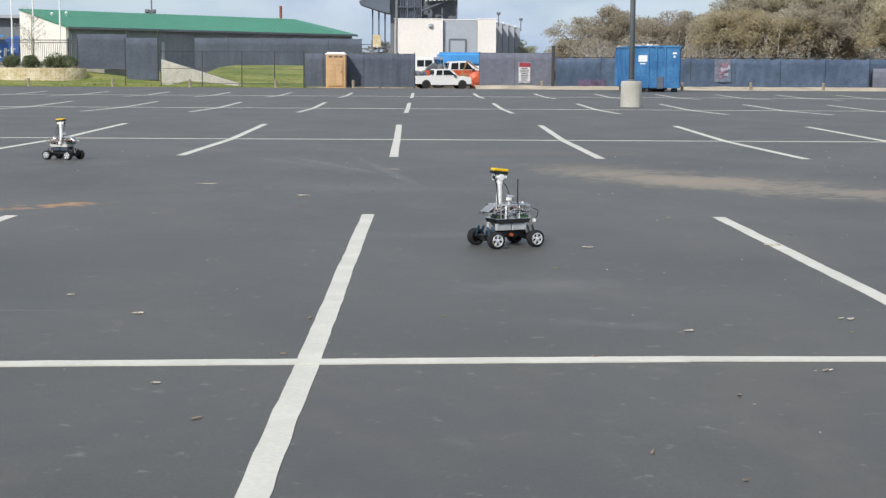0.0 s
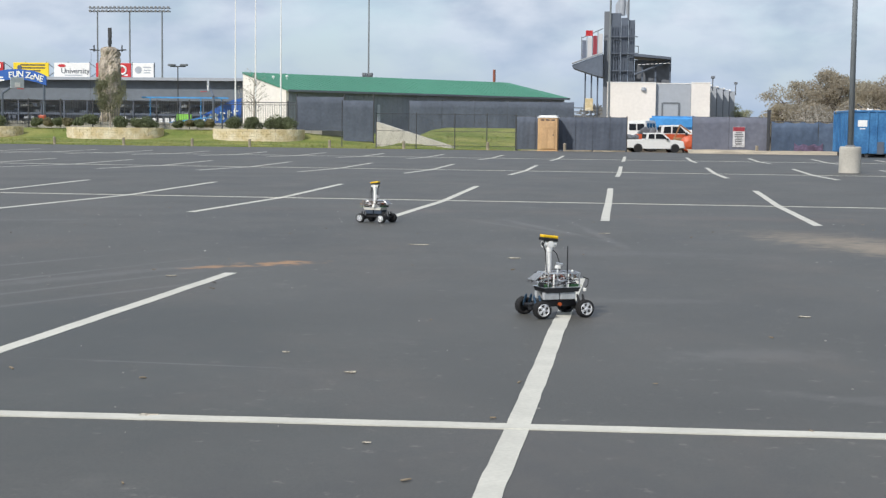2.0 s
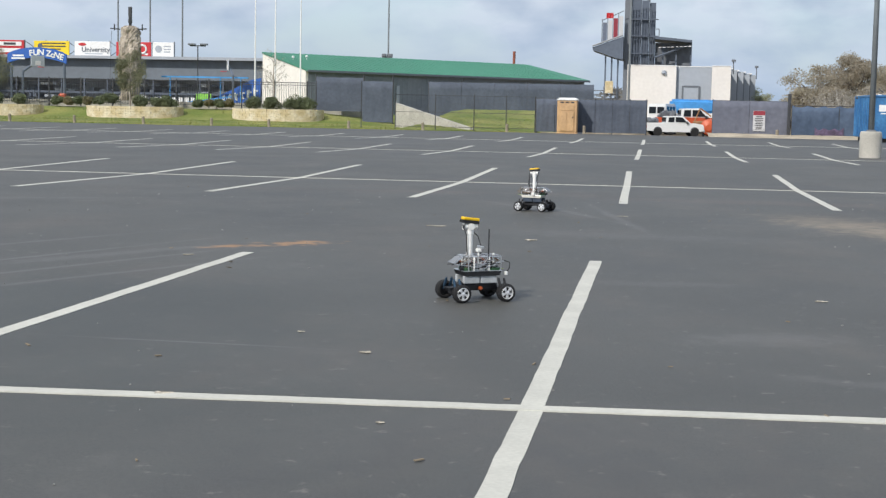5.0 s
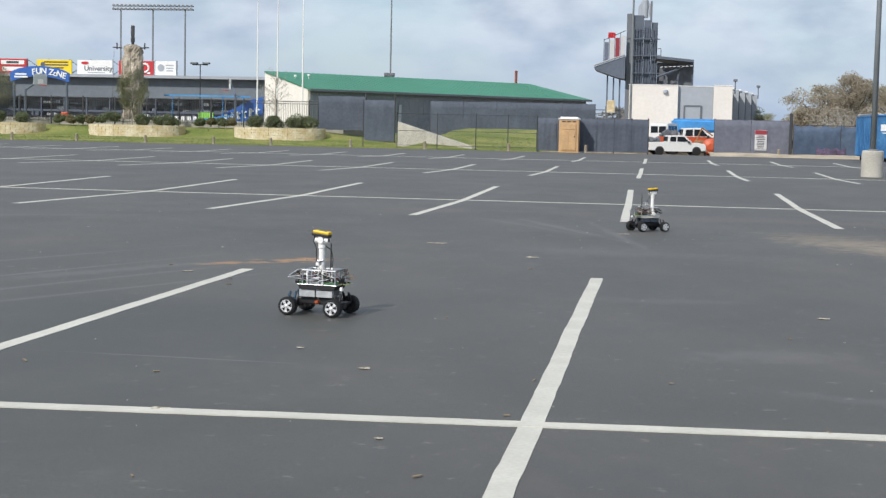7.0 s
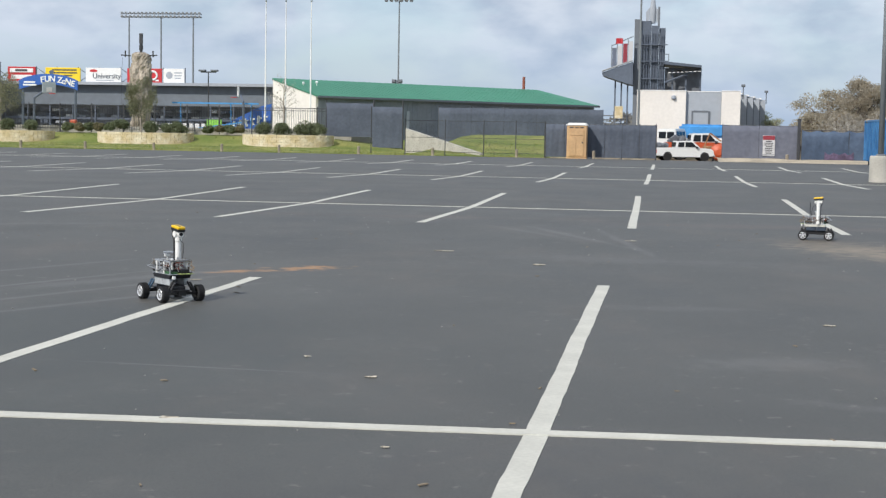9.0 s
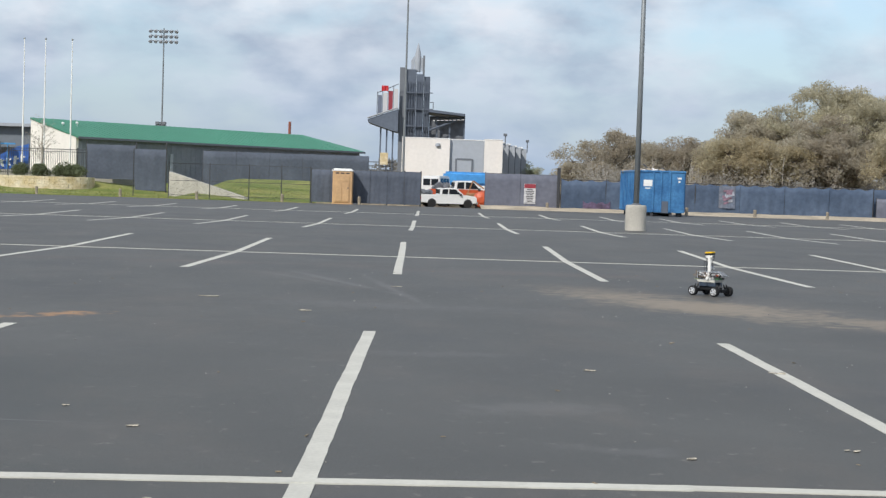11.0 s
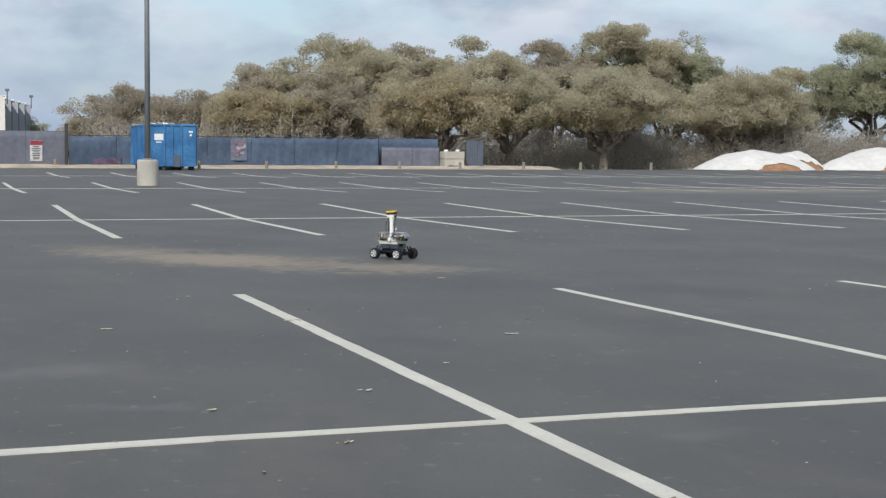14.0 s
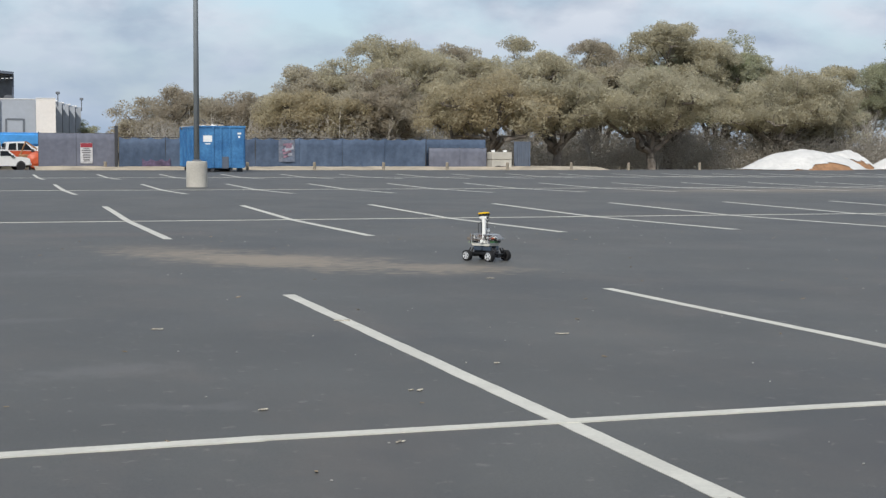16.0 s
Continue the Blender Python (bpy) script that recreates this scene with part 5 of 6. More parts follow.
def green_building():
    t = new("building")
    t.matrix_basis = Matrix.Translation((-27.9, 115, 0)) @ Matrix.Rotation(math.atan2(0.758, 0.652), 4, "Z")
    tagged(t, "long grey metal building with a green hipped roof", "building")
    L, D, e, r = 33.0, 6.2, 4.0, 5.47
    bm = bmesh.new()
    box(bm, (0.15, 0, -1.3), (L, 0.25, e))
    front = part("front_wall", bm, BM["metal_wall"], t, "grey ribbed metal wall")
    for i in range(60):
        x = 0.4 + i * 0.545
        bm = bmesh.new()
        box(bm, (x, -0.022, -1.3), (x + 0.09, 0, e))
        part("rib", bm, BM["metal_wall"], front)
    bm = bmesh.new()
    poly(bm, [(0, -1.3), (D, -1.3), (D, r - 0.06), (0, e)], 0, 0.25, 0, Matrix(((0, 1, 0, -0.1), (1, 0, 0, 0), (0, 0, 1, 0), (0, 0, 0, 1))))
    part("end_wall", bm, M["cream"], t, "cream end wall")
    bm = bmesh.new()
    box(bm, (L - 0.25, 0.25, -1.3), (L, D, e)); box(bm, (0.15, D - 0.25, -1.3), (L - 3, D, r - 0.1))
    part("rear_wall", bm, M["grey_wall"], t)
    bm = bmesh.new()
    o, th = 0.35, 0.12
    hip = L - 1.6
    def slab(pts):
        lo = [bm.verts.new(p) for p in pts]; hi = [bm.verts.new((p[0], p[1], p[2] + th)) for p in pts]
        bm.faces.new(hi); bm.faces.new(lo[::-1])
        for i in range(len(pts)):
            j = (i + 1) % len(pts); bm.faces.new((lo[i], lo[j], hi[j], hi[i]))
    slab([(-0.18, -o, e - 0.05), (L + o, -o, e - 0.05), (hip, D, r), (-0.18, D, r)])
    slab([(L + o, -o, e - 0.05), (L + o, D, e - 0.05), (hip, D, r)])
    roof = part("roof", bm, M["green_roof"], t, "green standing-seam metal roof")
    for i in range(52):
        x = 0.1 + i * 0.6
        if x < hip:
            bm = bmesh.new()
            tube(bm, (x, -o, e - 0.05 + th + 0.01), (x, D, r + th + 0.01), 0.025, n=4)
            part("seam", bm, M["green_roof"], roof)
    bm = bmesh.new()
    box(bm, (-0.18, -o - 0.1, e - 0.12), (L + o, -o, e + 0.06))
    part("gutter", bm, M["grey_wall"], t)
    bm = bmesh.new()
    tube(bm, (L - 3.2, D + 0.3, r - 2.6), (L - 3.2, D + 0.3, r + 1.35), 0.14, n=10)
    part("flue", bm, BM["rust"], t, "rusty flue pipe")
    for x, w, h0, h1, mt in ((2.2, 0.25, 0.0, 3.1, "pale_grey"), (9.5, 0.3, -0.5, 3.0, "pale_grey"), (14.0, 1.1, -1.2, 1.4, "dark_grey")):
        bm = bmesh.new(); rbox(bm, (x, -0.14, h0), (x + w, -0.045, h1), 0.02); part("downpipe" if w < 0.5 else "door", bm, M[mt], t)
    for x, z in ((1.2, r - 0.7), (2.6, r - 0.6)):
        bm = bmesh.new(); tube(bm, (x, D - 2.6, z - 0.25), (x, D - 2.6, z + 0.35), 0.03, n=6); lathe(bm, [(0.05, 0), (0.12, 0.06), (0.12, 0.18), (0.05, 0.22)], 10, m=pose(x, D - 2.6, z + 0.3)); part("floodlight", bm, M["white"], t)


green_building()


def white_building():
    t = thing("building", (0, 165, -0.95), "two-tone cream and grey flat-roofed building behind the gate", "building")
    def wall(nm, lo, hi, m, lb=""):
        bm = bmesh.new(); box(bm, lo, hi); return part(nm, bm, m, t, lb)
    wall("wall", (-2.75, 0, 0), (2.68, 0.4, 7.28), M["cream"], "cream stucco wall")
    wall("wall", (6.62, 0, 0), (8.7, 0.4, 7.32), M["cream"], "cream stucco wall")
    wall("recessed_wall", (2.69, 0.5, 0), (6.61, 0.8, 7.22), M["pale_grey"], "pale grey recessed wall")
    wall("rear_wall", (-2.75, 22, 0), (8.6, 22.4, 7.0), M["cream"])
    wall("side_wall", (-2.75, 0.41, 0), (-2.4, 22, 7.1), M["cream"])
    wall("roof", (-2.4, 0.85, 6.6), (8.4, 22, 6.8), M["pale_grey"])
    wall("coping", (-2.8, -0.04, 7.29), (2.7, 0.44, 7.37), M["white"])
    wall("coping", (2.69, 0.46, 7.23), (6.61, 0.84, 7.31), M["white"])
    wall("coping", (6.6, -0.04, 7.33), (8.75, 0.44, 7.41), M["white"])
    for z0, z1, x0, x1 in ((3.5, 5.1, 3.35, 3.55), (3.5, 5.1, 5.2, 5.4), (4.95, 5.15, 3.56, 5.19)):
        wall("door_frame", (x0, 0.40, z0), (x1, 0.49, z1), M["dark_grey"])
    wall("door", (3.56, 0.44, 1.5), (5.19, 0.49, 4.94), M["pale_grey"])
    bm = bmesh.new(); lathe(bm, [(0.05, 0), (0.28, 0.05), (0.24, 0.35), (0.05, 0.4)], 12, m=pose(1.3, -0.1, 6.4)); part("wall_lamp", bm, M["pale_grey"], t)
    # long side, stepping back with pale piers between dark panels
    for i in range(4):
        a = 0.9 + i * 5.4
        x0 = 8.45 + i * 1.05
        wall("side_panel", (x0, a, 0), (x0 + 0.3, a + 4.5, 7.0 - 0.05 * i), M["dark_grey"], "dark grey side panel")
        wall("pier", (x0 + 0.05, a + 4.52, 0), (x0 + 1.2, a + 5.38, 7.1 - 0.05 * i), M["pale_grey"])
        bm = bmesh.new(); rbox(bm, (x0 + 0.1, a + 4.3, 7.15 - 0.05 * i), (x0 + 0.7, a + 5.2, 7.32 - 0.05 * i), 0.04); part("cap", bm, M["white"], t)
    for x, y in ((9.0, 1.0), (12.9, 22.0)):
        bm = bmesh.new(); tube(bm, (x, y, 6.5), (x, y, 7.95), 0.06, n=6); rbox(bm, (x - 0.22, y - 0.2, 7.85), (x + 0.22, y + 0.2, 8.15), 0.06); part("roof_lamp", bm, M["dark_grey"], t)


white_building()


def tower():
    t = thing("scoreboard_tower", (0, 215, -1.0), "dark navy steel scoreboard tower seen from behind", "scoreboard")
    def bx(nm, lo, hi, m=M["navy_steel"], lb="", r=0.0):
        bm = bmesh.new(); box(bm, lo, hi) if not r else rbox(bm, lo, hi, r); return part(nm, bm, m, t, lb)
    bx("mast_panel", (-4.3, 0, 0), (-3.4, 3, 19.1), M["dark_grey"], "grey steel edge column")
    bx("back_panel", (-3.35, 0.4, 2), (-1.9, 2.5, 18.9))
    bx("back_panel", (-1.85, 0.1, 2), (-0.8, 2.5, 18.2))
    bx("back_panel", (-0.75, 0.5, 2), (0.15, 2.5, 17.9))
    for i in range(9):
        bx("stiffener", (-3.3 + i * 0.38, -0.1, 4), (-3.2 + i * 0.38, 0.09, 17.2), M["navy_steel"])
    for z in (10.5, 13.0, 15.4):
        bx("walkway", (-3.35, -0.5, z), (0.55, -0.12, z + 0.12))
    bm = bmesh.new()
    pipe(bm, [(0.2, -0.4, 13.1), (0.7, -0.4, 13.1), (0.7, -0.4, 14.1), (0.2, -0.4, 14.1)], 0.06)
    part("guard_rail", bm, M["dark_grey"], t)
    # rocket-shaped finial
    bm = bmesh.new()
    lathe(bm, [(0.42, 18.6), (0.48, 20.0), (0.44, 21.0), (0.26, 22.0), (0.04, 22.8)], 12, m=pose(-1.75, 1.2, 0))
    for s in (-1, 1):
        poly(bm, [(-1.75 + 0.5 * s, 18.7), (-1.75 + 0.98 * s, 18.9), (-1.75 + 0.98 * s, 20.2), (-1.75 + 0.5 * s, 20.9)], 1.1, 1.3)
    part("finial", bm, M["pale_grey"], t, "silver rocket-shaped finial")
    bx("finial_post", (-1.0, 0.9, 18.0), (-0.7, 1.2, 21.0), M["dark_grey"])
    # stand roof to the right
    bm = bmesh.new()
    poly(bm, [(0.1, 12.6), (5.4, 12.15), (5.4, 12.5), (0.1, 13.0)], -2, 8)
    part("stand_roof", bm, M["navy_steel"], t, "dark stand roof")
    # Dark sheet fills the opening; the stand's inner shade is in its colour.
    bx("stand_shade_sheet", (0.2, 1.0, 3), (5.3, 1.4, 12.2), BM["shade"])
    # Slanting lit strip below the roof, put in as a row of white bars.
    for i in range(8):
        bx("lit_strip_bar", (0.7 + i * 0.6, -2.15, 12.25 - 0.08 * i - 0.9 * (1 - i / 8)), (1.05 + i * 0.6, -2.05, 12.34 - 0.08 * i - 0.9 * (1 - i / 8)), M["white"])
    for x in (1.2, 3.1, 5.2):
        bx("column", (x, -0.2, 0), (x + 0.25, 0.1, 12.2))
    bm = bmesh.new()
    pipe(bm, [(0.2, -0.6, 10.0), (5.3, -0.6, 12.0)], 0.16)
    part("brace", bm, M["navy_steel"], t)
    # canopy to the left with its curved underside and banners
    bm = bmesh.new()
    poly(bm, [(-8.8, 11.3), (-4.35, 12.9), (-4.35, 9.6), (-5.2, 9.75), (-6.9, 10.3), (-8.7, 10.9)], -1.5, 6)
    part("canopy", bm, M["navy_steel"], t, "dark canopy with curved underside")
    bm = bmesh.new()
    pipe(bm, [(-8.8, -1.6, 11.5), (-4.4, -1.6, 13.1)], 0.12)
    part("canopy_edge", bm, M["galv"], t)
    for x in (-7.0, -6.1, -5.2):
        bx("column", (x, 0, 0), (x + 0.22, 0.3, 10.2))
    for i, mt in enumerate((BM["banner"], BM["dull_white"], BM["dull_red"], BM["dull_white"])):
        x = -7.4 + i * 0.78
        bx("banner", (x, -1.0, 12.1 + 0.28 * i), (x + 0.6, -0.9, 14.9 + 0.32 * i), mt)
        bx("banner_post", (x - 0.14, -1.0, 11.6 + 0.28 * i), (x - 0.04, -0.88, 15.4 + 0.32 * i), M["dark_grey"])
    bm = bmesh.new()
    cloth(bm, -6.9, -5.9, -1.2, 15.5, 16.3, n=6, amp=0.1, seed=2)
    part("flag", bm, BM["red"], t, "small red flag")
    bm = bmesh.new()
    pipe(bm, [(-7.5, -1.0, 15.2), (-4.4, -1.0, 16.6)], 0.06)
    part("banner_rail", bm, M["dark_grey"], t)


tower()


def tall_pole(x, y, h, r=0.12, lamps=0, z=-1.0, label="slim tall grey light mast"):
    t = thing("light_mast", (x, y, z), label, "light mast", group="tall light masts")
    bm = bmesh.new(); lathe(bm, [(r, 0), (r * 0.6, h)], 10); part("pole", bm, BM["pole"], t)
    if lamps:
        for j in range(3):
            bm = bmesh.new(); z1 = h - 1.55 + j * 0.6; box(bm, (-1.65, -0.05, z1), (1.65, 0.05, z1 + 0.08)); part("crossbar", bm, M["dark_grey"], t)
            for i in range(lamps):
                bm = bmesh.new(); x1 = -1.5 + 3.0 * i / (lamps - 1)
                lathe(bm, [(0.1, 0.1), (0.24, -0.25), (0.2, -0.3)], 10, m=pose(x1, -0.15, z1 + 0.05, -50, 0, 0)); part("floodlight", bm, M["pale_grey"], t)
    return t


tall_pole(-30.95, 170, 19.3, 0.12, 6, label="tall stadium light mast with a bank of lamps")
tall_pole(-2.55, 165, 25.8, 0.14, 5, label="tall light mast turned edge-on beside the scoreboard").matrix_basis = pose(-2.55, 165, -1.0, 0, 0, 74)
bm = bmesh.new()
for s in (-1, 1):
    rbox(bm, (0.36 * s - 0.22, -0.3, 7.6), (0.36 * s + 0.22, 0.3, 7.95), 0.05)
box(bm, (-0.6, -0.06, 7.5), (0.6, 0.06, 7.6)); tube(bm, (0, 0, -0.5), (0, 0, 7.9), 0.07, n=8)
tagged(part("camera_post", bm, M["dark_grey"]), "short post with two dark lamp housings", "lamp post").matrix_basis = pose(-30.0, 164, -0.75)


def flagpole(x, y, h):
    t = thing("flagpole", (x, y, 0.6), "bare white tapered flagpole with a ball top", "flagpole", group="three flagpoles")
    bm = bmesh.new(); lathe(bm, [(0.065, 0), (0.058, 4), (0.03, h)], 12); part("pole", bm, M["white"], t)
    bm = bmesh.new(); lathe(bm, [(0.02, h), (0.08, h + 0.06), (0.08, h + 0.12), (0.02, h + 0.18)], 10); part("ball", bm, M["galv"], t)
    bm = bmesh.new(); lathe(bm, [(0.16, 0), (0.15, 0.12), (0.09, 0.18)], 12); part("collar", bm, M["galv"], t)


for x in (-29.55, -28.0, -26.05):
    flagpole(x, 105, 10.2)


def text(name, words, size, at, material, parent, depth=0.03, rot=0.0, shear=0.0, bold=0.0):
    cu = bpy.data.curves.new(name, "FONT")
    cu.body, cu.size, cu.extrude, cu.align_x, cu.align_y = words, size, depth, "CENTER", "CENTER"
    cu.shear = shear
    cu.offset = bold * size
    tmp = bpy.data.objects.new(name, cu)
    me = bpy.data.meshes.new_from_object(tmp)
    bpy.data.objects.remove(tmp)
    me.materials.clear()
    me.materials.append(material)
    ob = new(name, me)
    ob.parent = parent
    ob.matrix_basis = pose(*at, 90, 0, 0) @ pose(0, 0, 0, 0, 0, rot)
    return ob


def stadium():
    t = thing("grandstand", (0, 170, -1.0), "grey back of a long ballpark grandstand", "grandstand")
    def bx(nm, lo, hi, m, lb=""):
        bm = bmesh.new(); box(bm, lo, hi); return part(nm, bm, m, t, lb)
    bx("roof_edge", (-110, -1.0, 7.3), (-38, 14, 7.65), M["pale_grey"], "pale roof edge")
    bx("upper_wall", (-110, 0, 4.9), (-38, 0.4, 7.3), M["grey_wall"], "blue-grey upper wall")
    bx("rear_wall", (-110, 5, 0), (-38, 5.4, 7.3), M["pale_grey"], "shaded concourse wall")
    bx("floor", (-110, -6, -0.2), (-38, 5, 0.35), M["concrete"])
    bx("stair_block", (-110, -3, 0), (-79.9, -1.6, 9.9), M["grey_wall"], "taller grey end block")
    bx("dark_band", (-110, -3.1, 5.4), (-80.1, -3.01, 7.6), M["dark_grey"])
    for i in range(15):
        bx("column", (-80 + i * 2.9, -0.4, 0.3), (-79.85 + i * 2.9, -0.2, 4.9), M["navy_steel"])
    rng = random.Random(12)
    for i in range(150):
        x = rng.uniform(-80, -39); z = rng.choice((1.9, 2.6, 3.4, 4.1)); w = rng.uniform(0.3, 1.4)
        bx("concourse_fitting", (x, 1 + rng.uniform(0, 3), z), (x + w, 4.9, z + rng.uniform(0.15, 0.45)), rng.choice((M["white"], M["pale_grey"], M["grey_wall"], M["navy_steel"], M["dark_grey"], M["pale_grey"])))
    bx("beam", (-80, -0.3, 3.1), (-38, 0.1, 3.35), M["navy_steel"])
    bx("low_screen", (-110, -5.0, 0.3), (-38, -4.8, 2.1), BM["dark_screen"])
    for i in range(6):
        bx("kiosk_slat", (-68.6 + i * 0.42, -5.3, 1.0), (-68.3 + i * 0.42, -5.1, 2.6), M["white"])
    bx("green_panel", (-54.0, -1.2, 2.3), (-52.2, -1.0, 3.3), mat("lime_panel", (0.25, 0.6, 0.08), 0.6, bump=0))
    for i in range(7):
        bx("white_seat_row", (-59.2 + i * 0.75, -1.2, 2.2), (-58.7 + i * 0.75, -1.0, 2.8), M["white"])
    # board frames
    for a, b in ((-82, -57.5),):
        for i in range(10):
            x = lerp(a, b, i / 9)
            bm = bmesh.new(); x2 = lerp(a, b, (i + 1) / 9)
            pipe(bm, [(x, 1.2, 7.6), (x, 1.2, 9.5)], 0.07)
            if i < 9:
                pipe(bm, [(x, 1.2, 7.6), (x2, 1.2, 9.4)], 0.05); pipe(bm, [(x, 1.2, 9.4), (x2, 1.2, 7.6)], 0.05)
            part("board_frame", bm, M["dark_grey"], t)


stadium()


def board(x0, x1, z0, z1, mt, label):
    t = thing("advert_board", (0, 170, -1.0), label, "billboard", group="boards above the grandstand")
    bm = bmesh.new(); rbox(bm, (x0, 0.75, z0), (x1, 0.95, z1), 0.03); part("panel", bm, mt, t)
    return t


def boards():
    b = board(-80.1, -76.5, 7.7, 9.45, BM["red"], "red advertising board with pale lettering bars")
    bm = bmesh.new(); box(bm, (-79.8, 0.70, 8.75), (-76.8, 0.748, 9.25)); part("header", bm, BM["sign_white"], b)
    bm = bmesh.new(); bars(bm, -79.6, -77.0, (9.0,), 0.698, 0.28, 0); part("lettering", bm, BM["ink"], b)
    bm = bmesh.new(); bars(bm, -80.0, -76.6, (8.2,), 0.748, 0.5, 0, 5); part("lettering", bm, BM["sign_white"], b)
    b = board(-75.2, -70.7, 7.7, 9.4, BM["yellow"], "yellow advertising board with dark lettering bars")
    bm = bmesh.new(); bars(bm, -74.4, -71.0, (9.1, 8.75, 8.4), 0.748, 0.16, 0, 2); part("lettering", bm, BM["ink"], b)
    bm = bmesh.new(); lathe(bm, [(0.3, 0), (0.3, 0.03)], 12, axis="y", m=pose(-74.4, 0.715, 8.8)); part("emblem", bm, M["navy_steel"], b)
    b = board(-70.0, -65.5, 7.62, 9.4, BM["sign_white"], "white advertising board with grey word and red oval")
    text("lettering", "University", 0.88, (-67.3, 0.72, 8.4), M["dark_grey"], b)
    bm = bmesh.new(); lathe(bm, [(0.5, 0), (0.5, 0.03)], 20, axis="y", m=pose(-69.0, 0.71, 9.05) @ Matrix.Diagonal((1, 1, 0.35, 1))); part("emblem", bm, BM["red"], b)
    bm = bmesh.new(); bars(bm, -69.2, -65.9, (7.9,), 0.748, 0.12, 0, 7); part("lettering", bm, M["pale_grey"], b)
    b = board(-64.7, -60.3, 7.62, 9.4, BM["red"], "red advertising board with white ring emblem")
    bm = bmesh.new()
    for i in range(20):
        a = 2 * math.pi * i / 20; a2 = 2 * math.pi * (i + 1) / 20
        tube(bm, (-61.4 + 0.5 * math.cos(a), 0.74, 8.55 + 0.5 * math.sin(a)), (-61.4 + 0.5 * math.cos(a2), 0.74, 8.55 + 0.5 * math.sin(a2)), 0.13, n=6)
    part("emblem", bm, BM["sign_white"], b)
    bm = bmesh.new(); bars(bm, -61.2, -60.6, (7.95,), 0.748, 0.2, 0, 7); part("lettering", bm, BM["sign_white"], b)
    b = board(-60.1, -57.45, 7.62, 9.4, BM["sign_white"], "white advertising board with grey globe emblem")
    bm = bmesh.new(); lathe(bm, [(0.42, 0), (0.42, 0.03)], 20, axis="y", m=pose(-59.35, 0.71, 8.6)); part("emblem", bm, M["pale_grey"], b)
    bm = bmesh.new(); bars(bm, -58.9, -57.6, (8.9, 8.55, 8.25), 0.748, 0.14, 0, 9); part("lettering", bm, M["pale_grey"], b)


boards()


def arch_sign():
    t = thing("arch_sign", (0, 120, -0.2), "blue arched play-area sign with white letters on posts", "sign")
    bm = bmesh.new()
    n = 14
    top, bot = [], []
    for i in range(n + 1):
        u = i / n
        x = lerp(-55.9, -50.5, u)
        k = 1 - (2 * u - 1) ** 2
        top.append((x, 5.35 + 0.6 * k ** 0.8)); bot.append((x, 4.55 + 0.5 * k))
    for i in range(n):
        poly(bm, [bot[i], bot[i + 1], top[i + 1], top[i]], -0.1, 0.1)
    bmesh.ops.remove_doubles(bm, verts=bm.verts[:], dist=0.0005)
    part("arch_panel", bm, BM["arch_blue"], t, "blue arched panel")
    for ch, x, z, r in (("F", -53.72, 5.42, 6), ("U", -53.27, 5.48, 2), ("N", -52.78, 5.50, -2), ("Z", -52.1, 5.40, -6), ("o", -51.72, 5.30, -9), ("N", -51.35, 5.24, -12), ("E", -50.92, 5.10, -14)):
        text("letter", ch, 0.72, (x, -0.12, z), BM["sign_white"], t, 0.02, r, bold=0.022)
    bm = bmesh.new(); bars(bm, -55.7, -54.1, (5.22, 4.98), -0.102, 0.14, 0, 3); part("lettering", bm, BM["sign_white"], t)
    for x in (-55.6, -50.75):
        bm = bmesh.new(); tube(bm, (x, 0.1, 0), (x, 0.1, 4.9), 0.12, n=8); part("post", bm, M["navy_steel"], t)


arch_sign()


def hoop(x, y, z, s=1.0, turn=0.0):
    t = thing("basketball_hoop", (x, y, 0), "basketball hoop with a clear backboard on a dark post", "basketball hoop", rz=turn, group="basketball hoops")
    bm = bmesh.new(); rbox(bm, (-0.62, -0.03, z - 0.45), (0.62, 0.03, z + 0.45), 0.02); part("backboard", bm, BM["backboard"], t)
    bm = bmesh.new(); box(bm, (-0.25, -0.05, z - 0.35), (0.25, -0.034, z + 0.02)); part("target", bm, BM["sign_white"], t)
    bm = bmesh.new()
    for i in range(14):
        a, b = 2 * math.pi * i / 14, 2 * math.pi * (i + 1) / 14
        tube(bm, (0.25 * math.cos(a) + 0.1, -0.35 + 0.25 * math.sin(a), z - 0.5), (0.25 * math.cos(b) + 0.1, -0.35 + 0.25 * math.sin(b), z - 0.5), 0.03, n=5)
    part("rim", bm, BM["red"], t)
    bm = bmesh.new(); pipe(bm, [(0, 0.05, z), (-s * 1.2, 0.3, z - 0.9), (-s * 1.2, 0.3, 0)], 0.1, 8); part("post", bm, M["navy_steel"], t)


BM["backboard"] = mat("clear_backboard", (0.50, 0.54, 0.58), 0.2, vary=0.05, bump=0)
hoop(-50.6, 114, 4.4, 1.0, 52)
hoop(-33.7, 112, 4.25, -1.0, -68)


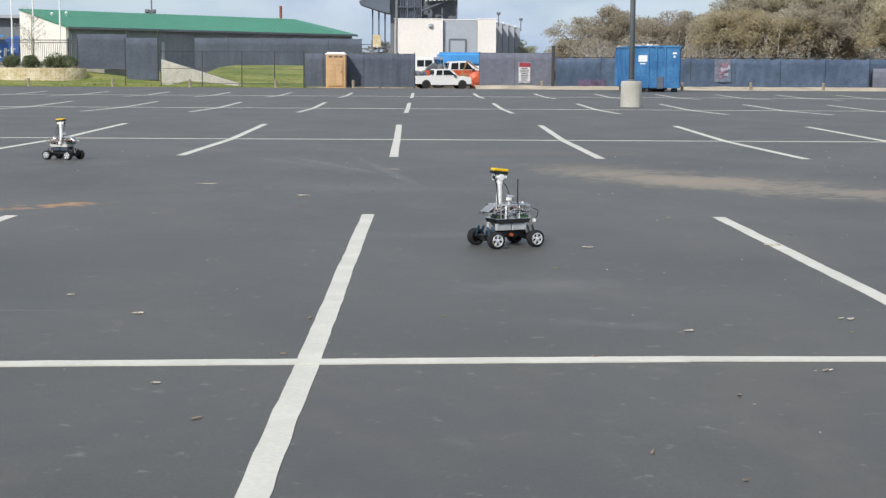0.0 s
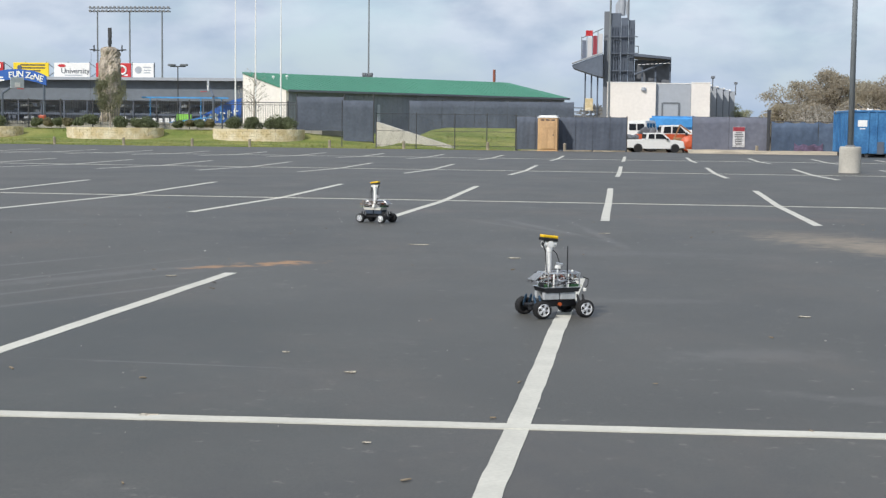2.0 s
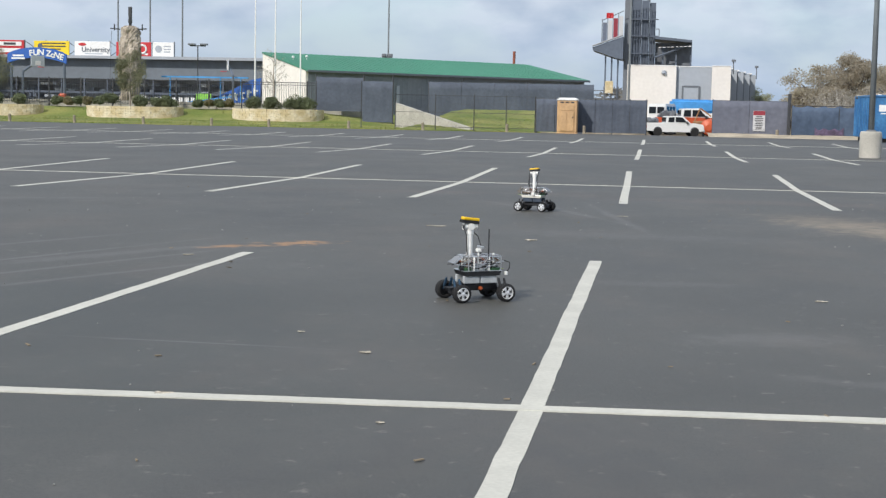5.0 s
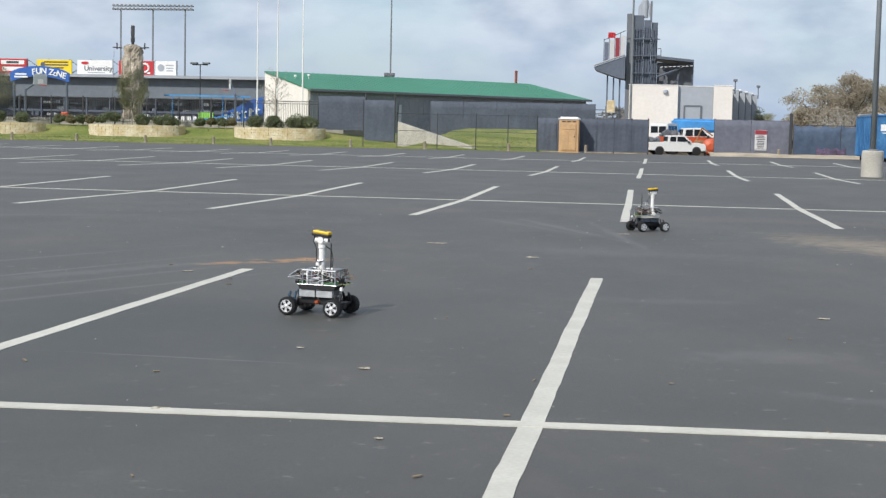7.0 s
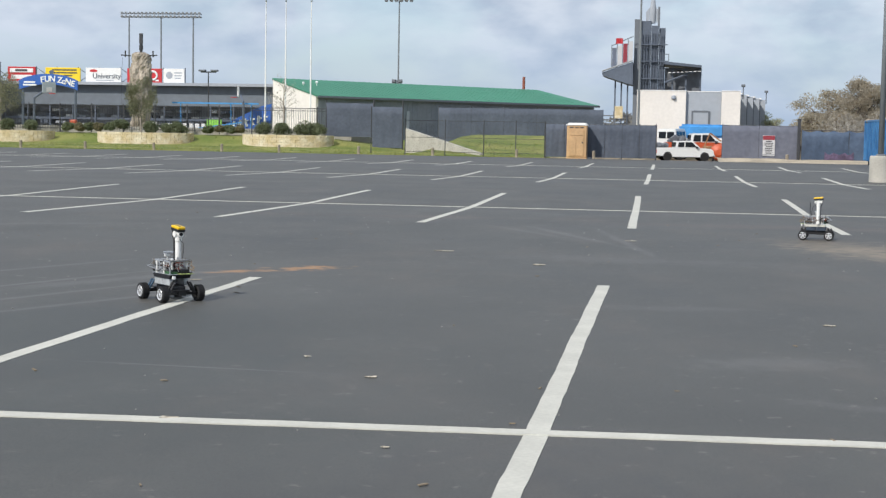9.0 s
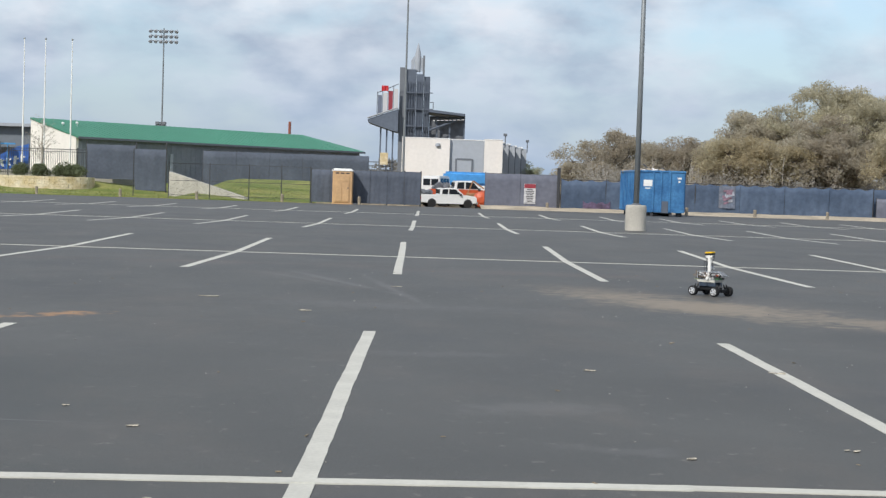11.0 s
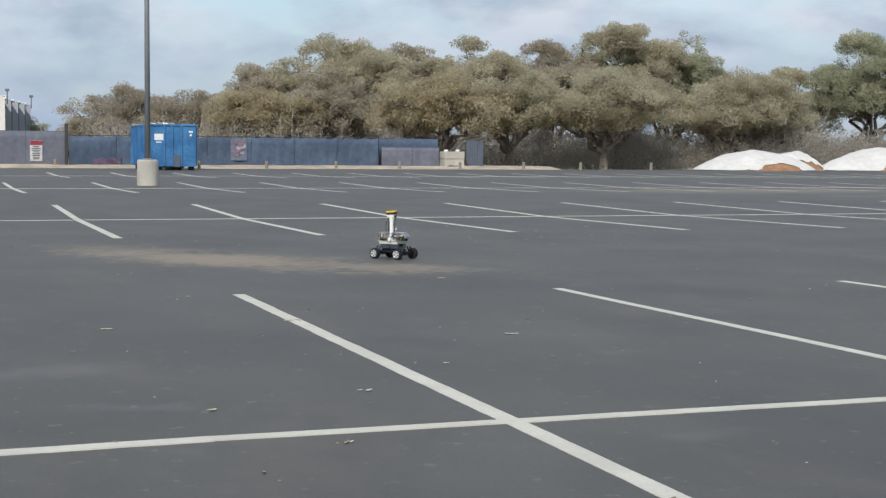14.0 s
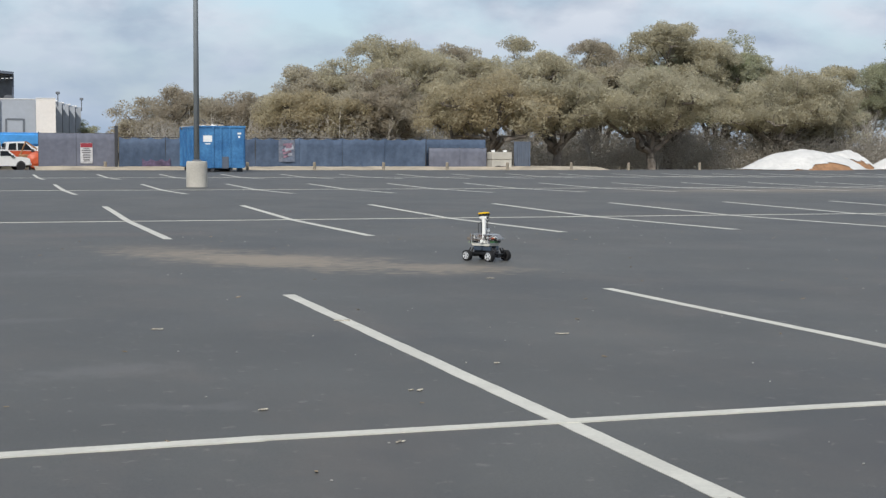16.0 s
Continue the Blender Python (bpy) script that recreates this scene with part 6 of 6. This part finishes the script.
def rock_tower():
    t = thing("climbing_tower", (-41.2, 110, 0.0), "tall sculpted rock climbing tower in a play area", "climbing wall")
    bm = bmesh.new()
    prof = [(0.7, 0), (0.72, 1.2), (0.74, 2.2), (0.82, 3.6), (0.9, 4.5), (0.84, 5.6), (0.78, 6.3), (0.74, 6.9), (0.6, 7.15), (0.3, 7.2)]
    rings = 44
    vs = []
    for j in range(rings + 1):
        z = 7.2 * j / rings
        for (r0, z0), (r1, z1) in zip(prof, prof[1:]):
            if z0 <= z <= z1:
                r = lerp(r0, r1, (z - z0) / (z1 - z0)); break
        ring = []
        for i in range(36):
            a = 2 * math.pi * i / 36
            d = noise.fractal((math.cos(a) * 1.5, math.sin(a) * 1.5, z * 0.7), 1.0, 2.0, 5) * 0.20 + 0.06 * round(3 * noise.noise((a * 2, z * 1.3, 4)))
            ring.append(bm.verts.new(((r + d) * math.cos(a), (r + d) * math.sin(a), z)))
        vs.append(ring)
    for a, b in zip(vs, vs[1:]):
        for i in range(36):
            j = (i + 1) % 36; bm.faces.new((a[i], a[j], b[j], b[i]))
    bm.faces.new(vs[-1])
    part("rock_face", bm, BM["rock"], t, "grey-brown sculpted rock face")
    bm = bmesh.new()
    tube(bm, (0.05, 0, 7.1), (0.05, 0, 7.9), 0.13, n=8); rbox(bm, (-0.08, -0.12, 7.85), (0.18, 0.12, 8.7), 0.03); tube(bm, (0.05, 0, 7.4), (0.05, 0, 7.75), 0.17, n=8)
    part("chimney", bm, M["black"], t, "black mechanism post on top")
    for s in (-1, 1):
        bm = bmesh.new()
        pipe(bm, [(s * 0.7, -0.3, 6.9), (s * 1.5, -0.3, 6.95)], 0.05); pipe(bm, [(s * 1.15, -0.3, 6.8), (s * 1.15, -0.3, 7.3)], 0.06)
        part("belay_arm", bm, M["black"], t)
    bm = bmesh.new()
    for x in (-1.1, -0.3, 0.4, 1.2):
        tube(bm, (x * 0.9, -1.35, 6.7), (x, -1.6, 0.9), 0.012, n=4)
    part("rope", bm, M["black"], t)


rock_tower()


def lamp_gantry():
    t = thing("light_gantry", (-80.8, 230, -1), "row of stadium floodlights on three tall posts", "light mast", group="tall light masts")
    for x in (-5.4, 0, 5.4):
        bm = bmesh.new(); lathe(bm, [(0.17, 0), (0.12, 20.3)], 8, m=pose(x, 0, 0)); part("post", bm, BM["pole"], t)
    bm = bmesh.new(); box(bm, (-6.8, -0.1, 20.0), (6.8, 0.1, 20.2)); box(bm, (-6.8, -0.1, 20.55), (6.8, 0.1, 20.7)); part("crossbar", bm, M["dark_grey"], t)
    for j in range(2):
        for i in range(20):
            bm = bmesh.new(); lathe(bm, [(0.1, 0.15), (0.28, -0.15), (0.24, -0.2)], 8, m=pose(-6.5 + 13 * i / 19, -0.2, 20.25 + 0.55 * j, -60, 0, 0)); part("floodlight", bm, M["pale_grey"], t)


lamp_gantry()


def twin_lamp(x, y, h):
    t = thing("street_lamp", (x, y, 0), "black twin-headed area light on a slim post", "lamp post")
    bm = bmesh.new(); tube(bm, (0, 0, 0), (0, 0, h), 0.05, n=8); box(bm, (-0.7, -0.04, h - 0.1), (0.7, 0.04, h)); part("post", bm, M["black"], t)
    for s in (-0.55, 0.55):
        bm = bmesh.new(); rbox(bm, (s - 0.32, -0.2, h), (s + 0.32, 0.2, h + 0.16), 0.04); part("lamp_head", bm, M["dark_grey"], t)


twin_lamp(-39.3, 122, 6.2)


def play_frame():
    t = thing("play_frame", (0, 112, 0), "blue steel shade frame over the play area", "canopy frame")
    for x in (-38.5, -34.3, -32.6):
        bm = bmesh.new(); tube(bm, (x, 0, 0.5), (x, 0, 3.25), 0.05, n=8); part("post", bm, BM["tarp_blue"], t)
    bm = bmesh.new(); box(bm, (-39.2, -0.1, 3.2), (-32.0, 0.1, 3.32)); part("beam", bm, BM["tarp_blue"], t)
    bm = bmesh.new(); pipe(bm, [(-37, -0.5, 1.2), (-33, -0.5, 1.75)], 0.06); pipe(bm, [(-37, -0.5, 0.95), (-33, -0.5, 1.5)], 0.06); part("slide_rail", bm, BM["tarp_blue"], t)
    t = thing("mural_panel", (0, 113.5, 0), "blue mural panel with white brush lettering", "sign")
    bm = bmesh.new(); poly(bm, [(-35.4, 0.6), (-31.4, 0.6), (-31.3, 3.3), (-32.2, 3.1), (-35.4, 1.5)], -0.05, 0.05); part("panel", bm, BM["arch_blue"], t)
    bm = bmesh.new()
    rng = random.Random(2)
    for i in range(6):
        m = pose(-34.4 + i * 0.52, -0.07, 1.5 + 0.2 * i * 0.6, 0, rng.uniform(-20, 10), 0)
        rbox(bm, (-0.18, -0.01, -0.3), (0.02, 0.01, 0.35), 0.008, 0, m, 1); rbox(bm, (-0.2, -0.012, 0.1), (0.2, 0.012, 0.22), 0.008, 0, m, 1)
    part("lettering", bm, BM["sign_white"], t)


play_frame()


def ride_toy():
    t = thing("ride_on_toy", (-43.4, 101.2, 1.02), "small orange-red ride-on toy behind the railing", "toy")
    bm = bmesh.new(); rbox(bm, (-0.48, -0.25, 0.12), (0.48, 0.25, 0.42), 0.1); rbox(bm, (-0.1, -0.2, 0.36), (0.42, 0.2, 0.68), 0.1); part("body", bm, BM["orange"], t)
    for x in (-0.3, 0.3):
        for s in (-0.24, 0.24):
            bm = bmesh.new(); tube(bm, (x, s - 0.04, 0.13), (x, s + 0.04, 0.13), 0.13, n=12); part("wheel", bm, BM["rubber"], t)


ride_toy()


def planks():
    for x, y, L, a in ((-2.9, 81.3, 1.5, 3), (-1.3, 81.2, 1.3, -4), (-5.6, 81.4, 1.0, 2)):
        bm = bmesh.new(); rbox(bm, (-L / 2, -0.09, 0), (L / 2, 0.09, 0.06), 0.008)
        ob = part("plank", bm, BM["timber"]); ob.matrix_basis = pose(x, y, earth_z(x, 80) + 0.1, 0, 0, a)
        tagged(ob, "weathered timber plank lying at the fence foot", "plank", "planks by the gate")


planks()


# ---- vehicles behind the gate ----
def car_wheel(parent, x, y, r=0.38):
    h = new("wheel"); h.parent = parent; h.matrix_basis = pose(x, y, r)
    bm = bmesh.new(); lathe(bm, [(r * 0.62, -0.12), (r * 0.95, -0.12), (r, -0.07), (r, 0.07), (r * 0.95, 0.12), (r * 0.62, 0.12)], 18, axis="y"); part("tyre", bm, BM["rubber"], h)
    bm = bmesh.new(); lathe(bm, [(0.01, -0.115), (r * 0.3, -0.115), (r * 0.62, -0.1), (r * 0.62, 0.1), (r * 0.3, 0.115), (0.01, 0.115)], 14, axis="y"); part("rim", bm, M["pale_grey"], h)


def pickup(x, y, z, rz, body, label, cab=None):
    """A pickup: local x runs from tail to nose, y to its left."""
    t = thing("pickup_truck", (x, y, z), label, "pickup truck", rz=rz, group="vehicles behind the gate")
    W2 = 0.97
    bm = bmesh.new()
    side = [(-2.85, 0.5), (-2.85, 1.3), (-0.95, 1.32), (2.0, 1.3), (2.78, 1.18), (2.9, 0.9), (2.88, 0.5), (2.4, 0.5), (1.5, 0.42), (-1.3, 0.42), (-2.3, 0.5)]
    b2 = bmesh.new(); poly(b2, side, -W2, W2); bmesh.ops.bevel(b2, geom=b2.edges[:], offset=0.05, segments=2, affect="EDGES"); join(bm, b2)
    part("body", bm, body, t)
    bm = bmesh.new()
    b2 = bmesh.new(); poly(b2, [(-0.95, 1.28), (-0.85, 1.96), (0.75, 2.0), (1.5, 1.35), (1.55, 1.28)], -W2 + 0.08, W2 - 0.08); bmesh.ops.bevel(b2, geom=b2.edges[:], offset=0.06, segments=2, affect="EDGES"); join(bm, b2)
    part("cab", bm, cab or body, t)
    for s in (-1, 1):
        yy = s * (W2 - 0.075)
        for q in ([(-0.72, 1.38), (-0.66, 1.84), (-0.1, 1.87), (-0.1, 1.38)], [(0.02, 1.38), (0.02, 1.87), (0.68, 1.86), (1.18, 1.38)]):
            bm = bmesh.new(); poly(bm, q, yy - 0.01, yy + 0.01); part("side_window", bm, BM["glass"], t)
        bm = bmesh.new(); rbox(bm, (1.05, yy - 0.05, 1.25), (1.25, yy + s * 0.28 + 0.02, 1.45), 0.03); part("mirror", bm, M["black"], t)
    bm = bmesh.new(); box(bm, (-0.955, -0.75, 1.4), (-0.90, 0.75, 1.85)); part("rear_window", bm, BM["glass"], t)
    bm = bmesh.new()
    b2 = bmesh.new(); box(b2, (0.95, -0.76, 1.33), (1.45, 0.76, 1.36)); join(bm, b2, 0, Matrix.Translation((0.0, 0, 0.02)))
    part("wiper_cowl", bm, M["black"], t)
    bm = bmesh.new(); box(bm, (-2.75, -0.8, 1.22), (-1.0, 0.8, 1.31), 0); part("bed", bm, M["black"], t)
    bm = bmesh.new(); rbox(bm, (-2.97, -0.9, 0.5), (-2.84, 0.9, 0.68), 0.03); part("rear_bumper", bm, M["galv"], t)
    bm = bmesh.new(); rbox(bm, (2.85, -0.95, 0.42), (3.0, 0.95, 0.68), 0.05); part("front_bumper", bm, M["galv"], t)
    for s in (-1, 1):
        bm = bmesh.new(); rbox(bm, (-2.88, s * 0.86 - 0.08, 0.78), (-2.84, s * 0.86 + 0.08, 1.12), 0.015); part("tail_light", bm, BM["red"], t)
        for xx in (-1.75, 1.95):
            car_wheel(t, xx, s * 0.875, 0.40)
            # Flat black disc on the body side paints the dark of the wheel well.
            bm = bmesh.new(); lathe(bm, [(0.02, -0.006), (0.45, -0.006), (0.45, 0.006), (0.02, 0.006)], 20, axis="y", m=pose(xx, s * 0.968, 0.47)); part("wheel_well_shade", bm, M["black"], t)
    bm = bmesh.new(); box(bm, (-2.875, -0.16, 0.78), (-2.862, 0.16, 0.9)); part("number_plate", bm, BM["sign_white"], t)
    rng = random.Random(int(x * 10) + 5)
    bm = bmesh.new()
    for _ in range(6):
        m = pose(rng.uniform(-2.5, -1.4), rng.uniform(-0.6, 0.6), 1.42, rng.uniform(-30, 30), rng.uniform(-30, 30), rng.uniform(0, 90))
        rbox(bm, (-0.25, -0.15, -0.1), (0.25, 0.15, 0.3 * rng.random() + 0.1), 0.03, 0, m, 1)
    part("load", bm, M["dark_grey"], t, "dark load in the bed")
    return t


pickup(2.25, 144, earth_z(2, 144), 14, BM["car_white"], "white crew-cab pickup truck parked inside the gate")


def van(x, y, z, rz):
    t = thing("van", (x, y, z), "white van parked in the yard", "van", rz=rz, group="vehicles behind the gate")
    bm = bmesh.new(); b2 = bmesh.new(); poly(b2, [(-2.4, 0.4), (-2.45, 2.05), (1.3, 2.1), (1.9, 1.35), (2.5, 1.2), (2.55, 0.4)], -0.95, 0.95); bmesh.ops.bevel(b2, geom=b2.edges[:], offset=0.08, segments=2, affect="EDGES"); join(bm, b2)
    part("body", bm, BM["car_white"], t)
    for s in (-1, 1):
        bm = bmesh.new(); box(bm, (-2.475, s * 0.42 - 0.36, 1.42), (-2.445, s * 0.42 + 0.36, 1.86)); part("rear_window", bm, BM["glass"], t)
    for a, b in ((-2.2, -1.2), (-1.05, 0.0), (0.15, 1.2)):
        for s in (-1, 1):
            bm = bmesh.new(); box(bm, (a, s * 0.955 - 0.01, 1.4), (b, s * 0.955 + 0.01, 1.9)); part("window", bm, BM["glass"], t)
    for s in (-1, 1):
        for xx in (-1.6, 1.6):
            car_wheel(t, xx, s * 0.85)
    return t


van(1.3, 156, earth_z(1, 156), 74).scale = (1.0, 1.05, 1.55)
pickup(4.1, 152, earth_z(5, 152), 8, BM["orange"], "orange work truck with a white cab and a loaded bed", BM["car_white"]).scale = (1.25, 1.25, 1.4)


def yard_bits():
    t = thing("tank", (5.8, 146.5, earth_z(5, 146)), "round orange-red steel tank beside the pickup", "tank")
    bm = bmesh.new()
    lathe(bm, [(0.3, -0.75), (0.75, -0.55), (0.85, 0), (0.75, 0.55), (0.3, 0.75)], 18, axis="y", m=pose(0, 0, 0.9)); part("drum", bm, BM["orange"], t)
    bm = bmesh.new(); box(bm, (-0.6, -0.5, 0), (-0.45, 0.5, 0.4)); box(bm, (0.45, -0.5, 0), (0.6, 0.5, 0.4)); part("cradle", bm, M["black"], t)
    t = thing("tractor", (5.2, 149.0, earth_z(5, 149)), "brown yard tractor with a boom", "tractor")
    bm = bmesh.new(); rbox(bm, (-0.9, -0.5, 0.5), (0.9, 0.5, 1.5), 0.1); part("engine_hood", bm, BM["heap"], t)
    bm = bmesh.new(); pipe(bm, [(-0.8, 0, 1.3), (-0.2, 0, 2.8), (0.9, 0, 2.0)], 0.08); part("boom", bm, BM["heap"], t)
    for xx in (-0.8, 0.8):
        for s in (-1, 1):
            car_wheel(t, xx, s * 0.6, 0.5)
    t = thing("tarpaulin", (4.2, 160, earth_z(3, 160)), "bright blue tarpaulin over the load of a white box trailer", "trailer")
    bm = bmesh.new(); rbox(bm, (-2.7, -0.95, 0.5), (3.3, 0.95, 2.28), 0.06); part("trailer_body", bm, BM["car_white"], t, "white box trailer body")
    bm = bmesh.new(); box(bm, (-2.5, -0.8, 0.0), (-2.0, 0.8, 0.48)); box(bm, (2.3, -0.8, 0.0), (2.8, 0.8, 0.48)); part("axle_block", bm, M["black"], t)
    bm = bmesh.new(); b2 = bmesh.new(); box(b2, (-2.2, -1, 2.3), (3.0, 1, 3.75)); bmesh.ops.bevel(b2, geom=b2.edges[:], offset=0.25, segments=3, affect="EDGES")
    for v in b2.verts:
        v.co.z += 0.12 * noise.noise(v.co * 1.1) if v.co.z > 1 else 0
    join(bm, b2); part("cover", bm, BM["tarp_blue"], t)
    t = thing("roof_unit", (-4.9, 168, -1), "pale cooling unit and pipework on a dark frame", "air conditioner")
    bm = bmesh.new(); rbox(bm, (-0.4, -0.5, 4.2), (0.5, 0.5, 5.6), 0.05); part("cabinet", bm, BM["limestone"], t)
    bm = bmesh.new()
    for i in range(6):
        box(bm, (-2.4, 0.6, 2.2 + i * 0.45), (2.0, 0.7, 2.32 + i * 0.45))
    for x in (-2.3, -0.6, 1.0, 1.9):
        box(bm, (x, 0.55, 0), (x + 0.14, 0.75, 5.0))
    part("frame", bm, M["dark_grey"], t)


yard_bits()


# ---- covered soil heaps ----
def heap(x, y, w, d, h, seed, cover):
    t = thing("soil_heap", (x, y, ground_z(x, y)), "heap of orange-brown soil under a white tarpaulin", "soil heap", group="covered soil heaps")
    def top(u, v, hh):
        r = math.hypot(u, v)
        return hh * max(0, 1 - r ** 1.9) * (1 + 0.18 * noise.noise((u * 2.1 + seed, v * 2, 1)))
    for nm, mt, grow in (("soil", BM["heap"], 0.0), ("tarpaulin", BM["tarp_white"], 0.05)):
        bm = bmesh.new()
        n = 60
        g = {}
        for j in range(n + 1):
            for i in range(n + 1):
                u, v = -1 + 2 * i / n, -1 + 2 * j / n
                z = top(u, v, h)
                if grow:
                    edge = cover + 0.13 * noise.noise((u * 3 + seed, 0.3, 2)) + 0.10 * noise.noise((u * 9, 1.7, seed))
                    if v < -1 + edge and z < h * 0.55:
                        continue
                    z += grow + 0.06 * noise.noise((u * 6, v * 6, seed)) * min(1, z / 0.3 + 0.3)
                    if z < 0.05 and math.hypot(u, v) > 1.05:
                        continue
                g[i, j] = bm.verts.new((u * w / 2, v * d / 2, z if grow else z - 0.02))
        for j in range(n):
            for i in range(n):
                k = [(i, j), (i + 1, j), (i + 1, j + 1), (i, j + 1)]
                if all(q in g for q in k):
                    bm.faces.new([g[q] for q in k])
        part(nm, bm, mt, t, "" if nm == "soil" else "crumpled white tarpaulin", smooth=True)


heap(49.75, 77, 8.3, 5.5, 1.24, 1, 0.10)
heap(53.2, 78.2, 4.4, 4, 1.13, 5, 0.28)
heap(59.2, 77, 9.5, 6, 1.40, 9, 0.13)


# ---- litter on the asphalt ----
def litter():
    rng = random.Random(21)
    for nm, mt, n, lab in (("pebble", mat("pale_grit", (0.36, 0.35, 0.33), 0.9), 260, "scattered pale grit and gravel specks"), ("dead_leaf", mat("dry_leaf", (0.24, 0.19, 0.13), 0.9), 110, "small dry leaves and twigs lying on asphalt")):
        bm = bmesh.new()
        for _ in range(n):
            x, y = rng.uniform(-7, 11), rng.uniform(-2.5, 16)
            s = rng.uniform(0.002, 0.0055) * (1 + 0.06 * max(0, y)) if nm == "pebble" else rng.uniform(0.008, 0.02)
            z = ground_z(x, y) + 0.004
            m = pose(x, y, z, rng.uniform(-12, 12), rng.uniform(-12, 12), rng.uniform(0, 360))
            if nm == "pebble":
                rbox(bm, (-s, -s * 0.7, -0.003), (s, s * 0.7, s * 0.35), s * 0.2, 0, m, 1)
            else:
                box(bm, (-s, -s * 0.35, 0), (s, s * 0.35, 0.004), 0, m)
        tagged(part("grit" if nm == "pebble" else "dry_leaves", bm, mt), lab, "litter", kind="stuff")
    for x, y, s, a in ((1.62, 0.52, 0.05, 30), (2.42, 0.85, 0.05, 5), (0.1, 10.9, 0.07, 0), (-3.1, 5.15, 0.06, 20), (2.75, 3.75, 0.07, 0), (1.5, 3.6, 0.045, 0), (-0.55, -0.62, 0.03, 20), (-1.5, -0.25, 0.06, 5), (-0.62, 7.4, 0.1, 0), (4.8, 6.6, 0.08, 0), (-1.7, 8.7, 0.12, 0), (-1.35, 1.5, 0.03, 10), (-0.9, 0.95, 0.045, 0), (-2.35, -0.1, 0.03, 25), (3.1, 1.6, 0.05, 12), (3.9, 2.7, 0.05, -8), (2.0, -0.35, 0.035, 30)):
        bm = bmesh.new()
        for q in range(4):
            w = s * rng.uniform(0.15, 0.45)
            rbox(bm, (-w, -w * 0.4, 0), (w, w * 0.4, 0.005), 0.002, 0, pose(rng.uniform(-s, s) * 0.6, rng.uniform(-s, s) * 0.3, 0, 0, 0, rng.uniform(-40, 40)), 1)
        ob = part("bark_scrap", bm, BM["scrap"]); ob.matrix_basis = pose(x, y, ground_z(x, y) + 0.003, 0, 0, a)
        tagged(ob, "torn pale scrap lying on the asphalt", "litter", "scraps on the asphalt")


BM["scrap"] = mat("pale_scrap", (0.42, 0.38, 0.31), 0.9, vary=0.3, scale=20, fine=90)
litter()


# ---- motion of the rovers: seconds, x, y, heading in degrees ----
DRIVE_A = [
    (0, 0.976, 3.69, 207), (0.5, 0.645, 3.602, 207), (1, 0.375, 3.508, 208), (1.5, 0.145, 3.426, 209), (2, -0.063, 3.354, 209),
    (2.5, -0.305, 3.228, 210), (3, -0.522, 3.129, 210), (3.5, -0.602, 3.067, 211), (4, -0.612, 3.094, 211), (4.5, -0.596, 3.007, 211),
    (5, -0.635, 3.094, 211), (5.2, -0.67, 3.081, 209), (6.2, -1.151, 2.907, 184), (7.3, -1.736, 2.935, 160), (7.5, -1.853, 3.031, 153),
    (8, -2.134, 3.174, 141), (8.2, -2.264, 3.308, 137), (9.2, -3.025, 3.951, 136), (10.3, -3.897, 4.799, 136), (12, -5.103, 5.734, 136),
    (14, -6.592, 7.117, 138), (16, -7.666, 7.861, 140),
]
DRIVE_B = [
    (0, -3.991, 12.514, -20), (0.5, -3.741, 12.439, -20), (1, -3.421, 12.382, -20), (1.5, -3.058, 12.225, -21), (2, -2.705, 12.116, -21),
    (2.5, -2.302, 11.869, -20), (3, -1.91, 11.727, -20), (3.5, -1.563, 11.613, -20), (4, -1.309, 11.564, -20), (4.5, -1.092, 11.396, -20),
    (5, -0.926, 11.438, -18), (5.2, -0.871, 11.423, -15), (6.3, -0.106, 11.39, 14), (7.3, 0.61, 11.766, 34), (7.5, 0.814, 11.863, 34),
    (8, 1.39, 12.153, 24), (8.2, 1.612, 12.148, 18), (9.3, 2.411, 12.002, -18), (10.3, 3.006, 11.589, -42), (10.5, 3.176, 11.453, -43),
    (11, 3.687, 11.094, -46), (11.5, 4.063, 10.742, -53), (12, 4.257, 10.21, -57), (12.5, 4.442, 9.884, -57), (13, 4.694, 9.591, -56),
    (13.5, 4.886, 9.204, -55), (14, 5.073, 9.014, -54), (14.5, 5.246, 8.882, -53), (15, 5.35, 8.75, -54), (15.5, 5.429, 8.677, -57),
    (16, 5.433, 8.644, -58),
]


def drive(body, wheels, keys):
    walk(body, [(t, pose(x, y, ground_z(x, y), 0, 0, h)) for t, x, y, h in keys])
    rows, rolled = [], 0.0
    for (t0, x0, y0, _), (t1, x1, y1, _) in zip(keys, keys[1:]):
        d = math.hypot(x1 - x0, y1 - y0)
        n = max(1, math.ceil(math.degrees(d / WHEEL_R) / 70))
        rows += [(lerp(t0, t1, i / n), rolled + d * i / n) for i in range(n)]
        rolled += d
    rows.append((keys[-1][0], rolled))
    for w in wheels:
        c = w.matrix_basis.translation.copy()
        walk(w, [(t, pose(*c, 0, math.degrees(d / WHEEL_R), 0)) for t, d in rows])


def motions():
    drive(rover_a, wheels_a, DRIVE_A)
    drive(rover_b, wheels_b, DRIVE_B)


motions()
